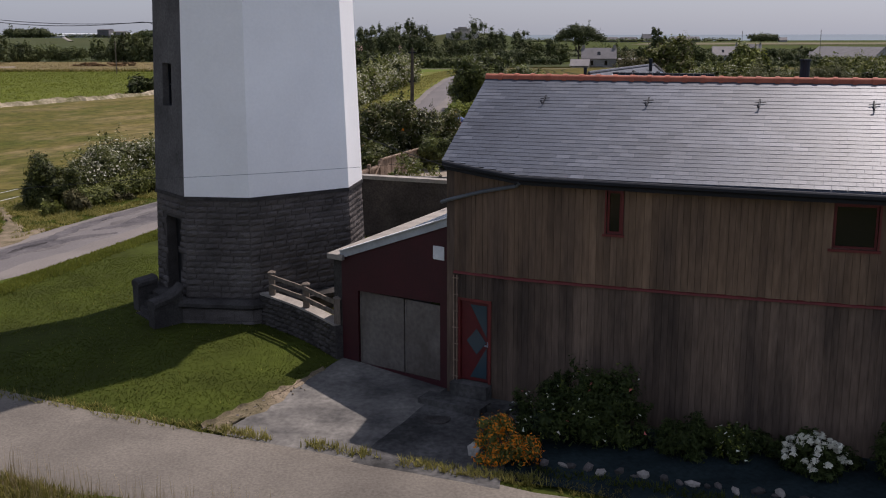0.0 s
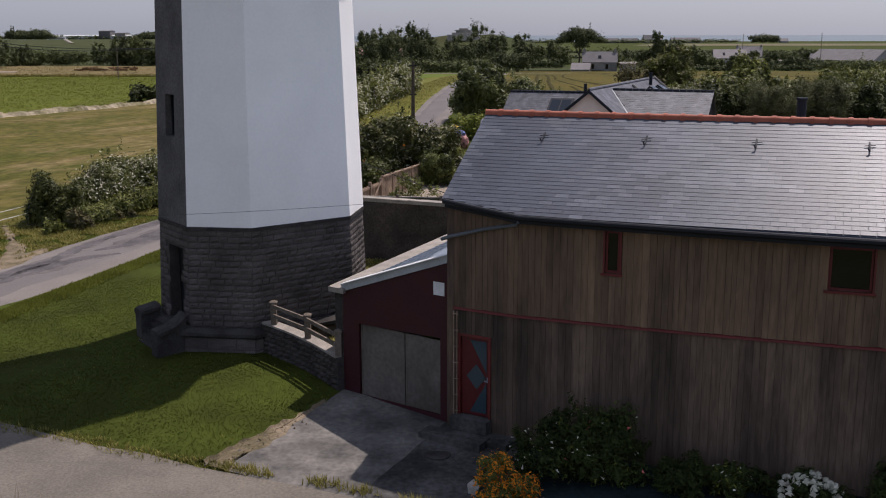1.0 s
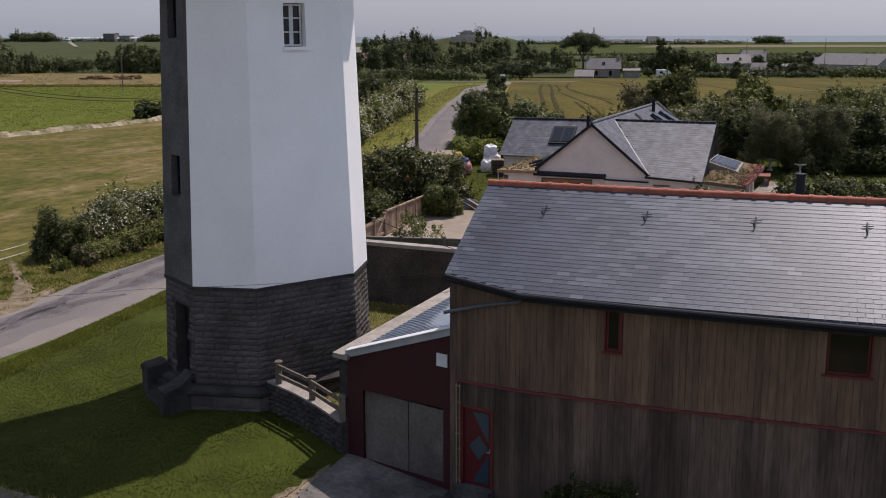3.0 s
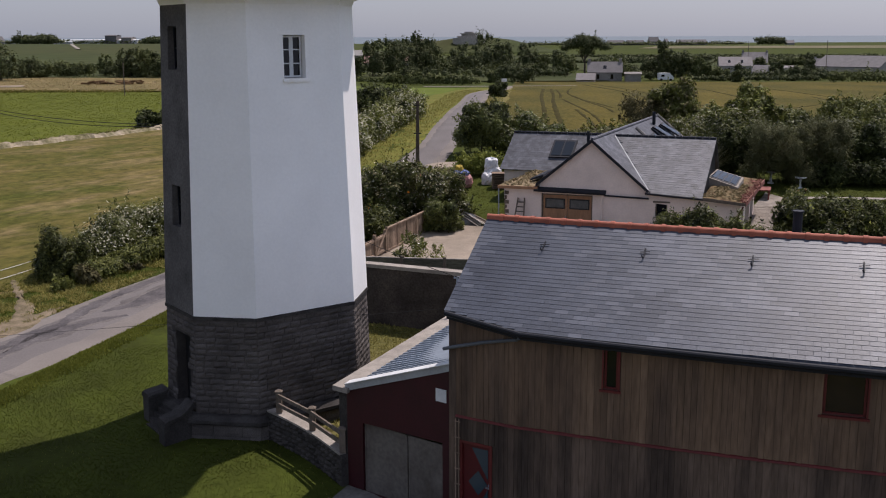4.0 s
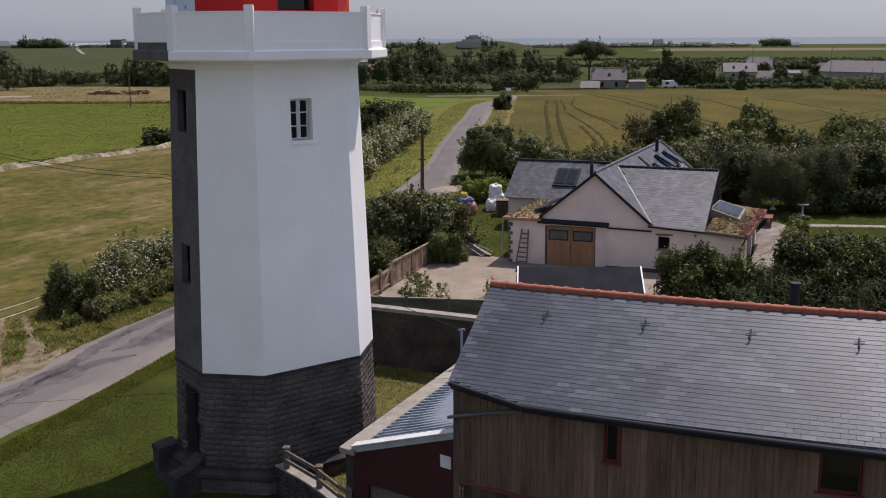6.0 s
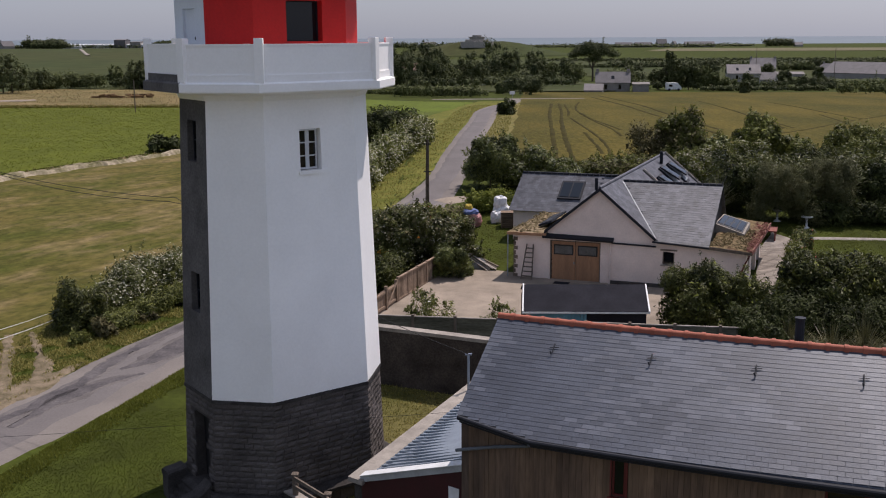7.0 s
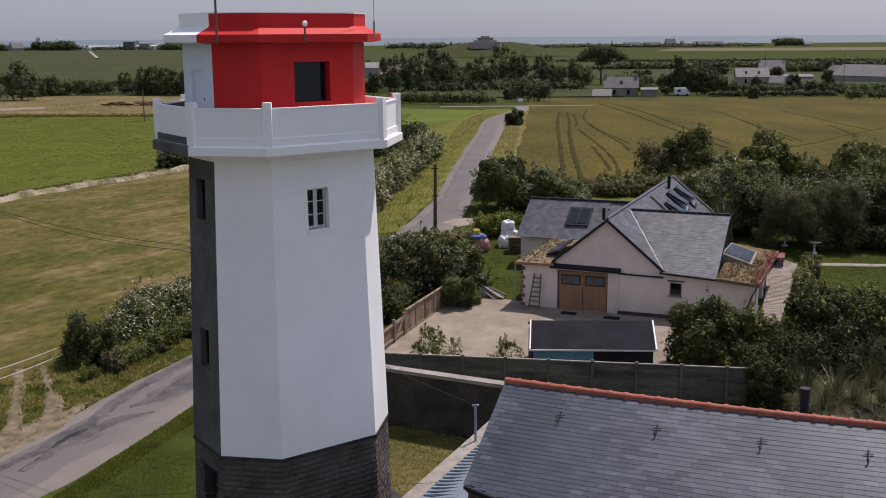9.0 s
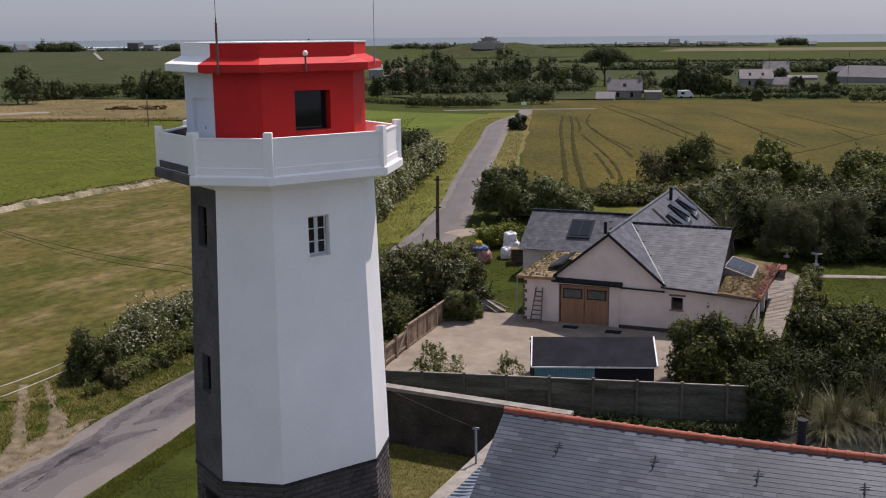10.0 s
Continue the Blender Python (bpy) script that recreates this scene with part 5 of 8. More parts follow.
# panel fence
fa, fb = Vector((-6.32, 47.62, 0)), Vector((13.39, 45.20, 0))
fdir = (fb - fa).normalized()
fence = thing("panel_fence", "grey-green weathered panel fence with concrete posts", "fence", fa)
nfp = 10
fl_ = (fb - fa).length / nfp
fm0 = pane_frame(fa, fb, 0, 0)
for k in range(nfp + 1):
    x = k * fl_
    under(make("post", Geo().box(x - 0.065, x + 0.065, -0.10, 0.06, 0.0, 2.42, fm0), "old_wood", None, "brown wooden fence post"), fence)
for k in range(nfp):
    under(make("top_rail", Geo().box(k * fl_ + 0.066, (k + 1) * fl_ - 0.066, -0.05, 0.05, 2.30, 2.35, fm0), "coping", None, "pale capping rail"), fence)
    for r in range(11):
        z = 0.28 + r * 0.183
        under(make("slat", Geo().add([(k * fl_ + 0.066, -0.034, z), ((k + 1) * fl_ - 0.066, -0.034, z), ((k + 1) * fl_ - 0.066, -0.008, z + 0.19), (k * fl_ + 0.066, -0.008, z + 0.19), (k * fl_ + 0.066, 0.02, z), ((k + 1) * fl_ - 0.066, 0.02, z), ((k + 1) * fl_ - 0.066, 0.02, z + 0.19), (k * fl_ + 0.066, 0.02, z + 0.19)], [(0, 1, 2, 3), (0, 4, 5, 1), (3, 2, 6, 7), (4, 7, 6, 5), (0, 3, 7, 4), (1, 5, 6, 2)], fm0), "green_panel"), fence)

# timber fence and gate by the drive
tf = thing("timber_fence", "brown vertical board fence beside the drive", "fence", (-3.7, 56.5, 0.6))
ta, tb = Vector((-3.75, 56.3, 0)), Vector((-1.9, 61.8, 0))
tm = pane_frame(ta, tb, 0.62, 0)
tl = (tb - ta).length
for k in range(5):
    x = tl * k / 4
    under(make("post", Geo().box(x - 0.06, x + 0.06, -0.06, 0.06, -0.2, 1.45, tm), "fence_wood"), tf)
under(make("top_rail", Geo().box(0, tl, -0.07, 0.06, 1.34, 1.42, tm), "fence_wood"), tf)
under(make("bottom_rail", Geo().box(0, tl, -0.06, 0.05, 0.1, 0.2, tm), "fence_wood"), tf)
for k in range(36):
    x = tl * k / 36
    under(make("board", Geo().box(x + 0.012, x + tl / 36 - 0.012, -0.02, 0.01, 0.06, 1.34, tm), "fence_wood"), tf)
gt = thing("timber_gate", "low brown timber gate with diagonal brace", "gate", (-4.4, 53.8, 0.6))
ga, gb = Vector((-4.75, 52.9, 0)), Vector((-3.82, 56.1, 0))
gm2 = pane_frame(ga, gb, 0.60, 0)
gl = (gb - ga).length
for x in (0.0, gl * 0.52, gl):
    under(make("post", Geo().box(x - 0.08, x + 0.08, -0.08, 0.08, -0.2, 1.35, gm2), "fence_wood"), gt)
for z in (0.2, 0.98):
    under(make("rail", Geo().box(0.05, gl - 0.05, -0.03, 0.03, z, z + 0.12, gm2), "fence_wood"), gt)
for k in range(18):
    x = 0.1 + (gl - 0.2) * k / 18
    under(make("board", Geo().box(x, x + (gl - 0.2) / 18 - 0.015, 0.032, 0.055, 0.08, 1.16, gm2), "fence_wood"), gt)
under(make("brace", Geo().tube([gm2 @ Vector((gl * 0.55, -0.05, 0.2)), gm2 @ Vector((gl - 0.1, -0.05, 1.2))], 0.05, 4), "fence_wood"), gt)
bench = tagged(make("timber_beam", Geo().box(-0.6, 1.5, -0.2, 0.2, 0.05, 0.35, pane_frame((-4.3, 50.5, 0), (-3.6, 51.5, 0), 0.45, 0)), "coping"), "pale timber beam lying by the gate", "beam")

# shed
shed = thing("shed", "low shed with dark felt roof and blue boards", "shed", (5.8, 49.5, 0.5))
def sp(u, v, z):
    return Vector((2.75 + u, 48.6 + v - 0.0 * u, z))


under(make("roof", Geo().slab([sp(0, 0, 2.18), sp(6.0, -0.05, 2.18), sp(6.15, 2.2, 2.98), sp(0.12, 2.2, 2.98)], 0.07).slab([sp(0.12, 2.2, 2.98), sp(6.15, 2.2, 2.98), sp(6.15, 4.2, 2.3), sp(0.12, 4.2, 2.3)], 0.07), "dark_felt", label="dark felt roof"), shed)
under(make("body", Geo().box(0.15, 5.95, 0.2, 4.0, 0.2, 2.12, Matrix.Translation(sp(0, 0, 0))), "dark_felt"), shed)
for k in range(20):
    under(make("board", Geo().box(0.2 + 0.145 * k, 0.335 + 0.145 * k, 0.15, 0.2, 0.4, 2.1, Matrix.Translation(sp(0, 0, 0))), "blue_paint"), shed)
for u in (0.0, 6.03):
    under(make("bargeboard", Geo().slab([sp(u, -0.03, 2.20), sp(u + 0.07, -0.03, 2.20), sp(u + 0.2, 2.2, 3.02), sp(u + 0.13, 2.2, 3.02)], 0.14), "white_fascia", label="white bargeboard"), shed)
under(make("eaves_trim", Geo().box(0, 6.05, -0.05, 0.0, 2.08, 2.16, Matrix.Translation(sp(0, 0, 0))), "white_fascia", label="white eaves trim"), shed)

# deck, garden table, bird baths
deck = thing("deck", "pale weathered timber deck beside the cottage", "deck", cp(12.5, 3, 0.7))
M["terrace_stone"] = nmat("pale_terrace_stone", (0.27, 0.235, 0.20), 0.9, 0.35, 1.2, 9, 0.4)
M["pale_planks"] = nmat("pale_planks", (0.29, 0.25, 0.21), 0.85, 0.25, 2, 12, 0.2, obj_random=0.15, stretch=(0.6, 2, 1))
for k in range(42):
    pc = cp(12.6, 0.27 * k, 0)
    pz = max(0.80, ground_z(pc.x, pc.y) + 0.12)
    under(make("plank", Geo().box(11.85 - 0.004 * k, 12.85 + 0.013 * k, -0.2 + 0.27 * k, 0.062 + 0.27 * k, pz - 0.12, pz, CM), "pale_planks"), deck)
paving = drape("terrace", [tuple(cp(11.7, 11.2, 0).xy), tuple(cp(13.5, 11.0, 0).xy), tuple(cp(14.5, 13.2, 0).xy), tuple(cp(12.3, 15.2, 0).xy)], 10, 14, "terrace_stone", 0.08, 0.25)
tagged(paving, "pale stone paving behind the deck", "terrace", kind="structure")
M["red_table"] = nmat("red_stained_wood", (0.20, 0.055, 0.04), 0.7, 0.2, 2, 12, 0.1)
tab = thing("garden_table", "red-brown wooden garden table on the terrace", "table", cp(11.9, 13.6, 1.3))
under(make("tabletop", Geo().box(11.5, 12.6, 12.9, 14.7, 1.98, 2.06, CM), "red_table"), tab)
for x, y in ((11.6, 13.0), (12.5, 13.0), (11.6, 14.6), (12.5, 14.6)):
    under(make("leg", Geo().box(x - 0.05, x + 0.05, y - 0.05, y + 0.05, 1.1, 1.98, CM), "red_table"), tab)
def bird_bath(x, y, s=1.0):
    z = ground_z(x, y)
    t = thing("bird_bath", "white stone bird bath on the lawn", "bird bath", (x, y, z), group="bird baths")
    under(make("pedestal", Geo().loft([[Vector((x + r * s * math.cos(a), y + r * s * math.sin(a), z + h * s)) for a in np.linspace(0, 2 * math.pi, 13)[:-1]] for r, h in ((0.3, 0), (0.28, 0.1), (0.1, 0.2), (0.09, 0.75), (0.16, 0.9))]), "white_fascia"), t)
    under(make("bowl", Geo().loft([[Vector((x + r * s * math.cos(a), y + r * s * math.sin(a), z + h * s)) for a in np.linspace(0, 2 * math.pi, 17)[:-1]] for r, h in ((0.12, 0.9), (0.5, 1.02), (0.52, 1.08), (0.44, 1.06))]), "white_fascia"), t)


bird_bath(24.0, 73.6, 0.8)
bird_bath(22.5, 75.6, 0.8)

# builder's bags, pallet, rubble heap
def bulk_bag(x, y, r, h, mat, label, seed, lift=0.0):
    """A filled woven sack: square plan with rounded corners, bulging sides and folds."""
    z = ground_z(x, y) + lift
    rng = random.Random(seed)
    ph = rng.random() * 6
    rings = []
    for zz, k in ((0, 0.86), (0.08, 0.97), (0.3, 1.06), (0.55, 1.05), (0.78, 0.98), (0.92, 0.86), (1.0, 0.6), (1.03, 0.2)):
        ring = []
        for a in np.linspace(0, 2 * math.pi, 29)[:-1]:
            c, q = math.cos(a), math.sin(a)
            m = r * k * (abs(c) ** 3.2 + abs(q) ** 3.2) ** (-1 / 3.2) * (1 + 0.05 * math.sin(5 * a + ph + 3 * zz) + rng.uniform(-0.1, 0.1))
            ring.append(Vector((x + m * math.cos(a + ph), y + m * math.sin(a + ph), z + h * max(0.0, zz + rng.uniform(-0.07, 0.05) + (0.09 * math.sin(3 * a + ph) if zz > 0.5 else 0)))))
        rings.append(ring)
    return tagged(make("bulk_bag", Geo().loft(rings), mat), label, "bag", group="builder's bags")


M["bag_red"] = nmat("bag_red", (0.42, 0.20, 0.19), 0.7, 0.25, 3, 14, 0.3)
M["bag_blue"] = nmat("bag_blue", (0.10, 0.14, 0.30), 0.7, 0.25, 3, 14, 0.3)
M["bag_white"] = nmat("bag_white", (0.72, 0.72, 0.72), 0.7, 0.15, 3, 14, 0.3)
M["bag_yellow"] = nmat("bag_yellow", (0.55, 0.38, 0.05), 0.7, 0.2, 3, 14, 0.3)
bulk_bag(0.3, 74.3, 0.62, 1.0, "bag_red", "faded red woven builder's bag on the grass", 1)
bulk_bag(0.25, 74.3, 0.52, 0.38, "bag_blue", "blue sack lying on the red builder's bag", 3, 0.85)
bulk_bag(0.1, 74.4, 0.26, 0.4, "bag_yellow", "small yellow sack on the heap of bags", 4, 1.15)
bulk_bag(2.55, 76.0, 0.55, 1.15, "bag_white", "white woven builder's bag by the hedge", 5)
bulk_bag(2.4, 76.0, 0.46, 0.8, "bag_white", "white woven sack on a builder's bag", 6, 0.95)
bulk_bag(2.15, 75.3, 0.42, 0.8, "bag_white", "white woven builder's bag by the hedge", 8)
pal = thing("pallet_stack", "stack of grey wooden pallets", "pallets", (2.9, 74.0, ground_z(2.9, 74)))
for k in range(7):
    z = ground_z(2.9, 74) + 0.16 * k
    under(make("pallet", Geo().box(2.4, 3.4, 73.6, 74.6, z, z + 0.03).box(2.4, 2.5, 73.6, 74.6, z + 0.03, z + 0.12).box(3.3, 3.4, 73.6, 74.6, z + 0.03, z + 0.12).box(2.4, 3.4, 73.6, 74.6, z + 0.12, z + 0.14), "fence_wood"), pal)
heap = thing("timber_heap", "heap of pale old boards over a grey tarpaulin", "timber heap", (1.0, 64.0, 0.8))
rng = random.Random(7)
rings = []
for zz, k in ((0.6, 1.0), (0.95, 0.95), (1.2, 0.75), (1.42, 0.4), (1.5, 0.1)):
    rings.append([Vector((0.75 + 0.85 * k * rng.uniform(0.85, 1.12) * math.cos(a), 64.0 + 0.6 * k * rng.uniform(0.85, 1.12) * math.sin(a), zz)) for a in np.linspace(0, 2 * math.pi, 15)[:-1]])
M["tarpaulin"] = nmat("grey_tarpaulin", (0.12, 0.125, 0.13), 0.6, 0.3, 3, 12, 0.3)
under(make("tarpaulin", Geo().loft(rings), "tarpaulin", label="crumpled grey tarpaulin"), heap)
for k in range(10):
    p = Vector((0.0 + rng.uniform(-0.15, 0.35), 64.3 + rng.uniform(-0.35, 0.3), 1.55 + 0.03 * k))
    q = Vector((1.75 + rng.uniform(-0.5, 0.25), 63.2 + rng.uniform(-0.25, 0.5), 0.85 + 0.02 * k))
    d = q - p
    hh = Vector((-d.y, d.x, 0)).normalized() * rng.uniform(0.06, 0.13)
    under(make("board", Geo().slab([p - hh, q - hh, q + hh, p + hh], 0.04), "coping" if k % 3 else "old_wood"), heap)
pole = thing("utility_pole", "tall weathered wooden utility pole at the roadside", "utility pole", (-3.0, 76.9, 1.7))
under(make("post", Geo().tube([(-3.0, 76.9, 1.5), (-2.98, 76.9, 4.5), (-2.95, 76.9, 7.6)], 0.16, 10, 0.11), "bark"), pole)
for z in (7.25, 5.2):
    under(make("insulator", Geo().box(-3.25, -2.7, 76.8, 76.86, z, z + 0.08), "dark_metal"), pole)


# ---- fields ----
M["brown_stubble"] = nmat("brown_stubble", (0.145, 0.122, 0.08), 0.95, 0.3, 0.02, 0.5, 0.2, tint=(0.12, 0.115, 0.06))
def field(name, corners, mat, label, lift, n=20, wob=0.5):
    return tagged(drape(name, corners, n, n, mat, lift, wob), label, "field", kind="structure")


field("mown_field", [(-78, 42), (-20.6, 49.5), (-11.3, 161.6), (-60, 73)], "hay", "mown yellow-green hay field, near unseen part added for bounce light", 0.03, 40)
# Unseen hay-coloured ground round the camera, added to bounce warm light.
field("mown_field", [(-120, -58), (120, -58), (120, 8), (-120, 12)], "hay", "mown yellow-green hay field, near unseen part added for bounce light", 0.05, 20)
field("beet_field", [(-72, 55), (-13.3, 161.9), (-24, 206), (-150, 204)], "crop", "bright green row crop field", 0.06, 40, 0.4)
field("tan_bank", [(-125, 203.5), (-40, 204.5), (-48, 266), (-118, 279)], "tan_bank", "dry tan grass bank", 0.3, 24, 3.0)
field("far_meadow", [(-170, 250), (-60, 256), (-300, 1250), (-800, 1000)], "far_green", "wide green far field", 0.2, 12, 4)
field("meadow", [(-16, 153), (-8.8, 152), (0.7, 220), (-33.2, 237.2)], "meadow", "bright green meadow behind the hedge", 0.05, 16, 0.6)
field("wheat_field", [(3.6, 97), (80, 128), (138.9, 280.5), (14.5, 300.1)], "wheat", "ripening golden-green wheat field", 0.05, 30, 0.6)
field("rough_ground", [(3.2, 89), (46, 89), (52, 114), (4.5, 98)], "verge_soil", "rough olive grass between garden and wheat", 0.045, 14, 0.6)
field("far_green_field", [(60, 420), (520, 420), (900, 900), (60, 900)], "far_green", "green far field", 0.3, 10, 4)
field("far_tan_field", [(200, 1240), (900, 1190), (1100, 1440), (260, 1440)], "brown_stubble", "pale stubble far field", 0.4, 8, 6)
field("far_green_field", [(-180, 300), (40, 300), (60, 900), (-250, 900)], "far_green", "green far field", 0.3, 10, 4)
M["pale_bank"] = nmat("pale_dry_bank", (0.33, 0.275, 0.20), 0.95, 0.45, 0.5, 4, 0.6, tint=(0.10, 0.095, 0.035))
vs_, fs_ = [], []
bank_line = [Vector((-80, 38.5, 0)), Vector((-46, 96.5, 0)), Vector((-36, 114.5, 0)), Vector((-13.3, 158.8, 0))]
k = 0
for p, q in zip(bank_line, bank_line[1:]):
    out_ = Vector(((q - p).y, -(q - p).x, 0)).normalized()
    steps = int((q - p).length / 0.35)
    for i in range(steps + (q == bank_line[-1])):
        c = p.lerp(q, i / steps)
        h = max(0.10, 0.36 + 0.3 * noise.noise(c * 0.35) + 0.16 * noise.noise(c * 1.3))
        shift = 0.7 * noise.noise(c * 0.22 + Vector((9, 0, 0)))
        for o, z in ((1.1, -0.05), (0.75, 0.5 * h), (0.45, 0.95 * h), (0.0, h), (-0.9, -0.05)):
            r = c + out_ * (o + shift + 0.3 * noise.noise(c * 2.1 + Vector((0, o, 3))))
            vs_.append((r.x, r.y, ground_z(r.x, r.y) + z + 0.12 * noise.noise(Vector((r.x * 2.3, r.y * 2.3, o)))))
        if k:
            fs_ += [((k - 1) * 5 + a, k * 5 + a, k * 5 + a + 1, (k - 1) * 5 + a + 1) for a in range(4)]
        k += 1
tagged(raw("grass_bank", vs_, fs_, ["pale_bank"]), "low crumbling bank of pale earth along the crop edge", "field edge", kind="structure")
TRACKS = ([(16.1, 210.8), (13.1, 174.6), (11.5, 149.8), (10.0, 126.2), (9.3, 113.9), (8.3, 98.5)], [(17.5, 210.6), (15.4, 178.7), (13.4, 154.7), (11.6, 128.9), (10.7, 111.5), (10.1, 98.6)],
          [(18.3, 206.3), (16.6, 178.6), (15.3, 165.6)], [(22.2, 217.0), (19.8, 198.4), (18.4, 182.7), (18.1, 162.0), (18.9, 147.3), (19.5, 135.1)], [(15.3, 160.0), (15.3, 136.1), (15.3, 120.9), (14.9, 111.5), (14.3, 106.5)],
          [(18.3, 174.4), (18.1, 154.5), (18.5, 138.5), (18.3, 125.9)], [(14.3, 130.7), (14.1, 116.0), (13.8, 108.1)], [(31.5, 262), (32.5, 204.9), (31.9, 162.2), (32.1, 134.5)], [(28.5, 250.0), (29.2, 205.1), (29.6, 159.1), (30.3, 129.0)],
          [(47.8, 221.1), (44.2, 170.0), (42.3, 137.5)], [(45.3, 183.4), (42.9, 158.2), (41.1, 137.5)], [(60.2, 215.0), (59.5, 194.9), (58.2, 168.9), (58.1, 156.2)], [(55.5, 168.0), (52.7, 148.6)], [(35.2, 126.5), (39.8, 131.1), (44.6, 137.3), (53.4, 150.5), (61.0, 160.5), (70.5, 173.2)])
for k, pts in enumerate(TRACKS):
    tr = strip("tractor_track", [(x, y, 0.24 if k in (0, 1, 7, 8) else 0.15) for x, y in pts], "wheat_dark", 0.09, 0.16, sub=14, across=2, seed=30 + k)
    tagged(tr, "dark tractor wheel track through the wheat", "track", kind="structure")
for pts in ([(-18.9, 39.0, 0.2), (-18.4, 40.2, 0.22), (-17.85, 41.3, 0.28), (-17.4, 42.8, 0.4), (-17.0, 44.4, 0.3), (-16.6, 47.4, 0.28), (-15.9, 50.0, 0.26), (-14.9, 53.3, 0.26), (-13.4, 57.2, 0.12)],
            [(-15.85, 46.0, 0.06), (-15.0, 47.2, 0.4), (-14.4, 48.8, 0.62), (-13.8, 50.4, 0.8), (-12.6, 53.6, 0.5), (-11.6, 56.6, 0.2)],
            [(-18.0, 38.9, 0.14), (-17.5, 40.7, 0.26), (-16.95, 42.4, 0.42), (-16.4, 43.5, 0.4), (-15.7, 44.6, 0.26), (-14.6, 45.5, 0.07)]):
    tagged(strip("road_patch", [(x, y, w * 1.3 + 0.1) for x, y, w in pts], "tar_mid", 0.044, 0.3, sub=40, seed=11), "worn margin of a tar repair on the road", "road patch", kind="structure")
    tagged(strip("road_patch", pts, "tar_patch", 0.05, 0.26, sub=40), "darker tar repair patch on the road", "road patch", kind="structure")
for lift, pts in zip((0.05, 0.058, 0.068), ([(-23.6, 51.5, 0.16), (-22.2, 48.2, 0.2), (-21.3, 46.0, 0.28), (-20.4, 43.7, 0.45), (-19.5, 41.6, 0.4)], [(-22.6, 52.0, 0.1), (-21.9, 50.7, 0.14), (-20.9, 48.9, 0.22), (-20.2, 47.6, 0.28), (-19.3, 45.5, 0.4), (-18.9, 43.4, 0.45)], [(-20.6, 38.6, 0.5), (-20.2, 40.3, 0.7), (-19.7, 42.2, 0.85), (-19.0, 43.8, 0.75), (-18.5, 45.6, 0.3), (-18.0, 47.0, 0.08)])):
    tagged(strip("dirt_track", pts, "dirt", lift, 0.3, sub=24), "bare stony wheel track into the field", "track", kind="structure")
slab_ = drape("concrete_apron", [(-5.1, 23.4), (-1.9, 22.1), (1.35, 25.35), (-2.75, 27.98)], 18, 18, "concrete", 0.03, 0.06)
tagged(slab_, "cracked pale concrete apron before the garage", "apron", kind="structure")
# Darker strip: stains plus shade painted into the concrete.
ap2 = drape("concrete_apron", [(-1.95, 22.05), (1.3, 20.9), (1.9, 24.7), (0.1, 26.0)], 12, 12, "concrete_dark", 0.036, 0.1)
tagged(ap2, "stained concrete strip before the barn, darkened for shade", "apron", kind="structure")

gp_ = strip("garden_path", [(22.6, 71.0, 0.2), (26, 70.8, 0.22), (31, 70.4, 0.2)], "coping", 0.05, 0.05, sub=6)
tagged(gp_, "narrow pale paved path across the garden lawn", "path", kind="structure")
spur = strip("gravel_spur", [(-2.2, 82.2, 1.1), (-0.9, 83.2, 1.1), (0.8, 83.9, 0.8), (3.2, 84.4, 0.5)], "sand", 0.045, 0.4, sub=8)
tagged(spur, "sandy gravel turn-off beside the road", "track", kind="structure")
tagged(drape("dry_lawn", [(-4.6, 30.5), (-2.6, 29.4), (2.2, 42.5), (-4.5, 43.2)], 12, 14, "field_dry", 0.025, 0.1), "dry brownish grass in the walled garden", "grass", kind="structure")


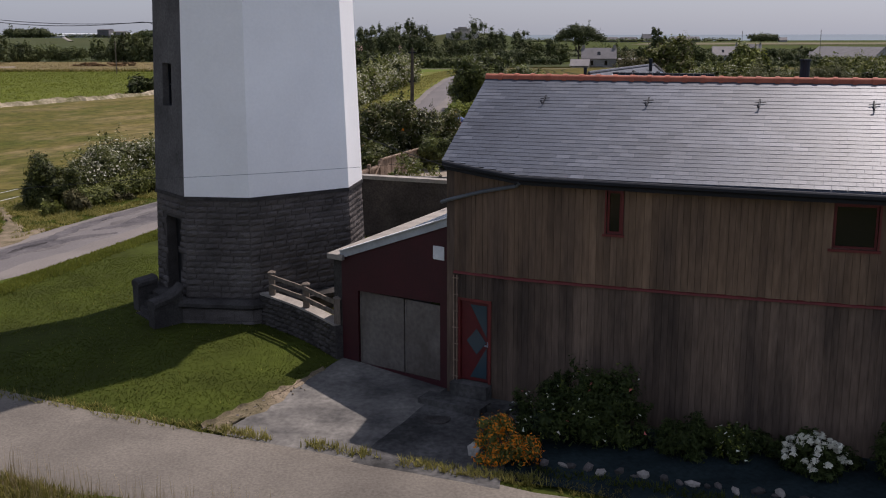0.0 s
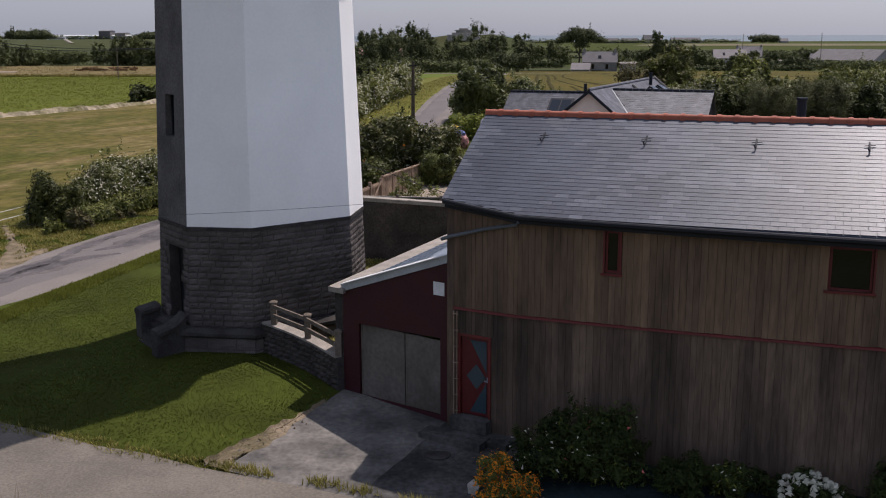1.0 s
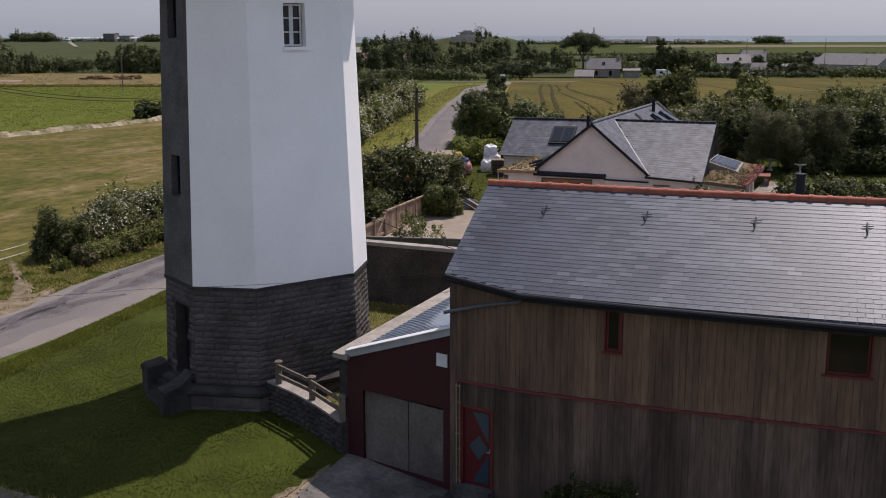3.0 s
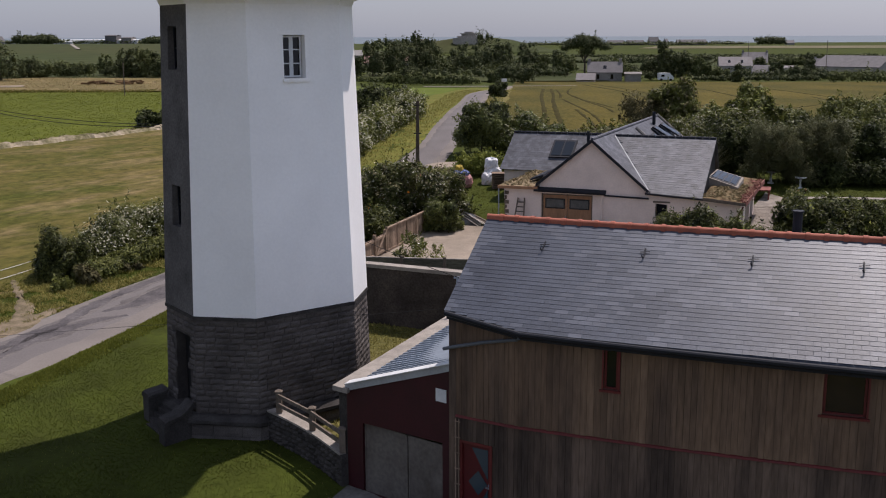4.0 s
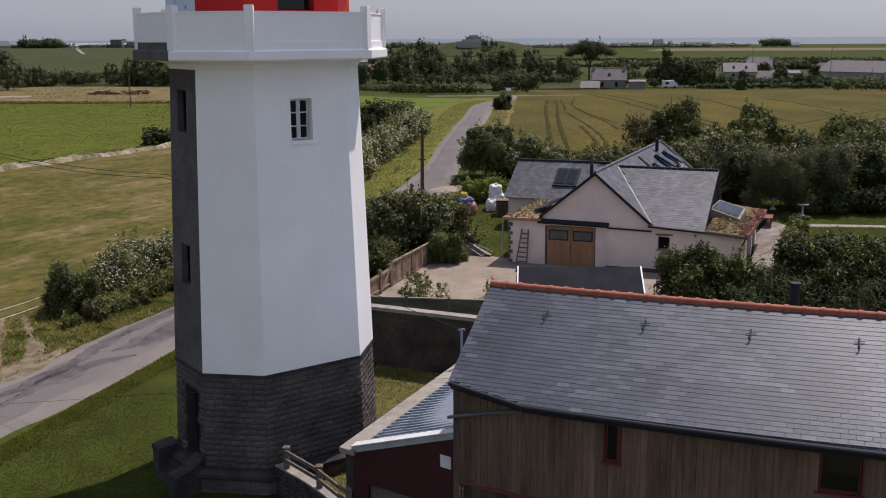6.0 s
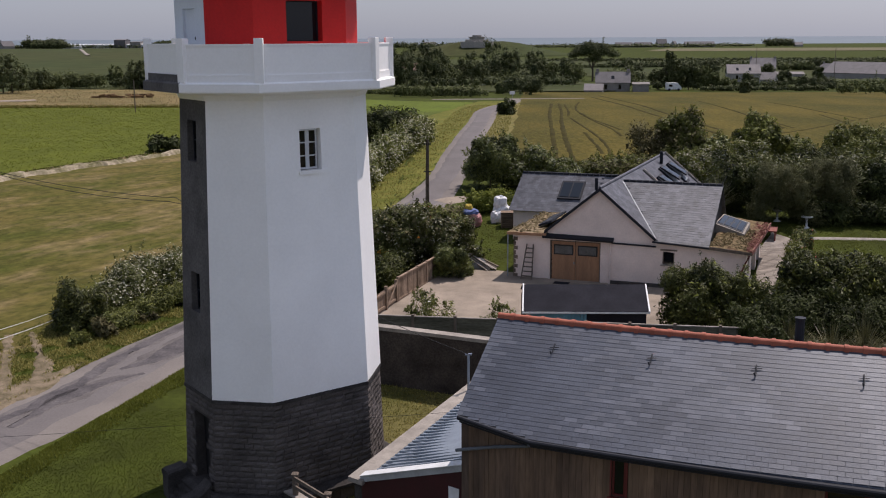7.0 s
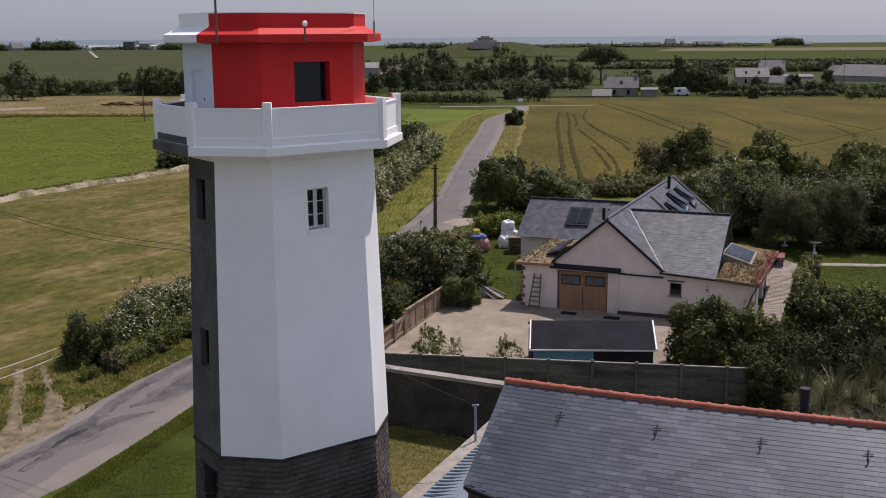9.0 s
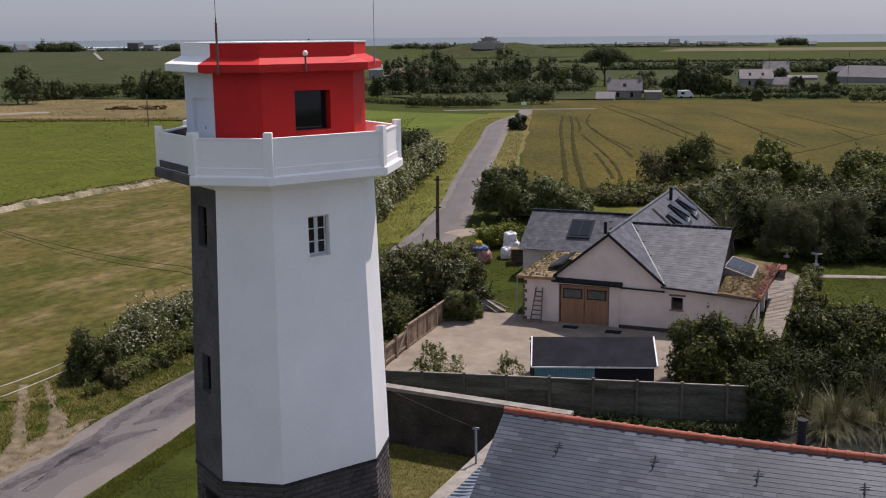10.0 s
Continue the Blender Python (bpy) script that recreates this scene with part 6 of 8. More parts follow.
# ---- plants ----
def leaf_cloud(blobs, n, size, seed, flat=0.0, core=0.55, aspect=0.6, shell=0.6, shoots=0.0):
    """Leaves as small pointed plates round lumpy masses (x, y, z, rx, ry, rz), with a darker solid heart."""
    rng = np.random.default_rng(seed)
    bl = np.array(blobs, dtype=float)
    w = bl[:, 3] * bl[:, 4] + bl[:, 4] * bl[:, 5]
    pick = rng.choice(len(bl), n, p=w / w.sum())
    d = rng.normal(size=(n, 3))
    d /= np.linalg.norm(d, axis=1)[:, None]
    low = d[:, 2] < -0.7
    d[low, 2] *= -1
    lump = 0.5 * np.sin(d[:, 0] * 5.1 + pick * 1.7) * np.sin(d[:, 1] * 4.3 + pick) + 0.5 * np.sin(d[:, 2] * 6.2 + pick * 2.3)
    r = 1.04 + 0.18 * lump - shell * rng.random(n) ** 1.4 + 0.5 * rng.random(n) ** 6
    c = bl[pick, :3] + d * bl[pick, 3:] * r[:, None]
    if shoots > 0:
        m = max(3, int(n * shoots / 26))
        sp_ = rng.choice(len(bl), m, p=w / w.sum())
        sd_ = rng.normal(size=(m, 3)) + np.array([0, 0, 0.9])
        sd_ /= np.linalg.norm(sd_, axis=1)[:, None]
        sl_ = 0.15 + 0.45 * rng.random(m) ** 2
        k = int(n * shoots)
        own = rng.integers(0, m, k)
        root = bl[sp_[own], :3] + sd_[own] * bl[sp_[own], 3:] * 0.9
        along = (sd_[own] + np.array([0, 0, 0.5])) * (sl_[own] * rng.random(k) * bl[sp_[own], 3:].mean(axis=1) * 1.6)[:, None]
        c[:k] = root + along + rng.normal(size=(k, 3)) * size * 0.45
    nrm = d + rng.normal(size=(n, 3)) * 0.55 + np.array([0, 0, 0.35 + flat])
    nrm /= np.linalg.norm(nrm, axis=1)[:, None]
    t = np.cross(nrm, rng.normal(size=(n, 3)))
    t /= np.linalg.norm(t, axis=1)[:, None]
    b = np.cross(nrm, t)
    s = size * (0.6 + 0.8 * rng.random(n))[:, None]
    v = np.stack([c - t * s * 0.8 - b * s * aspect * 0.52, c - t * s * 0.8 + b * s * aspect * 0.52, c + t * s + nrm * s * 0.2], axis=1).reshape(-1, 3)
    f = np.arange(3 * n).reshape(-1, 3)
    if core > 0:
        vs, fs = [v], [f]
        o = len(v)
        nu, nv = 9, 5
        for k, q in enumerate(bl):
            a, h = np.meshgrid(np.linspace(0, 2 * np.pi, nu, endpoint=False), np.linspace(-np.pi / 2, np.pi / 2, nv), indexing="ij")
            dd = np.stack([np.cos(a) * np.cos(h), np.sin(a) * np.cos(h), np.sin(h)], -1).reshape(-1, 3)
            vs.append(q[:3] + dd * q[3:] * core * (0.9 + 0.15 * rng.random((len(dd), 1))))
            i, j = np.meshgrid(np.arange(nu), np.arange(nv - 1), indexing="ij")
            i, j = i.ravel(), j.ravel()
            fs.append(o + np.stack([i * nv + j, ((i + 1) % nu) * nv + j, ((i + 1) % nu) * nv + j + 1], -1))
            fs.append(o + np.stack([i * nv + j, ((i + 1) % nu) * nv + j + 1, i * nv + j + 1], -1))
            o += nu * nv
        v, f = np.concatenate(vs), np.concatenate(fs)
    return v, f


def limbs(x, y, z, h, r, seed, n=5, spread=0.5):
    g = Geo()
    rng = random.Random(seed)
    g.tube([(x, y, z - 0.2), (x + rng.uniform(-.1, .1) * h * .2, y, z + h * 0.3), (x + rng.uniform(-.1, .1) * h * .3, y, z + h * 0.65)], r, 8, r * 0.5)
    for k in range(n):
        a = k * 2.4 + rng.random()
        zz = z + h * rng.uniform(0.25, 0.5)
        e = (x + math.cos(a) * h * spread * 0.6, y + math.sin(a) * h * spread * 0.6, z + h * rng.uniform(0.6, 0.9))
        g.tube([(x, y, zz), ((x + e[0]) / 2, (y + e[1]) / 2, (zz + e[2]) / 2 + h * 0.04), e], r * 0.45, 6, r * 0.12)
    return g


def plant(name, label, category, blobs, n, size, mat, seed, stem_r=0.08, group="", flowers=None, core=0.52, flat=0.0, aspect=0.6, shell=0.6, shoots=None):
    """A shrub or tree: stem with limbs, a crown of leaves and, where given, blossoms (material, count)."""
    x = sum(b[0] for b in blobs) / len(blobs)
    y = sum(b[1] for b in blobs) / len(blobs)
    z = ground_z(x, y)
    top = max(b[2] + b[5] for b in blobs)
    shoots = (0.1 if size < 0.25 else 0.02) if shoots is None else shoots
    t = thing(name, label, category, (x, y, z), group)
    under(make("trunk" if category == "tree" else "stems", limbs(x, y, z, (top - z) * 0.9, stem_r, seed), "bark"), t)
    v, f = leaf_cloud(blobs, n, size, seed, flat, core, aspect, shell, shoots)
    under(raw("crown", v, f, [mat]), t)
    if flowers:
        for k, (fm, fn, fs) in enumerate(flowers):
            v, f = leaf_cloud([(b[0], b[1], b[2], b[3] * 1.03, b[4] * 1.03, b[5] * 1.03) for b in blobs], fn, fs, seed + 50 + k, 0.4, 0, 0.9, 0.08)
            ob = under(raw("blossom", v, f, [fm]), t)
            ob["kind"] = "stuff"
    return t


def mound(x, y, r, h, seed=0, k=4):
    """Uneven masses for a shrub of radius r and height h standing at x, y."""
    rng = random.Random(seed * 7 + 3)
    z = ground_z(x, y)
    out = [(x, y, z + h * 0.40, r * 0.60, r * 0.60, h * 0.40)]
    for i in range(k * 4):
        a = i * 2.4 + rng.random() * 1.2
        lev = rng.uniform(0.12, 0.88)
        rad = r * math.sqrt(max(0.05, 1 - (lev - 0.3) ** 2 * 1.7)) * rng.uniform(0.4, 0.92)
        q = r * rng.uniform(0.14, 0.36)
        out.append((x + math.cos(a) * rad, y + math.sin(a) * rad, z + h * lev, q, q * rng.uniform(0.8, 1.2), q * rng.uniform(0.8, 1.5)))
    for i in range(k):
        a = rng.random() * 6.28
        rad = r * rng.uniform(0.0, 0.7)
        q = r * rng.uniform(0.10, 0.2)
        out.append((x + math.cos(a) * rad, y + math.sin(a) * rad, z + h * rng.uniform(0.76, 0.93), q, q, h * rng.uniform(0.07, 0.13)))
    return out


def row_blobs(x0, y0, x1, y1, r, h, n, seed=0):
    rng = random.Random(seed)
    out = []
    for i in range(n * 3):
        f = (i // 3 + 0.5) / n
        if i % 3:
            x, y = x0 + (x1 - x0) * f + rng.uniform(-.9, .9) * r, y0 + (y1 - y0) * f + rng.uniform(-.9, .9) * r
            q = r * rng.uniform(0.35, 0.6)
            out.append((x, y, ground_z(x, y) + h * rng.uniform(0.3, 0.72), q, q, min(q, h * 0.3) * rng.uniform(0.8, 1.2)))
            continue
        x, y = x0 + (x1 - x0) * f + rng.uniform(-.3, .3) * r, y0 + (y1 - y0) * f + rng.uniform(-.3, .3) * r
        hh = h * rng.uniform(0.85, 1.12)
        out.append((x, y, ground_z(x, y) + hh * 0.48, r * rng.uniform(0.85, 1.15), r * rng.uniform(0.85, 1.15), hh * 0.52))
    return out


# hedge along the road by the field
plant("hedge_bush", "dense dark green rounded hedge bush", "bush", mound(-20.3, 53.0, 1.7, 2.2, 1, 7), 20800, 0.101, "leaf_laurel", 1, shoots=0.05)
plant("flowering_hedge", "long green hedge full of small white flowers", "hedge", row_blobs(-19.9, 54.2, -15.2, 66.5, 1.25, 2.4, 11, 2), 54400, 0.101, "leaf_laurel", 2, flowers=[("cream_petal", 5200, 0.075)], shoots=0.04)
plant("bank_scrub", "low brown-green scrub on the road bank", "bush", row_blobs(-18.6, 52.6, -14.6, 63.5, 0.9, 1.0, 12, 41), 19200, 0.108, "leaf_mid", 41)
plant("flowering_hedge", "long roadside hedge full of small white flowers", "hedge", row_blobs(-10.2, 84, -5.2, 122, 1.35, 2.7, 18, 3), 34000, 0.2, "leaf_mid", 3, flowers=[("cream_petal", 11000, 0.10)])
plant("hedge_bush", "dark green bush behind the roadside hedge", "bush", row_blobs(-14, 128, -7, 132, 1.9, 3.2, 5, 4), 6000, 0.3, "leaf_dark", 4)
# thicket between road and yard
plant("garden_bush", "large tangled garden bush with a few orange blossoms", "bush", mound(-3.6, 64.6, 2.6, 3.5, 5, 6) + mound(-1.2, 64.4, 1.9, 3.0, 6) + mound(-5.6, 66.5, 2.2, 3.0, 15), 54400, 0.122, "leaf_laurel", 5, flowers=[("orange", 14, 0.16), ("cream_petal", 3800, 0.075), ("leaf_brown", 3500, 0.14)])
plant("garden_bush", "dark tangled shrubs behind the board fence", "bush", row_blobs(-6.6, 57.0, -4.1, 62.5, 1.0, 1.5, 7, 186), 15000, 0.12, "leaf_laurel", 186)
plant("bank_scrub", "brown-green scrub beside the builder's bags", "bush", row_blobs(-3.2, 72.6, -0.9, 74.8, 0.95, 1.2, 6, 187), 9000, 0.14, "leaf_mid", 187, flowers=[("leaf_brown", 2500, 0.14)])
plant("garden_bush", "low green shrub at the yard edge", "bush", mound(-0.9, 62.0, 1.35, 1.7, 7), 14400, 0.094, "leaf_hedge", 6)
plant("garden_bush", "rambling green shrub beside the road", "bush", mound(-3.6, 70.0, 2.0, 2.3, 8) + mound(-0.8, 68.8, 1.6, 1.8, 9), 14000, 0.17, "leaf_mid", 7, flowers=[("pink_petal", 60, 0.14), ("leaf_brown", 900, 0.15)])
plant("yard_shrub", "open leafy shrub behind the panel fence", "bush", mound(-1.7, 48.9, 1.35, 2.75, 10, 5), 3571, 0.085, "leaf_mid", 8, core=0.0, shell=1.0, shoots=0.45, flowers=[("white_petal", 120, 0.06)])
plant("yard_shrub", "open leafy shrub behind the panel fence", "bush", mound(1.75, 48.4, 0.85, 2.35, 11, 4), 1785, 0.085, "leaf_mid", 9, core=0.0, shell=1.0, shoots=0.45)
# by the road
plant("road_bush", "large dark green bush at the road bend", "bush", mound(1.9, 88.2, 2.6, 4.3, 12, 6), 27550, 0.163, "leaf_hedge", 10)
plant("road_bush", "spreading bush with pale blossom beside the road", "bush", mound(5.0, 88.5, 2.4, 3.2, 13, 5) + mound(8.0, 88.0, 1.8, 2.6, 14), 24650, 0.163, "leaf_hedge", 11, flowers=[("cream_petal", 2600, 0.07)])
plant("clipped_hedge", "low clipped green hedge by the drive", "hedge", row_blobs(0.2, 78.5, 3.6, 78.9, 0.85, 1.45, 5, 12), 7000, 0.14, "leaf_bright", 12)
plant("road_bush", "small round bush on the road verge", "bush", mound(5.9, 172.3, 1.7, 2.1, 16), 1800, 0.35, "leaf_dark", 13)
# behind the cottage
plant("elder_tree", "brownish half-bare elder tree", "tree", mound(17.6, 101, 2.7, 3.4, 17, 7), 6090, 0.148, "leaf_brown", 14, 0.16, core=0.2, shell=0.9)
plant("elder_tree", "dark green elder tree with brown tips", "tree", mound(20.2, 101, 2.6, 4.7, 117, 6), 15950, 0.178, "leaf_mid", 42, 0.16, flowers=[("leaf_brown", 1200, 0.22)])
plant("elder_tree", "bright green leafy tree behind the cottage", "tree", mound(28.3, 103, 2.2, 4.2, 18, 6), 17400, 0.185, "leaf_mid", 15, 0.16, flowers=[("leaf_bright", 1500, 0.22)])
plant("elder_tree", "green tree behind the cottage", "tree", mound(31.4, 102, 2.1, 1.9, 19, 5), 13050, 0.185, "leaf_mid", 16, 0.16)
plant("elder_tree", "dark green tree behind the cottage", "tree", mound(23.3, 99, 2.2, 2.3, 43, 5), 11600, 0.185, "leaf_hedge", 43, 0.16)
plant("flowering_bush", "bush covered in creamy white blossom", "bush", mound(20.5, 91, 2.6, 2.9, 20, 5), 20300, 0.141, "leaf_mid", 17, flowers=[("cream_petal", 5200, 0.07)])
plant("flowering_bush", "bush covered in creamy white blossom", "bush", mound(25.0, 93, 2.6, 2.2, 21, 5), 20300, 0.141, "leaf_mid", 18, flowers=[("cream_petal", 4000, 0.07)])
plant("garden_bush", "dark green bush in the back garden", "bush", mound(28.8, 90, 2.6, 2.1, 22, 6) + mound(33, 92, 2.4, 2.4, 23, 6), 31900, 0.163, "leaf_laurel", 19, flowers=[("cream_petal", 1000, 0.07)])
plant("oak_tree", "broad green tree at the field edge", "tree", mound(38.0, 106, 2.8, 2.2, 24, 7), 23200, 0.200, "leaf_mid", 20, 0.25)
plant("oak_tree", "broad green tree at the field edge", "tree", mound(43.5, 104, 3.2, 2.5, 25, 7), 23200, 0.200, "leaf_mid", 21, 0.25)
plant("tamarisk", "feathery grey-green tamarisk shrub", "bush", mound(22.9, 75.2, 2.7, 4.4, 26, 7) + mound(26.2, 76.2, 2.6, 4.5, 27, 6), 62000, 0.13, "leaf_olive", 22, 0.15, aspect=0.22)
plant("garden_bush", "dark shrubs beside the tamarisk", "bush", mound(19.6, 80, 2.0, 2.6, 28) + mound(29.8, 77.5, 2.2, 3.6, 29) + mound(33.2, 79, 2.6, 3.9, 30), 22000, 0.19, "leaf_dark", 23)
plant("garden_bush", "dark shrubs behind the tamarisk", "bush", row_blobs(20.5, 84, 36, 84, 1.9, 3.2, 9, 44), 16000, 0.2, "leaf_laurel", 44, flowers=[("cream_petal", 1000, 0.07)])
plant("garden_bush", "bright green shrubs at the garden edge", "bush", mound(36.5, 95, 2.6, 3.1, 31, 6) + mound(32.0, 86.5, 2.2, 3.2, 32), 24650, 0.163, "leaf_mid", 24)
plant("garden_bush", "deep dark shrubs along the lawn edge", "bush", row_blobs(24.9, 74.6, 37, 74.4, 0.9, 1.5, 12, 184) + mound(21.0, 78.5, 1.7, 3.4, 185, 5), 26000, 0.15, "leaf_dark", 184)
plant("bank_scrub", "brown-green scrub between the garden and the wheat", "bush", row_blobs(11.0, 93.5, 19.0, 96.5, 1.3, 1.3, 9, 188) + row_blobs(10.5, 97.0, 17.0, 99.5, 1.0, 0.9, 7, 189), 14000, 0.19, "leaf_mid", 188, flowers=[("leaf_brown", 4000, 0.17)])
# right of the yard
plant("garden_bush", "low dark weeds at the foot of the fence", "bush", row_blobs(1.0, 46.0, 13.5, 44.5, 0.45, 0.55, 18, 182), 9000, 0.08, "leaf_dark", 182)
plant("garden_bush", "dark bush at the end of the panel fence", "bush", mound(13.1, 45.0, 1.15, 2.5, 183, 5), 9000, 0.10, "leaf_dark", 183)
plant("laurel_bush", "large dark glossy shrub behind the panel fence", "bush", mound(11.4, 51.2, 1.9, 3.0, 33, 7) + mound(13.6, 51.8, 1.7, 2.7, 34, 6), 41600, 0.101, "leaf_laurel", 25, flowers=[("leaf_bright", 700, 0.12)])
plant("laurel_bush", "large dark glossy shrub with pale new leaves", "bush", mound(17.2, 50.8, 2.1, 3.9, 35, 7) + mound(20.4, 51.3, 2.4, 3.7, 36, 7), 54400, 0.108, "leaf_laurel", 26, flowers=[("leaf_bright", 900, 0.12)])
plant("garden_bush", "dense dark shrubs along the garden side of the fence", "bush", row_blobs(13.5, 48.6, 23.0, 48.4, 1.3, 2.3, 9, 45), 41600, 0.108, "leaf_dark", 45)
plant("garden_bush", "yellow-green leafy garden shrub", "bush", mound(22.3, 56.0, 2.2, 2.3, 37, 6), 17600, 0.108, "leaf_bright", 27)
plant("garden_bush", "dark garden shrubs behind the barn", "bush", mound(22.5, 46.5, 2.5, 3.6, 38, 6), 20800, 0.115, "leaf_laurel", 28)
plant("flower_bed", "low border plants beside the deck", "bush", row_blobs(20.6, 65.0, 23.2, 72.0, 0.55, 0.55, 9, 39), 6000, 0.12, "leaf_mid", 29, flowers=[("pink_petal", 140, 0.05), ("cream_petal", 500, 0.06)])
plant("garden_bush", "low mixed shrubs at the lawn edge", "bush", mound(20.3, 61.8, 0.6, 0.6, 46) + mound(21.3, 64.8, 0.7, 0.7, 47) + mound(22.3, 68.2, 0.6, 0.6, 48), 5000, 0.10, "leaf_mid", 46, flowers=[("pink_petal", 80, 0.08)])


def tufts(u0, v0, u1, v1, z0, z1, n, r, seed, spread):
    """Low clumps along a line on the cottage roof."""
    q = random.Random(seed)
    out = []
    for k in range(n):
        f = (k + q.random()) / n
        p = cp(u0 + (u1 - u0) * f + q.uniform(-spread, spread), v0 + (v1 - v0) * f, z0 + (z1 - z0) * f)
        out.append((p.x, p.y, p.z, r * q.uniform(0.6, 1.4), r * q.uniform(0.6, 1.4), 0.05 * q.uniform(0.7, 1.3)))
    return out


M["red_sedum"] = leafmat("red_sedum", (0.13, 0.045, 0.035), (0.26, 0.115, 0.085), trans=0.1)
M["dry_sedum"] = leafmat("dry_sedum", (0.085, 0.06375, 0.0255), (0.255, 0.1997, 0.102), trans=0.1)
for mt, lb, bl in (("red_sedum", "red sedum along the roof edge", tufts(11.55, -0.2, 12.05, 9.2, 3.2, 3.24, 46, 0.16, 5, 0.13) + tufts(11.3, 1.5, 11.6, 9.0, 3.27, 3.3, 20, 0.13, 6, 0.2)),
                   ("dry_sedum", "dry yellow sedum on the roof", tufts(9.9, -0.1, 10.2, 6.0, 3.38, 3.5, 150, 0.09, 7, 0.5) + tufts(10.9, -0.1, 11.1, 6.0, 3.28, 3.38, 120, 0.09, 8, 0.45)),
                   ("dry_sedum", "dry sedum on the lean-to roof", tufts(-1.4, -0.1, -1.3, 7.5, 3.58, 3.48, 260, 0.08, 9, 0.95))):
    v, f = leaf_cloud(bl, 5000, 0.07, len(bl), 0.5, 0.4, 0.6, 0.6, 0.0)
    ob = under(raw("sedum", v, f, [mt]), cottage)
    ob["label"], ob["kind"] = lb, "stuff"


def blades(name, label, category, pts, per, length, width, mat, seed, droop=0.5, spread=0.6, kind="stuff", segs=3):
    """Tufts of arching blades at the points (x, y)."""
    rng = np.random.default_rng(seed)
    P = np.repeat(np.array([(x, y, ground_z(x, y)) for x, y in pts]), per, axis=0)
    n = len(P)
    a = rng.random(n) * 2 * np.pi
    ln = length * (0.5 + 0.7 * rng.random(n))
    lean = spread * rng.random(n)
    base = P + np.stack([np.cos(a), np.sin(a), np.zeros(n)], 1) * (width * 2 * rng.random((n, 1)))
    side = np.stack([-np.sin(a), np.cos(a), np.zeros(n)], 1)
    out = np.stack([np.cos(a), np.sin(a), np.zeros(n)], 1)
    if segs == 1:
        tip = base + out * (lean * ln * (1 + droop))[:, None] + np.array([0, 0, 1.0]) * (ln * (1 - droop * lean))[:, None]
        v = np.stack([base - side * width, base + side * width, tip], 1).reshape(-1, 3)
        return tagged(raw(name, v, np.arange(3 * n).reshape(-1, 3), [mat]), label, category, kind=kind)
    rows_ = []
    for k in range(segs + 1):
        f = k / segs
        c = base + out * (lean * ln * (f + droop * f * f))[:, None] + np.array([0, 0, 1.0]) * (ln * (f - droop * lean * f * f))[:, None]
        w = width * (1 - 0.85 * f)
        rows_ += [c - side * w, c + side * w]
    v = np.stack(rows_, 1).reshape(-1, 3)
    m = 2 * (segs + 1)
    base_i = np.arange(n)[:, None] * m
    f = np.concatenate([base_i + np.array([2 * k, 2 * k + 1, 2 * k + 3, 2 * k + 2]) for k in range(segs)])
    return tagged(raw(name, v, f, [mat]), label, category, kind=kind)


for k, (x, y, h) in enumerate(((15.2, 46.0, 1.9), (15.0, 46.9, 2.3), (16.4, 45.6, 2.2), (18.2, 46.4, 2.5), (20.2, 45.8, 2.2), (15.6, 44.7, 1.5), (18.0, 44.6, 1.7), (16.9, 44.9, 1.6), (21.6, 46.2, 2.3), (19.2, 45.0, 2.0))):
    blades("flax_clump", "clump of long arching striped flax leaves", "plant", [(x, y)], 520, h * 0.95, 0.021, "flax", 40 + k, 1.0, 0.85, kind="", segs=5)
blades("palm_clump", "spiky pale cordyline clump behind the cottage", "plant", [(18.4, 77.5)], 240, 2.9, 0.06, "flax", 60, 0.8, 0.6, kind="", segs=4)


def scatter(n, seed, x0, x1, y0, y1, test):
    rng = random.Random(seed)
    out = []
    while len(out) < n:
        x, y = rng.uniform(x0, x1), rng.uniform(y0, y1)
        if test(x, y):
            out.append((x, y))
    return out


def lane_far(x):
    return smooth_steps(x, (-18, -11.2, -9.7, -8, -6.4, -4.6, -2.3, 0.3, 2, 12), (28.6, 25.5, 25.08, 24.33, 23.75, 23.35, 22.6, 21.6, 21.2, 18))


def on_lawn(x, y):
    if y < lane_far(x) + 0.05 or (Vector((x, y)) - TC.xy).length < 3.2:
        return False
    if x > -5.0 + (y - 23.7) * 0.55 and x > -5.3:
        return False
    return x > -15.7 + (y - 36.1) * 0.286


blades("lawn_grass", "short green lawn grass", "grass", scatter(52000, 3, -22, -2.6, 23, 46, on_lawn), 3, 0.030, 0.012, "grass_blade", 70, 0.5, 0.9, segs=1)
blades("daisies", "scattered tiny white clover heads in the lawn", "flowers", scatter(900, 4, -15, -3, 23, 36, on_lawn), 1, 0.07, 0.013, "verge_blade", 71, 0.2, 0.4, segs=1)
blades("lane_edge_grass", "weedy grass along the lane and apron edge", "grass", [(x + random.uniform(-.2, .2), lane_far(x) + random.uniform(-.12, .2)) for x in np.linspace(-5.2, 2.2, 520) if noise.noise(Vector((x * 1.3, 7, 0))) > -0.05 + (0.2 if -4 < x < -2.2 else -0.25 if x > -0.5 else 0)], 5, 0.2, 0.013, "verge_blade", 72, 0.5, 0.6)
blades("lane_edge_grass", "dry grass along the lane edge", "grass", [(x + random.uniform(-.2, .2), lane_far(x) + random.uniform(-.1, .4)) for x in np.linspace(-14, -5, 500)], 4, 0.12, 0.014, "verge_blade", 73, 0.5, 0.7)
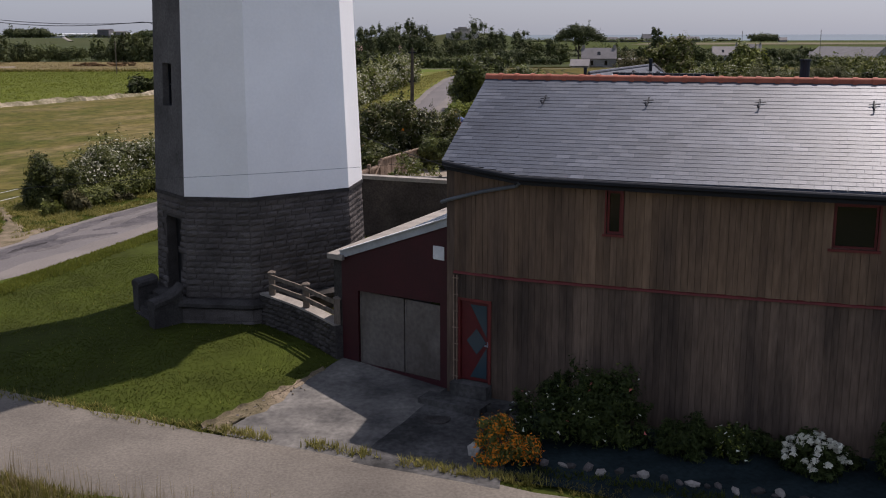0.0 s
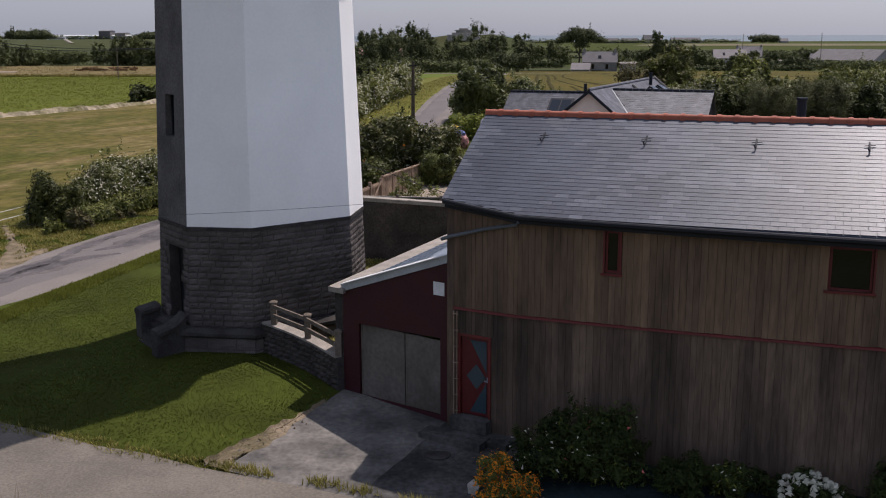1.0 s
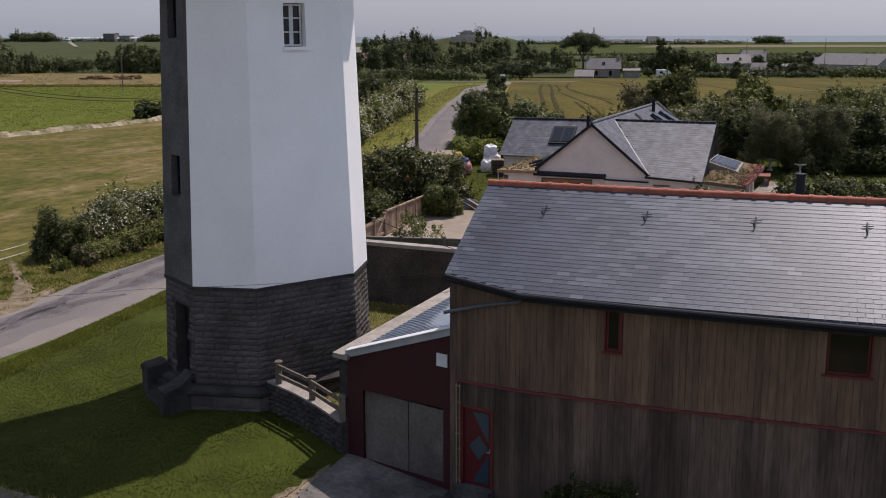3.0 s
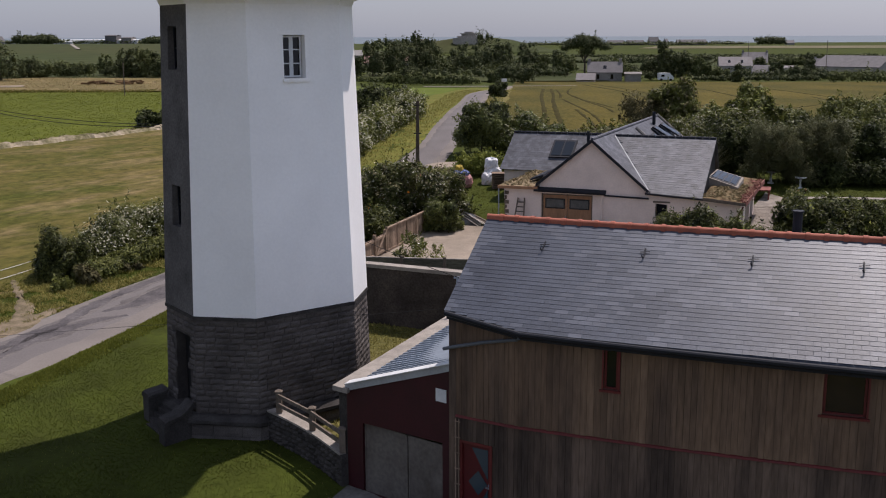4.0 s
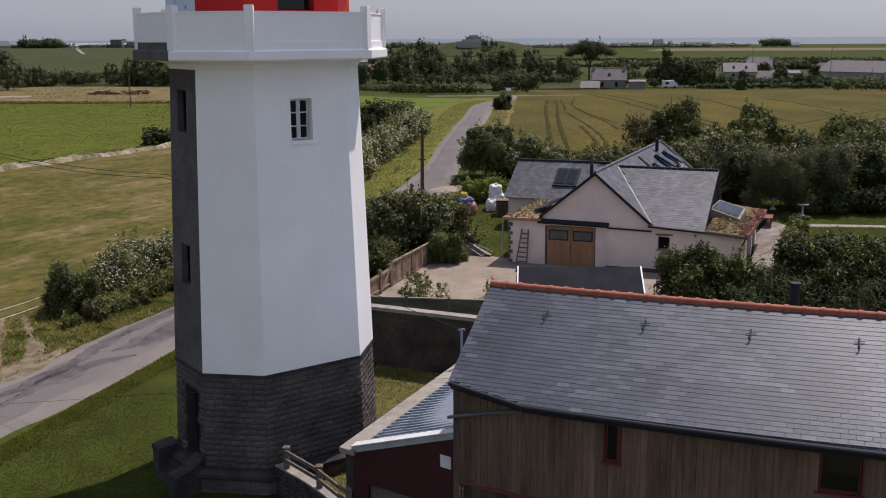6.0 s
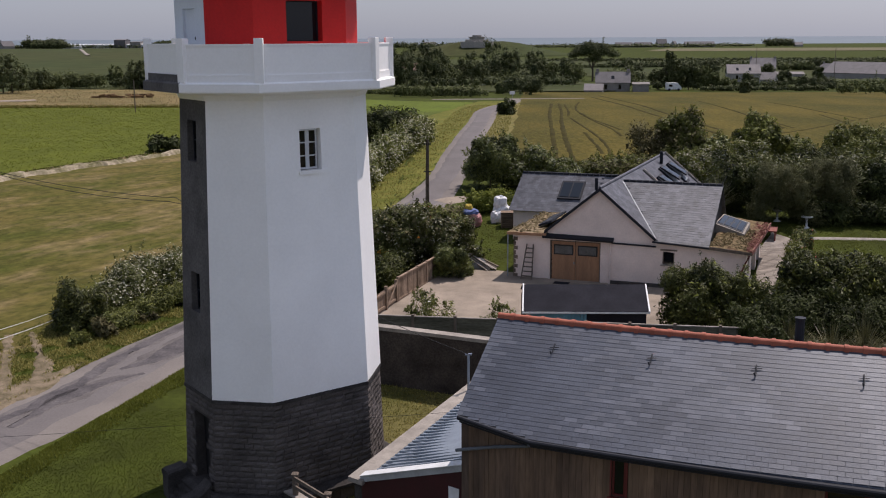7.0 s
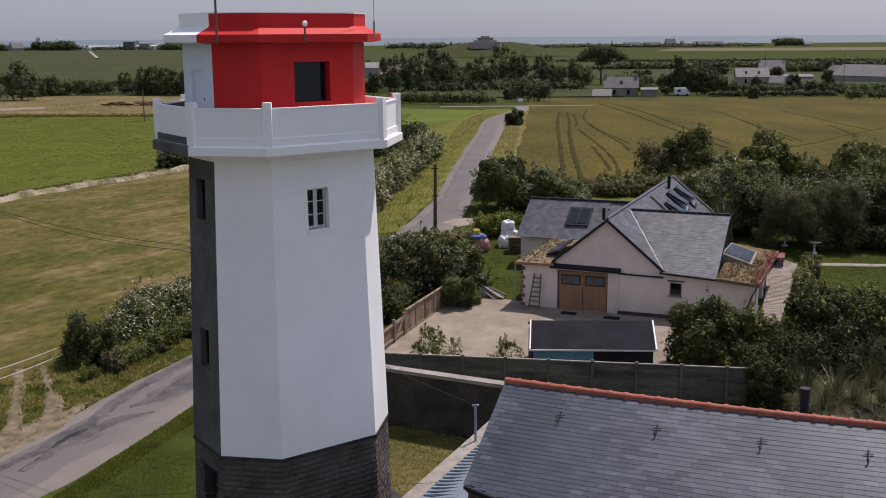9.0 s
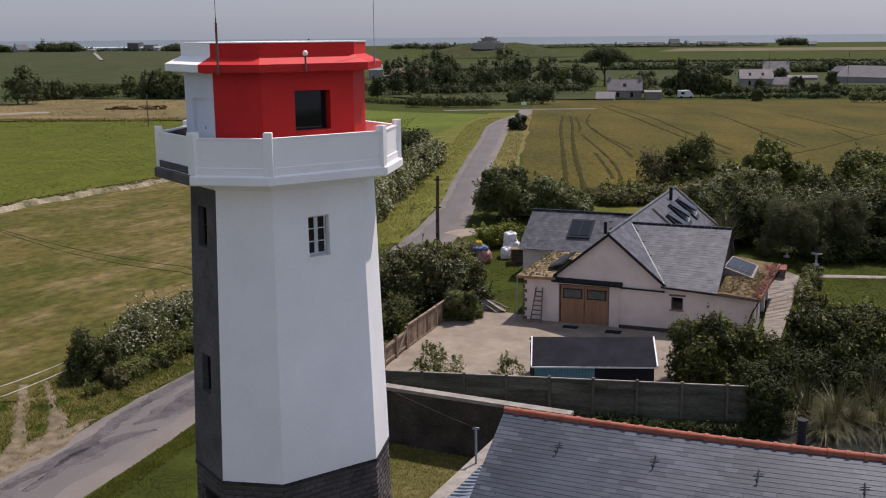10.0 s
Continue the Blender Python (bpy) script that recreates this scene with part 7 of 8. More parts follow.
blades("verge_grass", "rough grass on the near verge of the lane", "grass", scatter(8000, 5, -15, 4, 18.0, 22.2, lambda x, y: y < lane_far(x) - 3.55), 5, 0.28, 0.012, "gold_blade", 74, 0.6, 0.6, segs=2)
blades("dry_stalks", "tall dry grass stalks on the near verge", "grass", scatter(700, 6, -14, 2, 17.8, 22.4, lambda x, y: lane_far(x) - 5.4 < y < lane_far(x) - 3.5), 2, 0.8, 0.006, "dry_blade", 75, 0.25, 0.25)


def bank_ok(x, y):
    d = x - (-17.9 + (y - 47) * 0.30)
    return -5.5 < d < 0.25


def rough(x, y):
    return bank_ok(x, y) and noise.noise(Vector((x * 0.8, y * 0.8, 2))) > -0.15


RUTS = (((-23.6, 51.5), (-21.3, 46.0), 0.22), ((-21.3, 46.0), (-19.5, 41.6), 0.42), ((-22.6, 52.0), (-20.2, 47.6), 0.2), ((-20.2, 47.6), (-18.9, 43.4), 0.4), ((-20.6, 38.6), (-19.7, 42.2), 0.75), ((-19.7, 42.2), (-18.5, 45.6), 0.6))


def off_track(x, y):
    """True where no wheel has worn the grass away."""
    p = Vector((x, y))
    for a, b, w in RUTS:
        a, b = Vector(a), Vector(b)
        f = min(1.0, max(0.0, (p - a).dot(b - a) / (b - a).length_squared))
        if (a.lerp(b, f) - p).length < w * (0.55 + 0.6 * noise.noise(Vector((x * 1.5, y * 1.5, 7)))):
            return False
    return True


blades("bank_grass", "rough brown-green grass on the road bank", "grass", scatter(9000, 7, -26, -11, 40, 68, lambda x, y: rough(x, y) and off_track(x, y)), 4, 0.22, 0.022, "verge_blade", 76, 0.7, 0.9, segs=1)
blades("bank_grass", "green tufts on the road bank", "grass", scatter(5000, 27, -27, -11, 38, 68, lambda x, y: -7 < x - (-17.9 + (y - 47) * 0.30) < 0.1 and off_track(x, y)), 4, 0.14, 0.02, "grass_blade", 86, 0.6, 0.9, segs=1)
for k in range(14):
    f = k / 13
    x, y = -19.3 + 4.6 * f + 0.5 * math.sin(k * 2.1), 50.2 + 14.5 * f
    plant("bank_scrub", "low tangled scrub on the road bank", "bush", mound(x, y, 0.5 + 0.35 * (k * 7 % 5) / 4, 0.5 + 0.5 * (k * 3 % 4) / 3, 600 + k, 3), 1300, 0.12, ("leaf_mid", "leaf_brown", "leaf_hedge")[k % 3], 600 + k, 0.03, group="bank scrub")
blades("road_verge", "green grass verge beside the road", "grass", scatter(9000, 8, -19, -7, 28, 58, lambda x, y: -0.05 < x - (-15.8 + (y - 36.1) * 0.286) < random.uniform(0.4, 1.25)), 4, 0.13, 0.02, "verge_green", 77, 0.5, 0.7, segs=1)


def road_x(y):
    return smooth_steps(y, (76, 86, 96, 108, 122, 152, 180, 195, 209), (-5.0, -2.9, -1.75, -1.1, -0.2, 1.5, 2.7, 4.4, 7.0))


blades("road_verge", "tall meadow grass verges of the far road", "grass", scatter(5000, 9, -13, 10, 78, 205, lambda x, y: 2.0 < road_x(y) - x < 5.6), 3, 0.2, 0.03, "verge_blade", 78, 0.6, 0.8, segs=1)
blades("road_verge", "dry grass between the far road and the wheat", "grass", scatter(3500, 19, -3, 12, 98, 205, lambda x, y: 1.9 < x - road_x(y) < 4.4), 3, 0.2, 0.03, "verge_blade", 88, 0.6, 0.8, segs=1)


def in_crop(x, y):
    return 1.75 * (x + 46) + 99 < y < 205


blades("beet_plants", "rows of leafy green crop plants", "crop", [(x, round(y / 0.9) * 0.9) for x, y in scatter(60000, 10, -125, -13, 60, 205, in_crop)], 3, 0.16, 0.11, "crop_leaf", 79, 0.5, 0.9, segs=1)
blades("edge_grass", "dry grass tufts along the crop edge", "grass", [(x + random.gauss(0, 0.8), y + random.gauss(0, 0.5)) for x, y in [(-80 + 66.7 * f, 38.5 + 120.3 * f) for f in np.linspace(0.2, 1, 1100)]], 4, 0.28, 0.04, "dry_blade", 80, 0.5, 0.9, segs=1)
blades("garden_grass", "grass in the walled garden behind the tower", "grass", scatter(7000, 12, -4.5, 1.0, 31, 44, lambda x, y: x < -3.2 + (y - 28.5) * 0.41 - 0.2), 3, 0.12, 0.016, "verge_blade", 81, 0.5, 0.8, segs=1)


def on_garden(x, y):
    return (-6.5 < x < 4.5 and 64 < y < 78 and x > -6.5 + (y - 64) * 0.1 and x < 3.6 - (y - 64) * 0.08) or (18.5 < x < 34 and 55 < y < 74)


blades("garden_grass", "rough green garden lawn grass", "grass", scatter(16000, 13, -7, 34, 55, 78, on_garden), 4, 0.05, 0.03, "garden_blade", 82, 0.5, 0.8, segs=1)


# ---- distance: trees, farms, hill ----
def far_tree(x, y, r, h, mat, seed, label="dark green tree on the far field boundary", n=900, size=0.55, name="far_tree"):
    r = max(r, h * 0.40) if name == "far_tree" else r
    return plant(name, label, "tree", mound(x, y, r, h, seed, 5), n, size, mat, seed, 0.2, group="far trees")


for k, (x, y, r, h, m) in enumerate(((-26.7, 311.7, 1.8, 10.4, 0), (-23.1, 322.1, 2.9, 12.4, 0), (-19.9, 335.5, 1.9, 11.8, 0), (-16.7, 348.0, 4.0, 15.0, 0), (-11.4, 346.8, 3.0, 13.5, 0), (-9.8, 359.6, 5.5, 8.5, 2), (-3.2, 375.8, 3.9, 9.7, 1), (1.7, 369.9, 5.3, 12.1, 1), (8.6, 383.3, 2.6, 16.5, 0), (14.4, 383.2, 3.7, 12.5, 0), (22.5, 381.3, 4.7, 12.9, 1), (28.1, 379.4, 2.9, 8.1, 2), (35.8, 402.3, 2.7, 9.9, 0), (36.9, 378.6, 4.3, 7.8, 2), (-28.9, 286.2, 1.6, 5.9, 0), (61.2, 317, 3.5, 9.4, 1), (64.9, 317, 3.2, 8.4, 1), (68.4, 317, 3.4, 7.2, 2), (56.4, 321, 2.7, 6.0, 0), (73.7, 306.7, 3.2, 3.9, 2), (91.9, 352.4, 2.7, 4.0, 0), (73.0, 283.2, 1.4, 2.9, 0), (100.9, 343.9, 2.6, 5.4, 1), (132.3, 406.2, 2.3, 6.3, 1), (129.5, 467.8, 3.6, 6.4, 0), (208.1, 643.2, 3.7, 7.8, 0), (212.9, 641.6, 3.1, 5.9, 0), (94.5, 303.6, 1.7, 4.2, 1), (60.6, 397.7, 4.6, 6.9, 0), (69.9, 307.6, 2.1, 5.7, 2))):
    far_tree(x, y, r, h, ("leaf_far", "leaf_far", "leaf_far_mid")[m], 100 + k, n=2300, size=0.42)
zp = ground_z(49.9, 441.7)
plant("pine_tree", "broad dark umbrella pine", "tree", [(49.9 + dx, 441.7 + dy, zp + hz_, rx, rx, rz) for dx, dy, hz_, rx, rz in ((0, 0, 12.5, 5.2, 3.0), (-5.5, 0, 11.8, 3.4, 2.2), (5.0, 1, 12.2, 3.8, 2.4), (8.8, 0, 11.0, 2.6, 1.7), (-2.0, -2, 14.2, 3.2, 1.9), (3.4, -1, 14.0, 3.0, 1.8), (-8.2, 0, 10.6, 2.0, 1.4), (1.0, 0, 9.2, 3.0, 1.8))], 9000, 0.42, "leaf_far", 130, 0.45)
far_tree(58.9, 315.5, 1.9, 12.6, "leaf_far", 131, "tall dark pine tree", 1900, 0.4, "pine_tree")
for k, (x0, y0, x1, y1, r, h) in enumerate(((-32.8, 297.6, -12.7, 346.8, 2.4, 4.5), (-6.0, 375.8, 17.8, 371.0, 2.6, 4.5), (18.6, 389.2, 36.4, 384.8, 2.2, 3.0), (-19.1, 251.4, 2.3, 255.2, 1.5, 2.8), (9.7, 273.0, 18.3, 271.4, 2.6, 4.8), (6.8, 284.2, 10.0, 284.1, 1.2, 2.7), (94.9, 311.6, 105.6, 309.5, 1.8, 3.4), (92.4, 270.2, 122.0, 266.0, 1.6, 2.8), (120.7, 604.7, 137.8, 601.1, 4.5, 7.2), (186.3, 647.0, 205.5, 644.0, 3.5, 4.9), (137.9, 734.0, 260.7, 728.4, 3.5, 3.5), (40.8, 312.7, 47.5, 310.5, 2.6, 5.8), (-130.8, 327.4, -100, 324.9, 1.6, 2.0), (-33, 262, 4, 264, 0.9, 1.2), (66, 302, 100, 300, 1.1, 1.6), (105, 330, 140, 322, 1.8, 3.0), (-35, 330, 34, 352, 2.2, 4.2), (-60, 300, -30, 306, 1.8, 3.2), (50, 316, 100, 322, 2.0, 3.2), (-80, 520, 60, 560, 1.5, 1.6), (-60, 690, 150, 700, 1.8, 2.2), (20, 600, 60, 900, 1.8, 2.0), (60, 850, 320, 830, 2.0, 2.4))):
    plant("far_hedge", "dark hedge along the far field boundary", "hedge", row_blobs(x0, y0, x1, y1, r, h, max(3, int(abs(x1 - x0) / (1.5 * r))), 140 + k), 2600 if y0 < 420 else 5000, 0.42 if y0 < 420 else 0.9, ("leaf_far", "leaf_far_mid")[k % 2], 140 + k, group="far hedges")
for k, (x, y, r, h) in enumerate(((-114.9, 259.7, 2.6, 10.2), (-117.4, 259.9, 4.0, 7.0), (-118.0, 273.6, 3.5, 5.5), (-115.5, 278.6, 3.3, 5.5), (-112.4, 278.6, 2.5, 2.2), (-108.9, 290.5, 2.4, 3.4), (-119.2, 309.8, 2.0, 2.7), (-99.3, 290.0, 2.4, 6.2), (-90.8, 280.2, 3.0, 5.0), (-89.2, 280.7, 1.3, 8.0), (-85.0, 279.6, 1.8, 7.5), (-81.1, 279.5, 1.5, 7.2), (-86.2, 280.4, 2.0, 2.5), (-78.2, 279.1, 2.3, 6.5), (-73.5, 280.0, 2.6, 5.5), (-68.0, 282.0, 2.6, 6.0))):
    far_tree(x, y, r, h, ("leaf_far", "leaf_far_mid", "leaf_far")[k % 3], 160 + k, n=1400, size=0.38)
plant("far_bush", "small dark bush at the crop edge", "bush", mound(-35.5, 121, 2.0, 1.6, 178), 1800, 0.3, "leaf_dark", 178)
plant("far_hedge", "row of dark bushes behind the dry bank", "hedge", row_blobs(-118, 279, -100, 283, 2.0, 4.3, 9, 179), 5200, 0.36, "leaf_far_mid", 179, group="far hedges")
plant("far_hedge", "row of dark bushes behind the dry bank", "hedge", row_blobs(-97, 284, -66, 286, 1.7, 3.2, 12, 180), 5200, 0.36, "leaf_far", 180, group="far hedges")
plant("far_bush", "rough scrub at the lower edge of the wheat", "bush", row_blobs(8.5, 93.0, 22, 103, 1.1, 0.8, 12, 181), 8000, 0.2, "leaf_mid", 181)
tagged(strip("track", [(-292, 780, 1.0), (-220, 599, 1.0)], "coping", 0.6, 0.3), "pale farm track up the far field", "track", kind="structure")
tagged(strip("sand_patch", [(-106, 217, 1.5), (-101, 222, 2.6), (-95, 226, 1.2)], "sand", 0.5, 0.8), "bare sandy patch beside the dry bank", "track", kind="structure")
blades("bank_grass", "dry tufts on the far bank", "grass", scatter(6000, 29, -120, -45, 205, 276, lambda x, y: y < 279 + (x + 118) * -0.19), 4, 0.55, 0.12, "dry_blade", 89, 0.5, 0.7, segs=1)
blades("bank_grass", "green rough grass at the crop's far edge", "grass", scatter(2500, 30, -120, -30, 203, 208, lambda x, y: True), 4, 0.6, 0.12, "gold_blade", 90, 0.5, 0.7, segs=1)
# log pile on the tan bank
M["log_wood"] = nmat("cut_logs", (0.23, 0.145, 0.075), 0.9, 0.4, 2, 12, 0.3, obj_random=0.5)
pile = thing("log_pile", "pile of brown logs on the dry bank", "log pile", (-79.5, 236.1, ground_z(-79.5, 236.1)))
rng = random.Random(5)
for k in range(60):
    x = -85.5 + rng.random() * 13
    z = ground_z(x, 236.1) + rng.random() * 1.0
    y = 236.1 + rng.uniform(-1, 1)
    under(make("log", Geo().tube([(x - 0.7, y, z), (x + 0.7, y + rng.uniform(-.8, .8), z + rng.uniform(-.2, .2))], 0.2, 6), "log_wood"), pile)


def house(name, label, x, y, w, d, hw, hr, turn, wall="far_wall", roof="far_slate", wins=3, chim=2, rooflights=0):
    """A far gabled house: w along its ridge, d deep, walls hw high, ridge hr."""
    z = ground_z(x, y) - 0.3
    m = Matrix.Translation((x, y, z)) @ Matrix.Rotation(radians(turn), 4, "Z")
    t = thing(name, label, "house", (x, y, z), group="far houses")

    def P(a, b, c):
        return m @ Vector((a, b, c))

    body = Geo().add([P(-w / 2, -d / 2, 0), P(w / 2, -d / 2, 0), P(w / 2, d / 2, 0), P(-w / 2, d / 2, 0), P(-w / 2, -d / 2, hw), P(w / 2, -d / 2, hw), P(w / 2, d / 2, hw), P(-w / 2, d / 2, hw), P(-w / 2, 0, hr), P(w / 2, 0, hr)],
                     [(0, 1, 5, 4), (2, 3, 7, 6), (1, 2, 6, 9, 5), (3, 0, 4, 8, 7), (0, 3, 2, 1)])
    wl = under(make("wall", body, wall), t)
    e = 0.25
    rf = under(make("roof", Geo().slab([P(-w / 2 - e, -d / 2 - e, hw - .1), P(w / 2 + e, -d / 2 - e, hw - .1), P(w / 2 + e, 0, hr + .1), P(-w / 2 - e, 0, hr + .1)], 0.15).slab([P(w / 2 + e, d / 2 + e, hw - .1), P(-w / 2 - e, d / 2 + e, hw - .1), P(-w / 2 - e, 0, hr + .1), P(w / 2 + e, 0, hr + .1)], 0.15), roof), t)
    for k in range(wins):
        a = -w / 2 + w * (k + 0.7) / (wins + 0.4)
        under(make("window", Geo().box(a - 0.4, a + 0.4, -d / 2 - 0.04, -d / 2 + 0.02, hw * 0.35, hw * 0.8, m), "glass"), wl)
    for k in range(chim):
        a = (-w / 2 + 0.4) if k == 0 else (w / 2 - 0.4)
        under(make("chimney", Geo().box(a - 0.4, a + 0.4, -0.4, 0.4, hr - 0.6, hr + 0.9, m), wall), rf)
    for k in range(rooflights):
        a = -w / 2 + w * (k + 0.8) / (rooflights + 0.6)
        sl = (hr - hw) / (d / 2)
        q = [P(a - .45, -d * .36, hw + d * .14 * sl + .15), P(a + .45, -d * .36, hw + d * .14 * sl + .15), P(a + .45, -d * .2, hw + d * .3 * sl + .15), P(a - .45, -d * .2, hw + d * .3 * sl + .15)]
        under(make("rooflight", Geo().slab(q, 0.05), "glass"), rf)
    return t


M["far_roof_pale"] = nmat("far_pale_roof", (0.25, 0.23, 0.222), 0.85, 0.15, 0.5, 4, 0)
M["grey_stone_far"] = nmat("far_stone", (0.26, 0.24, 0.22), 0.9, 0.2, 0.5, 4, 0.2)
M["far_tile"] = nmat("far_brown_tiles", (0.24, 0.15, 0.115), 0.8, 0.2, 0.5, 4, 0.1)
house("farmhouse", "grey stone farmhouse with slate roof", 40.8, 306.5, 9.6, 6.6, 3.0, 5.8, -6, "grey_stone_far", "far_slate", 2, 2, 1)
house("farm_outbuilding", "small stone outbuilding with glazed roof", 34.6, 298.6, 5.0, 4.4, 1.0, 2.6, -12, "grey_stone_far", "far_roof_pale", 0, 0)
house("farm_outbuilding", "roofless grey stone barn", 48.2, 301.9, 4.4, 5.0, 2.6, 2.9, -6, "grey_stone_far", "grey_stone_far", 0, 0)
house("farmhouse", "white house with pale slate roof and rooflights", 103.3, 405.8, 12.0, 9.0, 4.1, 7.2, -8, "far_wall", "far_roof_pale", 2, 0, 2)
house("farmhouse", "tall stone house with steep slate roof", 145.1, 532.1, 12.2, 9.0, 4.4, 9.3, -14, "grey_stone_far", "far_roof_pale", 2, 2)
house("farm_outbuilding", "low white farm outbuilding", 150.0, 506.1, 14.0, 6.0, 2.0, 2.9, -5, "far_wall", "far_roof_pale", 0, 0)
house("farm_outbuilding", "white lean-to farm shed", 116.9, 418.5, 5.5, 5.5, 1.4, 4.0, -30, "far_wall", "far_roof_pale", 0, 0)
house("hangar", "long pale farm hangar with grey roof", 170.8, 462.9, 30.0, 20.0, 3.2, 7.6, -48, "far_wall", "far_slate", 0, 0)
house("farmhouse", "white cottage beside the hangar", 201.7, 603.9, 9.2, 8.2, 2.7, 5.6, -70, "far_wall", "far_slate", 1, 1)
house("farm_outbuilding", "long farm building with brown tiled roof", -31.7, 443.4, 20.0, 12.0, 3.3, 6.1, 0, "far_wall", "far_tile", 0, 0)
house("farmhouse", "small white house behind the trees", -41.0, 398.0, 5.0, 5.0, 4.2, 6.0, 10, "far_wall", "far_wall", 0, 0)
house("farmhouse", "white cottage on the sea ridge", 290.0, 1640.0, 15.0, 10.0, 6.0, 12.5, 10, "far_wall", "far_slate", 0, 2)
house("farmhouse", "white cottage on the sea ridge", 309.0, 1640.0, 11.0, 9.0, 3.9, 9.6, 60, "far_wall", "far_slate", 0, 2)
house("hangar", "long grey hangar on the sea ridge", 348.0, 1640.0, 45.0, 18.0, 3.0, 8.6, 0, "grey_stone_far", "far_slate", 0, 0)
house("farmhouse", "white gabled house on the western ridge", -391.0, 877.2, 10.9, 6.8, 2.7, 6.8, 60, "far_wall", "far_slate", 0, 1)
house("farmhouse", "long grey house on the western ridge", -408.0, 884.0, 27.2, 8.2, 2.0, 4.8, 0, "grey_stone_far", "far_slate", 0, 0)
for k, (x, y, w, hw, wl, rf) in enumerate(((-320, 904, 82, 3.6, 'white_fascia', 'white_fascia'), (-301, 902, 9.5, 7.4, 'far_slate', 'far_slate'), (-288, 903, 8.5, 5.6, 'grey_stone_far', 'far_slate'), (-262, 906, 24, 4.6, 'grey_stone_far', 'far_slate'), (-343, 898, 20, 2.4, 'white_fascia', 'white_fascia'))):
    house("hangar", "pale flat farm sheds on the western ridge", x, y, w, 14, hw, hw + 0.5, 0, wl, rf, 0, 0)
house("farmhouse", "white house on the sea ridge", -62.0, 1500.0, 18.0, 12.0, 3.9, 10.4, 20, "far_wall", "far_roof_pale", 0, 1)
# hill with a stepped bunker-like building
hill = Geo()
hz = ground_z(6, 1060)
rings = []
for r, h in ((100, -4), (62, 2.0), (42, 7.5), (28, 11.5), (16, 13.5)):
    rings.append([Vector((12 + r * 1.3 * math.cos(a), 1060 + r * math.sin(a), hz + h + 0.6 * math.sin(3 * a + r))) for a in np.linspace(0, 2 * math.pi, 25)[:-1]])
tagged(make("hill", hill.loft(rings), "far_green", smooth=True), "low grassy hill on the skyline", "hill", kind="structure")
tower_b = thing("hilltop_building", "grey stepped round building on the hilltop", "building", (5, 1040, hz + 9))
for r, z0, z1 in ((16, 8, 14.0), (11.5, 14, 15.9), (7.5, 15.9, 17.8), (9, 17.8, 18.5), (4.5, 18.5, 20)):
    under(make("tier", Geo().loft([[Vector((4 + r * math.cos(a), 1030 + r * 0.6 * math.sin(a), hz + z)) for a in np.linspace(0, 2 * math.pi, 19)[:-1]] for z in (z0, z1)]), "stone_light"), tower_b)
for k, (x0, y0, x1, y1, r, h, n) in enumerate(((-476, 884, -204, 911, 10, 4.2, 26), (-130, 1480, -10, 1500, 14, 12, 9), (80, 1560, 420, 1600, 16, 8, 20), (640, 1560, 700, 1560, 16, 20, 5), (453, 1640, 488, 1640, 11, 15, 6), (700, 1600, 1300, 1560, 16, 6, 30), (-435, 877, -401, 877, 7, 7.8, 5), (-374, 874, -340, 874, 8, 9.0, 5), (-130, 620, -90, 620, 8, 6, 5), (90, 700, 330, 720, 8, 6, 24), (-260, 870, -240, 870, 10, 7, 2))):
    plant("far_wood", "dark wood on the far ridge", "wood", row_blobs(x0, y0, x1, y1, r * 0.7, h * 0.75, int(n * 1.5), 200 + k), 3500, 1.5, "leaf_far", 200 + k, group="far woods")
house("farmhouse", "small white cottage on the sea ridge", 499.0, 1640.0, 12.0, 9.0, 3.2, 7.0, 0, "far_wall", "far_roof_pale", 0, 2)
for x in (232, 262):
    house("hangar", "low dark farm sheds on the sea ridge", x, 1640.0, 26.0, 16.0, 2.4, 8.0, 0, "far_slate", "far_slate", 0, 0)
van = thing("camper_van", "white camper van parked by the far farm", "van", (57.6, 309.7, ground_z(57.6, 309.7)))
VX, VY = 15.6, 73.2
zv = ground_z(57.6, 309.7)
under(make("body", Geo().loft([[Vector((41.2 + VX + a, 235.4 + VY, zv + h)) for a, h in ((0, 0.4), (4.3, 0.4), (4.4, 1.0), (3.8, 1.6), (3.2, 2.3), (0, 2.3))], [Vector((41.2 + VX + a, 237.6 + VY, zv + h)) for a, h in ((0, 0.4), (4.3, 0.4), (4.4, 1.0), (3.8, 1.6), (3.2, 2.3), (0, 2.3))]]), "bag_white"), van)
for a in (42.0, 44.7):
    under(make("wheel", Geo().tube([(a + VX, 235.3 + VY, zv + 0.35), (a + VX, 235.6 + VY, zv + 0.35)], 0.36, 12), "dark_felt"), van)
under(make("side_window", Geo().box(41.9 + VX, 42.9 + VX, 235.37 + VY, 235.41 + VY, zv + 1.2, zv + 1.8), "glass"), van)
for k, (x, y, h) in enumerate(((-61.4, 190.2, 5.9), (139.6, 410.6, 13.1), (116.1, 435.5, 13.4))):
    far_pole = thing("utility_pole", "far thin wooden utility pole", "utility pole", (x, y, ground_z(x, y)), group="far poles")
    under(make("post", Geo().tube([(x, y, ground_z(x, y) - .2), (x, y, ground_z(x, y) + h)], 0.10, 6), "old_wood"), far_pole)
sign = thing("road_sign", "small white road signs at the junction", "road sign", (9.4, 242.6, ground_z(9.4, 242.6)))
under(make("panel", Geo().box(8.8, 10.0, 242.6, 242.66, ground_z(9.4, 242.6) + 1.0, ground_z(9.4, 242.6) + 1.7), "bag_white"), sign)
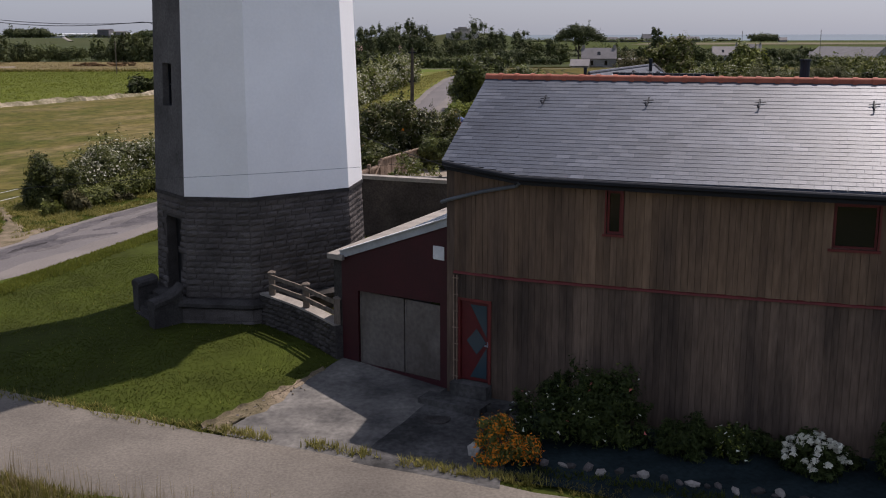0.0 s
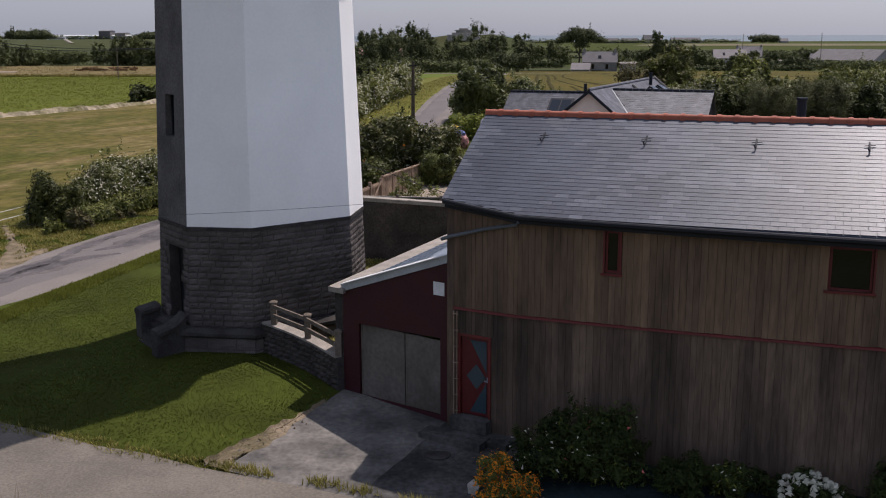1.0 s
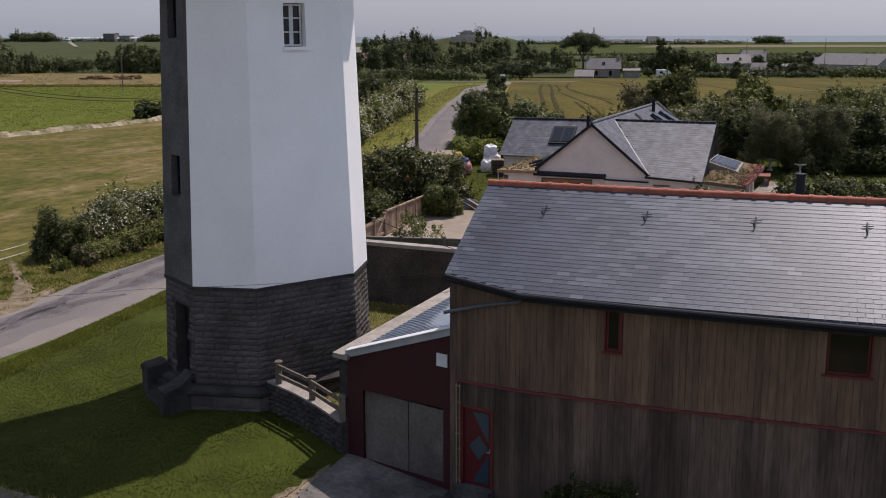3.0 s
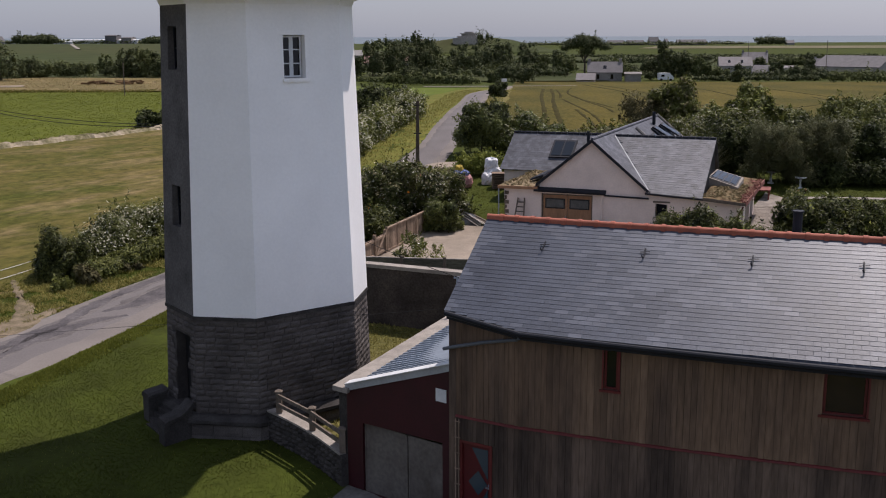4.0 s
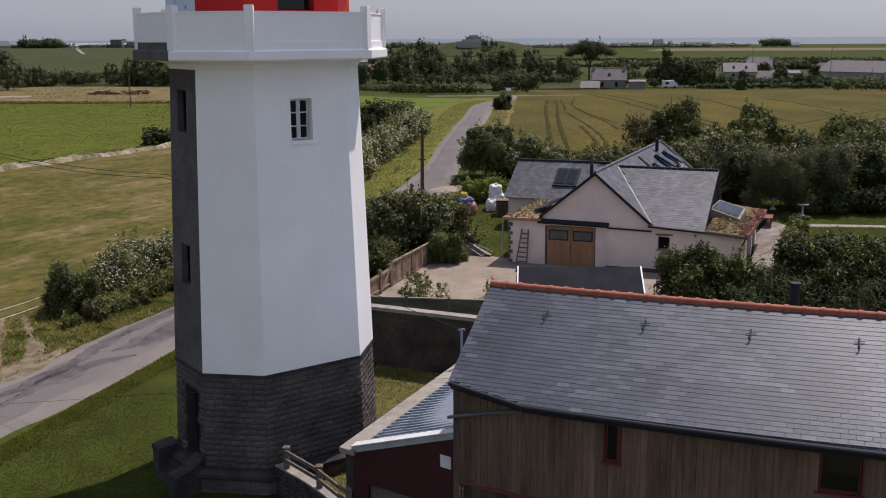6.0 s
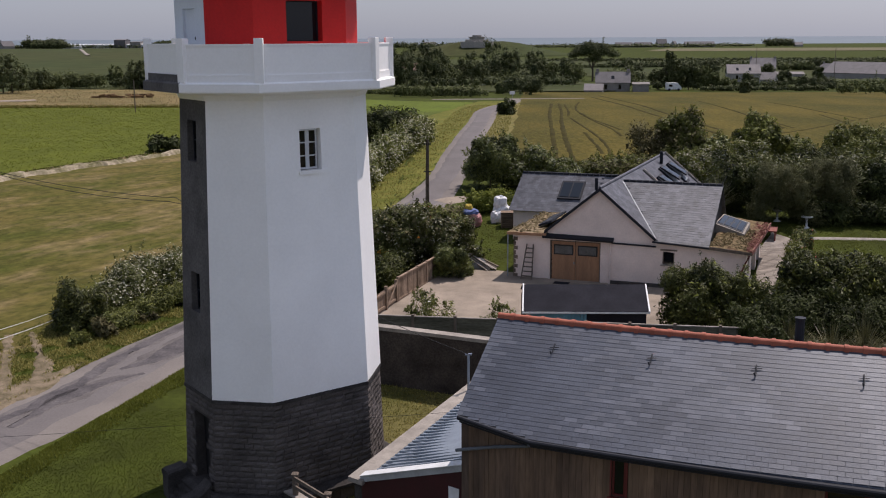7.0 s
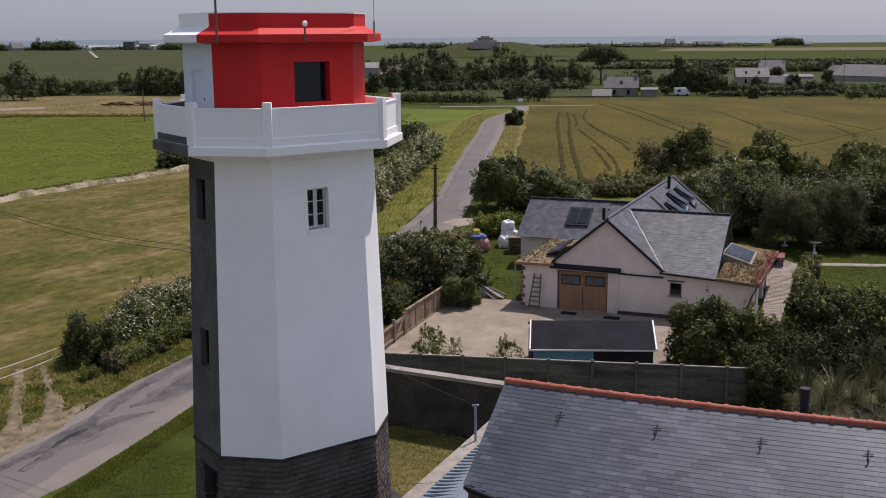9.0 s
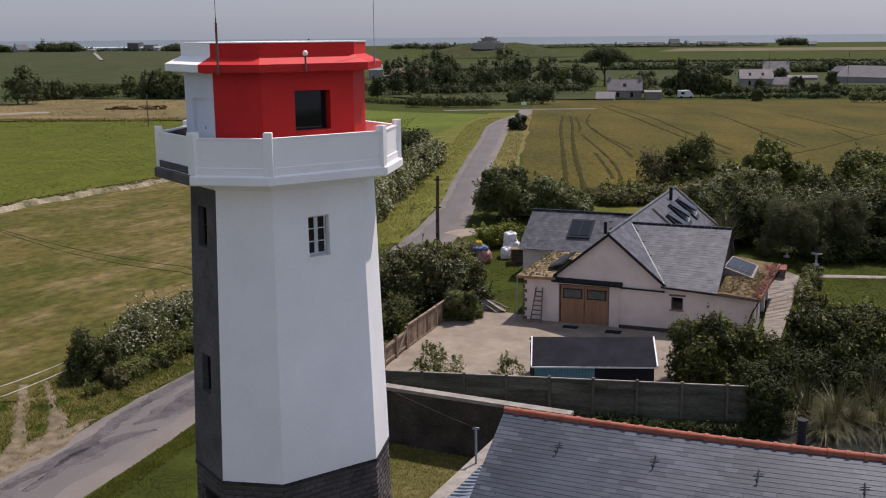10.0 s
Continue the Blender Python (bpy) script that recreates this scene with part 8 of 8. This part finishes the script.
under(make("post", Geo().box(9.35, 9.45, 242.67, 242.72, ground_z(9.4, 242.6), ground_z(9.4, 242.6) + 1.7), "zinc"), sign)


def cable(name, label, pts, r=0.012, parent=None):
    out = []
    for (x0, y0, z0, sag), (x1, y1, z1, _) in zip(pts, pts[1:]):
        for k in range(12):
            f = k / 12
            out.append((x0 + (x1 - x0) * f, y0 + (y1 - y0) * f, z0 + (z1 - z0) * f - sag * 4 * f * (1 - f)))
    out.append(pts[-1][:3])
    return tagged(make(name, Geo().tube(out, r, 5), "wire"), label, "cable")


cable("overhead_cable", "thin black overhead cable across the field", [(-60, 67.5, 14.5, 0.6), (-28, 49.4, 10.4, 0.08), (-20.9, 45.4, 9.44, 0.2), (-11.0, 39.8, 9.03, 0.5), (0.33, 35.4, 4.15, 0)])
cable("overhead_cable", "thin black overhead cable across the field", [(-60, 67.6, 14.4, 0.6), (-28, 49.6, 10.35, 0.08), (-20.9, 45.3, 9.38, 0.26), (-11.0, 38.9, 9.03, 0.05), (-9.8, 38.1, 9.08, 0)])
cable("service_cable", "thin black cable running to the barn corner", [(-46, 26.3, 3.9, 0.5), (-7.5, 26.1, 5.1, 0.06), (0.3, 25.95, 5.62, 0)], 0.0045)
cable("fence_tape", "white fence tape strung across the field gate", [(-21.7, 52.4, 1.0, 0.14), (-25.0, 46.2, 1.0, 0)], 0.014)
cable("fence_tape", "white fence tape strung across the field gate", [(-21.4, 52.2, 0.7, 0.14), (-24.6, 45.4, 0.7, 0)], 0.014)
for o in bpy.data.objects:
    if o.name.startswith("fence_tape"):
        o.data.materials[0] = M["bag_white"]


# ---- garden in front of the barn ----
M["membrane"] = nmat("dark_bed_sheet", (0.0176, 0.0272, 0.0296), 0.85, 0.4, 1.2, 9, 0.5)
bed = drape("flower_bed_soil", [(1.0, 21.5), (13.5, 16.75), (14.8, 20.9), (1.75, 24.9)], 24, 12, "membrane", 0.035, 0.12)
tagged(bed, "dark planted bed along the barn wall", "flower bed", kind="structure")
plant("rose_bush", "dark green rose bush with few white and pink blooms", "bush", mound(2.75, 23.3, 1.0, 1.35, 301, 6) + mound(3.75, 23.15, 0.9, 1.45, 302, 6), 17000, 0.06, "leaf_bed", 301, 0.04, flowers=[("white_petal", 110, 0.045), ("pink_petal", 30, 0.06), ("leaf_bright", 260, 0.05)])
plant("marigold_bush", "low bush covered in bright orange flowers", "bush", mound(1.25, 22.55, 0.52, 0.85, 303, 4) + mound(1.75, 22.05, 0.5, 0.62, 304, 4) + mound(1.2, 21.95, 0.4, 0.5, 305, 3), 5000, 0.05, "leaf_mid", 303, 0.03, flowers=[("orange", 2000, 0.04)])
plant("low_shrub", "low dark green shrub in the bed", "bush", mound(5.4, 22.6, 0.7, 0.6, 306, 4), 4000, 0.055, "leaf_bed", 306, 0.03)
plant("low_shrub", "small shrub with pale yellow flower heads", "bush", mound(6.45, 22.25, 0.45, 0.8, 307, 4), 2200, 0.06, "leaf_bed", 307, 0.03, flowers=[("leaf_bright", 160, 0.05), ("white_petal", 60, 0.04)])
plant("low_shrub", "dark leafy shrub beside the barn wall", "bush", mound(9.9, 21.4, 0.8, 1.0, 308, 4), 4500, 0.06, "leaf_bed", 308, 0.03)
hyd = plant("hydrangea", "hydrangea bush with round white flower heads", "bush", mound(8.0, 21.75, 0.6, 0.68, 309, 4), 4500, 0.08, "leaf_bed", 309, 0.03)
rng = random.Random(31)
for k in range(62):
    a, e = rng.uniform(0, 6.283), rng.uniform(0.05, 1.4)
    r = 0.72 * rng.uniform(0.7, 1.15)
    c = (8.0 + r * math.cos(a) * math.cos(e), 21.75 + r * math.sin(a) * math.cos(e), ground_z(8.0, 21.75) + 0.2 + 0.62 * math.sin(e))
    v, f = leaf_cloud([(*c, 0.062, 0.062, 0.055)], 46, 0.03, 400 + k, 0.2, 0.8, 0.9, 0.1)
    under(raw("flower_head", v, f, ["white_petal"]), hyd)
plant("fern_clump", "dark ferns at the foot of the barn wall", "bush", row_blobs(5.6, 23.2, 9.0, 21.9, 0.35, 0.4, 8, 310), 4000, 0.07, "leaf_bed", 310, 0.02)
blades("bed_weeds", "weeds along the stone edging", "grass", [(2.0 + 0.021 * k + random.uniform(-.1, .1), 21.75 - 0.0065 * k + random.uniform(-.25, .12)) for k in range(420)], 4, 0.17, 0.010, "grass_blade", 311, 0.6, 0.7)


def rock(name, label, x, y, s, seed, parent=None, mat="stone_light", group="", z=None):
    rng = random.Random(seed)
    bm = bmesh.new()
    bmesh.ops.create_icosphere(bm, subdivisions=1, radius=1.0)
    for v in bm.verts:
        v.co = Vector((v.co.x * s[0], v.co.y * s[1], v.co.z * s[2])) * rng.uniform(0.75, 1.15)
    me = bpy.data.meshes.new(name)
    bm.to_mesh(me)
    bm.free()
    me.materials.append(M[mat])
    ob = new(name, me)
    ob.matrix_world = Matrix.Translation((x, y, (ground_z(x, y) if z is None else z) + s[2] * 0.45)) @ Matrix.Rotation(rng.uniform(0, 3), 4, "Z")
    return tagged(ob, label, "stone", group)


for k in range(30):
    x = 2.3 + 0.3 * k + random.uniform(-.1, .1)
    rock("edging_stone", "rough grey stone edging the flower bed", x, 22.0 - 0.285 * (x - 2.3) + random.uniform(-.08, .08), (random.uniform(.07, .22), random.uniform(.07, .15), random.uniform(.05, .13)), 500 + k, group="edging stones", mat=("granite", "coping", "granite_wall")[k % 3])
rock("boulder", "pale boulder at the corner of the apron", 0.75, 22.45, (0.2, 0.17, 0.24), 540)
rock("boulder", "small white stone near the doorstep", 1.75, 24.9, (0.14, 0.12, 0.13), 541)
mh = Vector((-0.1, 24.25, ground_z(-0.1, 24.25)))
tagged(make("manhole_cover", Geo().loft([[mh + Vector((r * math.cos(a), r * math.sin(a), h)) for a in np.linspace(0, 2 * math.pi, 21)[:-1]] for r, h in ((0.33, 0.0), (0.33, 0.045), (0.28, 0.05))]), "granite_wall"), "round dark iron manhole cover in the apron", "manhole cover")
# broken edge of the apron
edge = strip("apron_edge", [(-5.25, 23.5, 0.30), (-4.65, 24.6, 0.2), (-3.95, 25.8, 0.1), (-3.6, 26.5, 0.05)], "dirt", 0.045, 0.35, sub=16)
tagged(edge, "crumbling earth edge of the concrete apron", "edge", kind="structure")
rng = random.Random(77)
for k in range(26):
    f = (k + rng.random()) / 26
    w = 0.26 * (1 - f) + 0.08
    x, y = -5.45 + 1.95 * f + rng.gauss(0, w * 0.5), 23.55 + 3.05 * f + rng.gauss(0, w * 0.35)
    q = rng.uniform(0.025, 0.065)
    rock("kerb_stone", "broken stone along the crumbling apron edge", x, y, (q * 1.5, q, q * 0.75), 700 + k, mat=("dirt", "granite", "dirt")[k % 3], group="apron rubble")
lip = [(-5.62, 23.75), (-5.2, 24.35), (-4.75, 24.95), (-4.25, 25.6), (-3.85, 26.15), (-3.5, 26.7), (-3.2, 27.2)]
vs_, fs_ = [], []
for k in range(61):
    f = k / 10
    a, b = Vector(lip[min(int(f), 5)]), Vector(lip[min(int(f), 5) + 1])
    c = a.lerp(b, f - min(int(f), 5))
    d = Vector(((b - a).y, -(b - a).x)).normalized()
    for o, z in ((0.08, 0.0), (0.02, 0.04), (-0.02, 0.09), (-0.07, 0.08), (-0.2, 0.0)):
        r = c + d * (o + 0.09 * noise.noise(Vector((c.x * 4, c.y * 4, 1))) + 0.03 * noise.noise(Vector((c.x * 13, c.y * 13, o))))
        vs_.append((r.x, r.y, ground_z(r.x, r.y) + 0.02 + z * (0.7 + 0.8 * noise.noise(Vector((c.x * 3, c.y * 3, 5))))))
    if k:
        fs_ += [((k - 1) * 5 + q, k * 5 + q, k * 5 + q + 1, (k - 1) * 5 + q + 1) for q in range(4)]
tagged(raw("turf_edge", vs_, fs_, ["dirt", "grass"], None, [0, 0, 1, 1] * 60), "ragged turf edge above the concrete apron", "edge", kind="structure")
vs_, fs_ = [], []
for k in range(45):
    f = rng.random()
    x, y = -5.3 + 1.85 * f + rng.gauss(0, 0.14), 23.5 + 2.9 * f + rng.gauss(0, 0.12)
    q = rng.uniform(0.01, 0.03)
    z = ground_z(x, y) + 0.05
    o = len(vs_)
    vs_ += [(x - q, y - q * .7, z), (x + q, y - q, z), (x + q * .8, y + q, z), (x - q, y + q, z), (x + rng.uniform(-.3, .3) * q, y, z + q * 1.2)]
    fs_ += [(o, o + 1, o + 4), (o + 1, o + 2, o + 4), (o + 2, o + 3, o + 4), (o + 3, o, o + 4)]
tagged(raw("rubble", vs_, fs_, ["dirt"]), "broken stones along the apron edge", "rubble", kind="stuff")

# ---- pieces ----
# boards of the barn front, one object each on a shared mesh
me = bpy.data.meshes.new("board")
me.from_pydata([(-0.5, 0, 0), (0.5, 0, 0), (0.5, -1, 0), (0.475, -1.1, 0), (-0.475, -1.1, 0), (-0.5, -1, 0), (-0.5, 0, 1), (0.5, 0, 1), (0.5, -1, 1), (0.475, -1.1, 1), (-0.475, -1.1, 1), (-0.5, -1, 1)], [],
               [(0, 5, 4, 3, 2, 1), (6, 7, 8, 9, 10, 11), (1, 2, 8, 7), (2, 3, 9, 8), (3, 4, 10, 9), (4, 5, 11, 10), (5, 0, 6, 11)])
me.materials.append(M["cedar"])
me_up = me.copy()
me_up.materials[0] = M["cedar_upper"]
rng = random.Random(12)
edge_s = 0.225
while edge_s < LEN - 0.1:
    bw_ = rng.choice((0.10, 0.13, 0.145, 0.15, 0.165, 0.19))
    s = edge_s + bw_ / 2
    edge_s += bw_
    topz = roof_z(wall_d(s)) - 0.06
    for z0, z1, off in ((-0.85, 2.84, 0.0), (2.91, topz, 0.018)):
        spans = [(z0, z1)]
        for o0, o1, h0, h1 in [DOOR] + WINS:
            if o0 - bw_ * 0.35 < s < o1 + bw_ * 0.35:
                spans = [q for a, b in spans for q in ((a, min(b, h0 - 0.05)), (max(a, h1 + 0.05), b)) if q[1] - q[0] > 0.05]
        for a, b in spans:
            ob = new("board", me_up if z0 > 2 else me)
            m = b_frame(s, lambda q: wall_d(q) - 0.032 + off, a + rng.uniform(-0.01, 0.01))
            ob.parent = front_wall
            ob.matrix_basis = m @ Matrix.Diagonal((bw_ * 0.999, 0.018 + rng.uniform(0, 0.006), b - a, 1))
# stones of the lighthouse base
rng = random.Random(21)
stone_me = []
for k in range(6):
    n = 3
    vs, fs = [], []
    for j in range(n + 1):
        for i in range(n + 1):
            edge_ = i in (0, n) or j in (0, n)
            vs.append((i / n - 0.5, -0.1 if edge_ else -0.45 - rng.random() * 0.55, j / n))
    fs = [(j * (n + 1) + i, j * (n + 1) + i + 1, (j + 1) * (n + 1) + i + 1, (j + 1) * (n + 1) + i) for j in range(n) for i in range(n)]
    o = len(vs)
    vs += [(-0.5, 0.8, 0), (0.5, 0.8, 0), (0.5, 0.8, 1), (-0.5, 0.8, 1)]
    fs += [(o, o + 3, n * (n + 1), 0), (o + 1, n, n * (n + 1) + n, o + 2), (o, 0, n, o + 1), (o + 3, o + 2, n * (n + 1) + n, n * (n + 1))]
    me = bpy.data.meshes.new("stone")
    me.from_pydata(vs, [], fs)
    me.materials.append(M["granite"])
    stone_me.append(me)
NC = 16
for c in range(NC):
    z0 = 0.70 + 3.0 * c / NC
    ring = shaft_ring(z0 + 0.11, -0.03)
    for i in (0, 1, 6, 7):
        a, b = ring[i], ring[(i + 1) % 8]
        ln = (b - a).length
        fm_ = pane_frame(a, b, z0, 0)
        x = 0.0
        while x < ln - 0.02:
            w = min(rng.uniform(0.24, 0.5), ln - x)
            if ln - x - w < 0.2:
                w = ln - x
            mid = (x + w / 2) / ln
            if not (i == 6 and 0.27 < mid < 0.85 and z0 < 3.0):
                ob = new("stone", stone_me[rng.randrange(6)])
                ob.parent = base_wall
                ob.matrix_basis = fm_ @ Matrix.Translation((x + w / 2, 0, 0.006)) @ Matrix.Diagonal((w - 0.010, 0.028 + 0.022 * rng.random(), 3.0 / NC - 0.012, 1))
            x += w
# blocks of the plinth
plinth_ob = [o for o in bpy.data.objects if o.name == "plinth"][0]
for c in range(3):
    z0 = -0.62 + 0.35 * c
    ring = shaft_ring(z0 + 0.18, 0.22)
    for i in (0, 1, 7):
        a, b = ring[i], ring[(i + 1) % 8]
        ln = (b - a).length
        fm_ = pane_frame(a, b, z0, 0)
        x = 0.0
        while x < ln - 0.02:
            w = min(rng.uniform(0.5, 0.95), ln - x)
            if ln - x - w < 0.3:
                w = ln - x
            ob = new("stone", stone_me[rng.randrange(6)])
            ob.parent = plinth_ob
            ob.matrix_basis = fm_ @ Matrix.Translation((x + w / 2, 0, 0)) @ Matrix.Diagonal((w - 0.014, 0.035 + 0.02 * rng.random(), 0.336, 1))
            x += w
# rubble stones of the retaining wall
M["wall_rubble"] = nmat("dark_rubble", (0.074, 0.066, 0.06), 0.9, 0.4, 2.0, 18, 0.5, obj_random=0.2)
wall_me = [q.copy() for q in stone_me]
for q in wall_me:
    q.materials[0] = M["wall_rubble"]
for c in range(9):
    z0 = -0.55 + 0.152 * c
    t = rng.uniform(0.01, 0.03)
    while t < 0.98:
        dt = min(rng.uniform(0.045, 0.10), 0.99 - t)
        a, b = rwp(t) + rn * 0.12, rwp(t + dt) + rn * 0.12
        if z0 + 0.15 < 0.87 - 0.06 * t:
            ob = new("stone", wall_me[rng.randrange(6)])
            ob.parent = rwall
            ob.matrix_basis = pane_frame(a, b, z0, 0) @ Matrix.Translation(((b - a).length / 2, 0, 0)) @ Matrix.Diagonal(((b - a).length - 0.012, 0.05 + 0.04 * rng.random(), 0.142, 1))
        t += dt
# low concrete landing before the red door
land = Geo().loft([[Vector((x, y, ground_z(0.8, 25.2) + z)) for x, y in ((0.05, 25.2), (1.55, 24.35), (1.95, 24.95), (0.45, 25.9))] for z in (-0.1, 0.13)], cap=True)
tagged(make("door_landing", land, "concrete_dark"), "low stained concrete landing before the red door, darkened for shade", "landing", kind="structure")
# slates of the barn roof
sm = bpy.data.meshes.new("slate")
sm.from_pydata([(-0.5, 0, 0), (0.5, 0, 0), (0.5, -1, 0.5), (-0.5, -1, 0.5), (-0.5, -1, -0.5), (0.5, -1, -0.5), (-0.5, 0, -0.5), (0.5, 0, -0.5)], [], [(0, 3, 2, 1), (3, 4, 5, 2), (0, 6, 4, 3), (1, 2, 5, 7)])
sm.materials.append(M["slate"])
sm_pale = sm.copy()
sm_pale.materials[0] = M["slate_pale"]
slate_mats = []
rng = random.Random(33)
ex, sw = 0.142, 0.315
vs_, fs_ = [], []
cosr, nparts = 1 / math.sqrt(1 + SLOPE * SLOPE), 0
for r in range(28):
    d0 = 3.36 - (r + 1) * ex * cosr
    if d0 < -0.05:
        break
    d1 = d0 + ex * cosr * 1.12
    k = 0
    s = -0.04 - (r % 2) * sw / 2
    while s < LEN:
        sa, sb = max(s, -0.04), min(s + sw, LEN)
        s += sw
        sc_ = (sa + sb) / 2
        e = eave_d(sc_) + 0.03
        if sb - sa < 0.05 or d0 > e - 0.03:
            continue
        dd = min(d1, e)
        p0, p1 = bp(sc_, d0, roof_z(d0) - 0.012), bp(sc_, dd, roof_z(dd) - 0.007 + rng.uniform(-0.001, 0.002))
        xv = (bp(sb, d0, 0) - bp(sa, d0, 0)).normalized()
        yv = (p0 - p1)
        ln = yv.length
        yv = yv / ln
        zv_ = xv.cross(yv).normalized()
        m = Matrix.Identity(4)
        for q in range(3):
            m[q][0], m[q][1], m[q][2], m[q][3] = xv[q], yv[q], zv_[q], p0[q]
        m = m @ Matrix.Rotation(rng.uniform(-0.004, 0.004), 4, "Z") @ Matrix.Rotation(rng.uniform(-0.003, 0.003), 4, "Y") @ Matrix.Diagonal((sb - sa - 0.0003, ln, 0.0052, 1))
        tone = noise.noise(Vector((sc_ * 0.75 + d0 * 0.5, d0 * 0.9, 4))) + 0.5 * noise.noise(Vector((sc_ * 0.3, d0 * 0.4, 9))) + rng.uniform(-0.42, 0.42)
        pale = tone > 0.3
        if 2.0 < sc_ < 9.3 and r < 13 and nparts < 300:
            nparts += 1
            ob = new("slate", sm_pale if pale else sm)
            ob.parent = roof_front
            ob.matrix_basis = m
        else:
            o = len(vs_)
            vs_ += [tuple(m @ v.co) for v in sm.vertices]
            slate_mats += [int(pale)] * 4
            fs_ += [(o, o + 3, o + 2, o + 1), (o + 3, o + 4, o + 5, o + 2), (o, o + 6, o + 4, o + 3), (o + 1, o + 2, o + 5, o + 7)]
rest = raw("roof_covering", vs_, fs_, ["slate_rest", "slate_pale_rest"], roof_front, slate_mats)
rest["kind"] = "stuff"
blades("bed_weeds", "weedy grass between the lane and the flower bed", "grass", [(1.4 + 0.012 * k + random.uniform(-.1, .1), 21.45 - 0.0042 * k + random.uniform(-.35, .2)) for k in range(700) if noise.noise(Vector((k * 0.02, 3, 1))) > -0.2], 3, 0.13, 0.009, "gold_blade", 312, 0.6, 0.8)
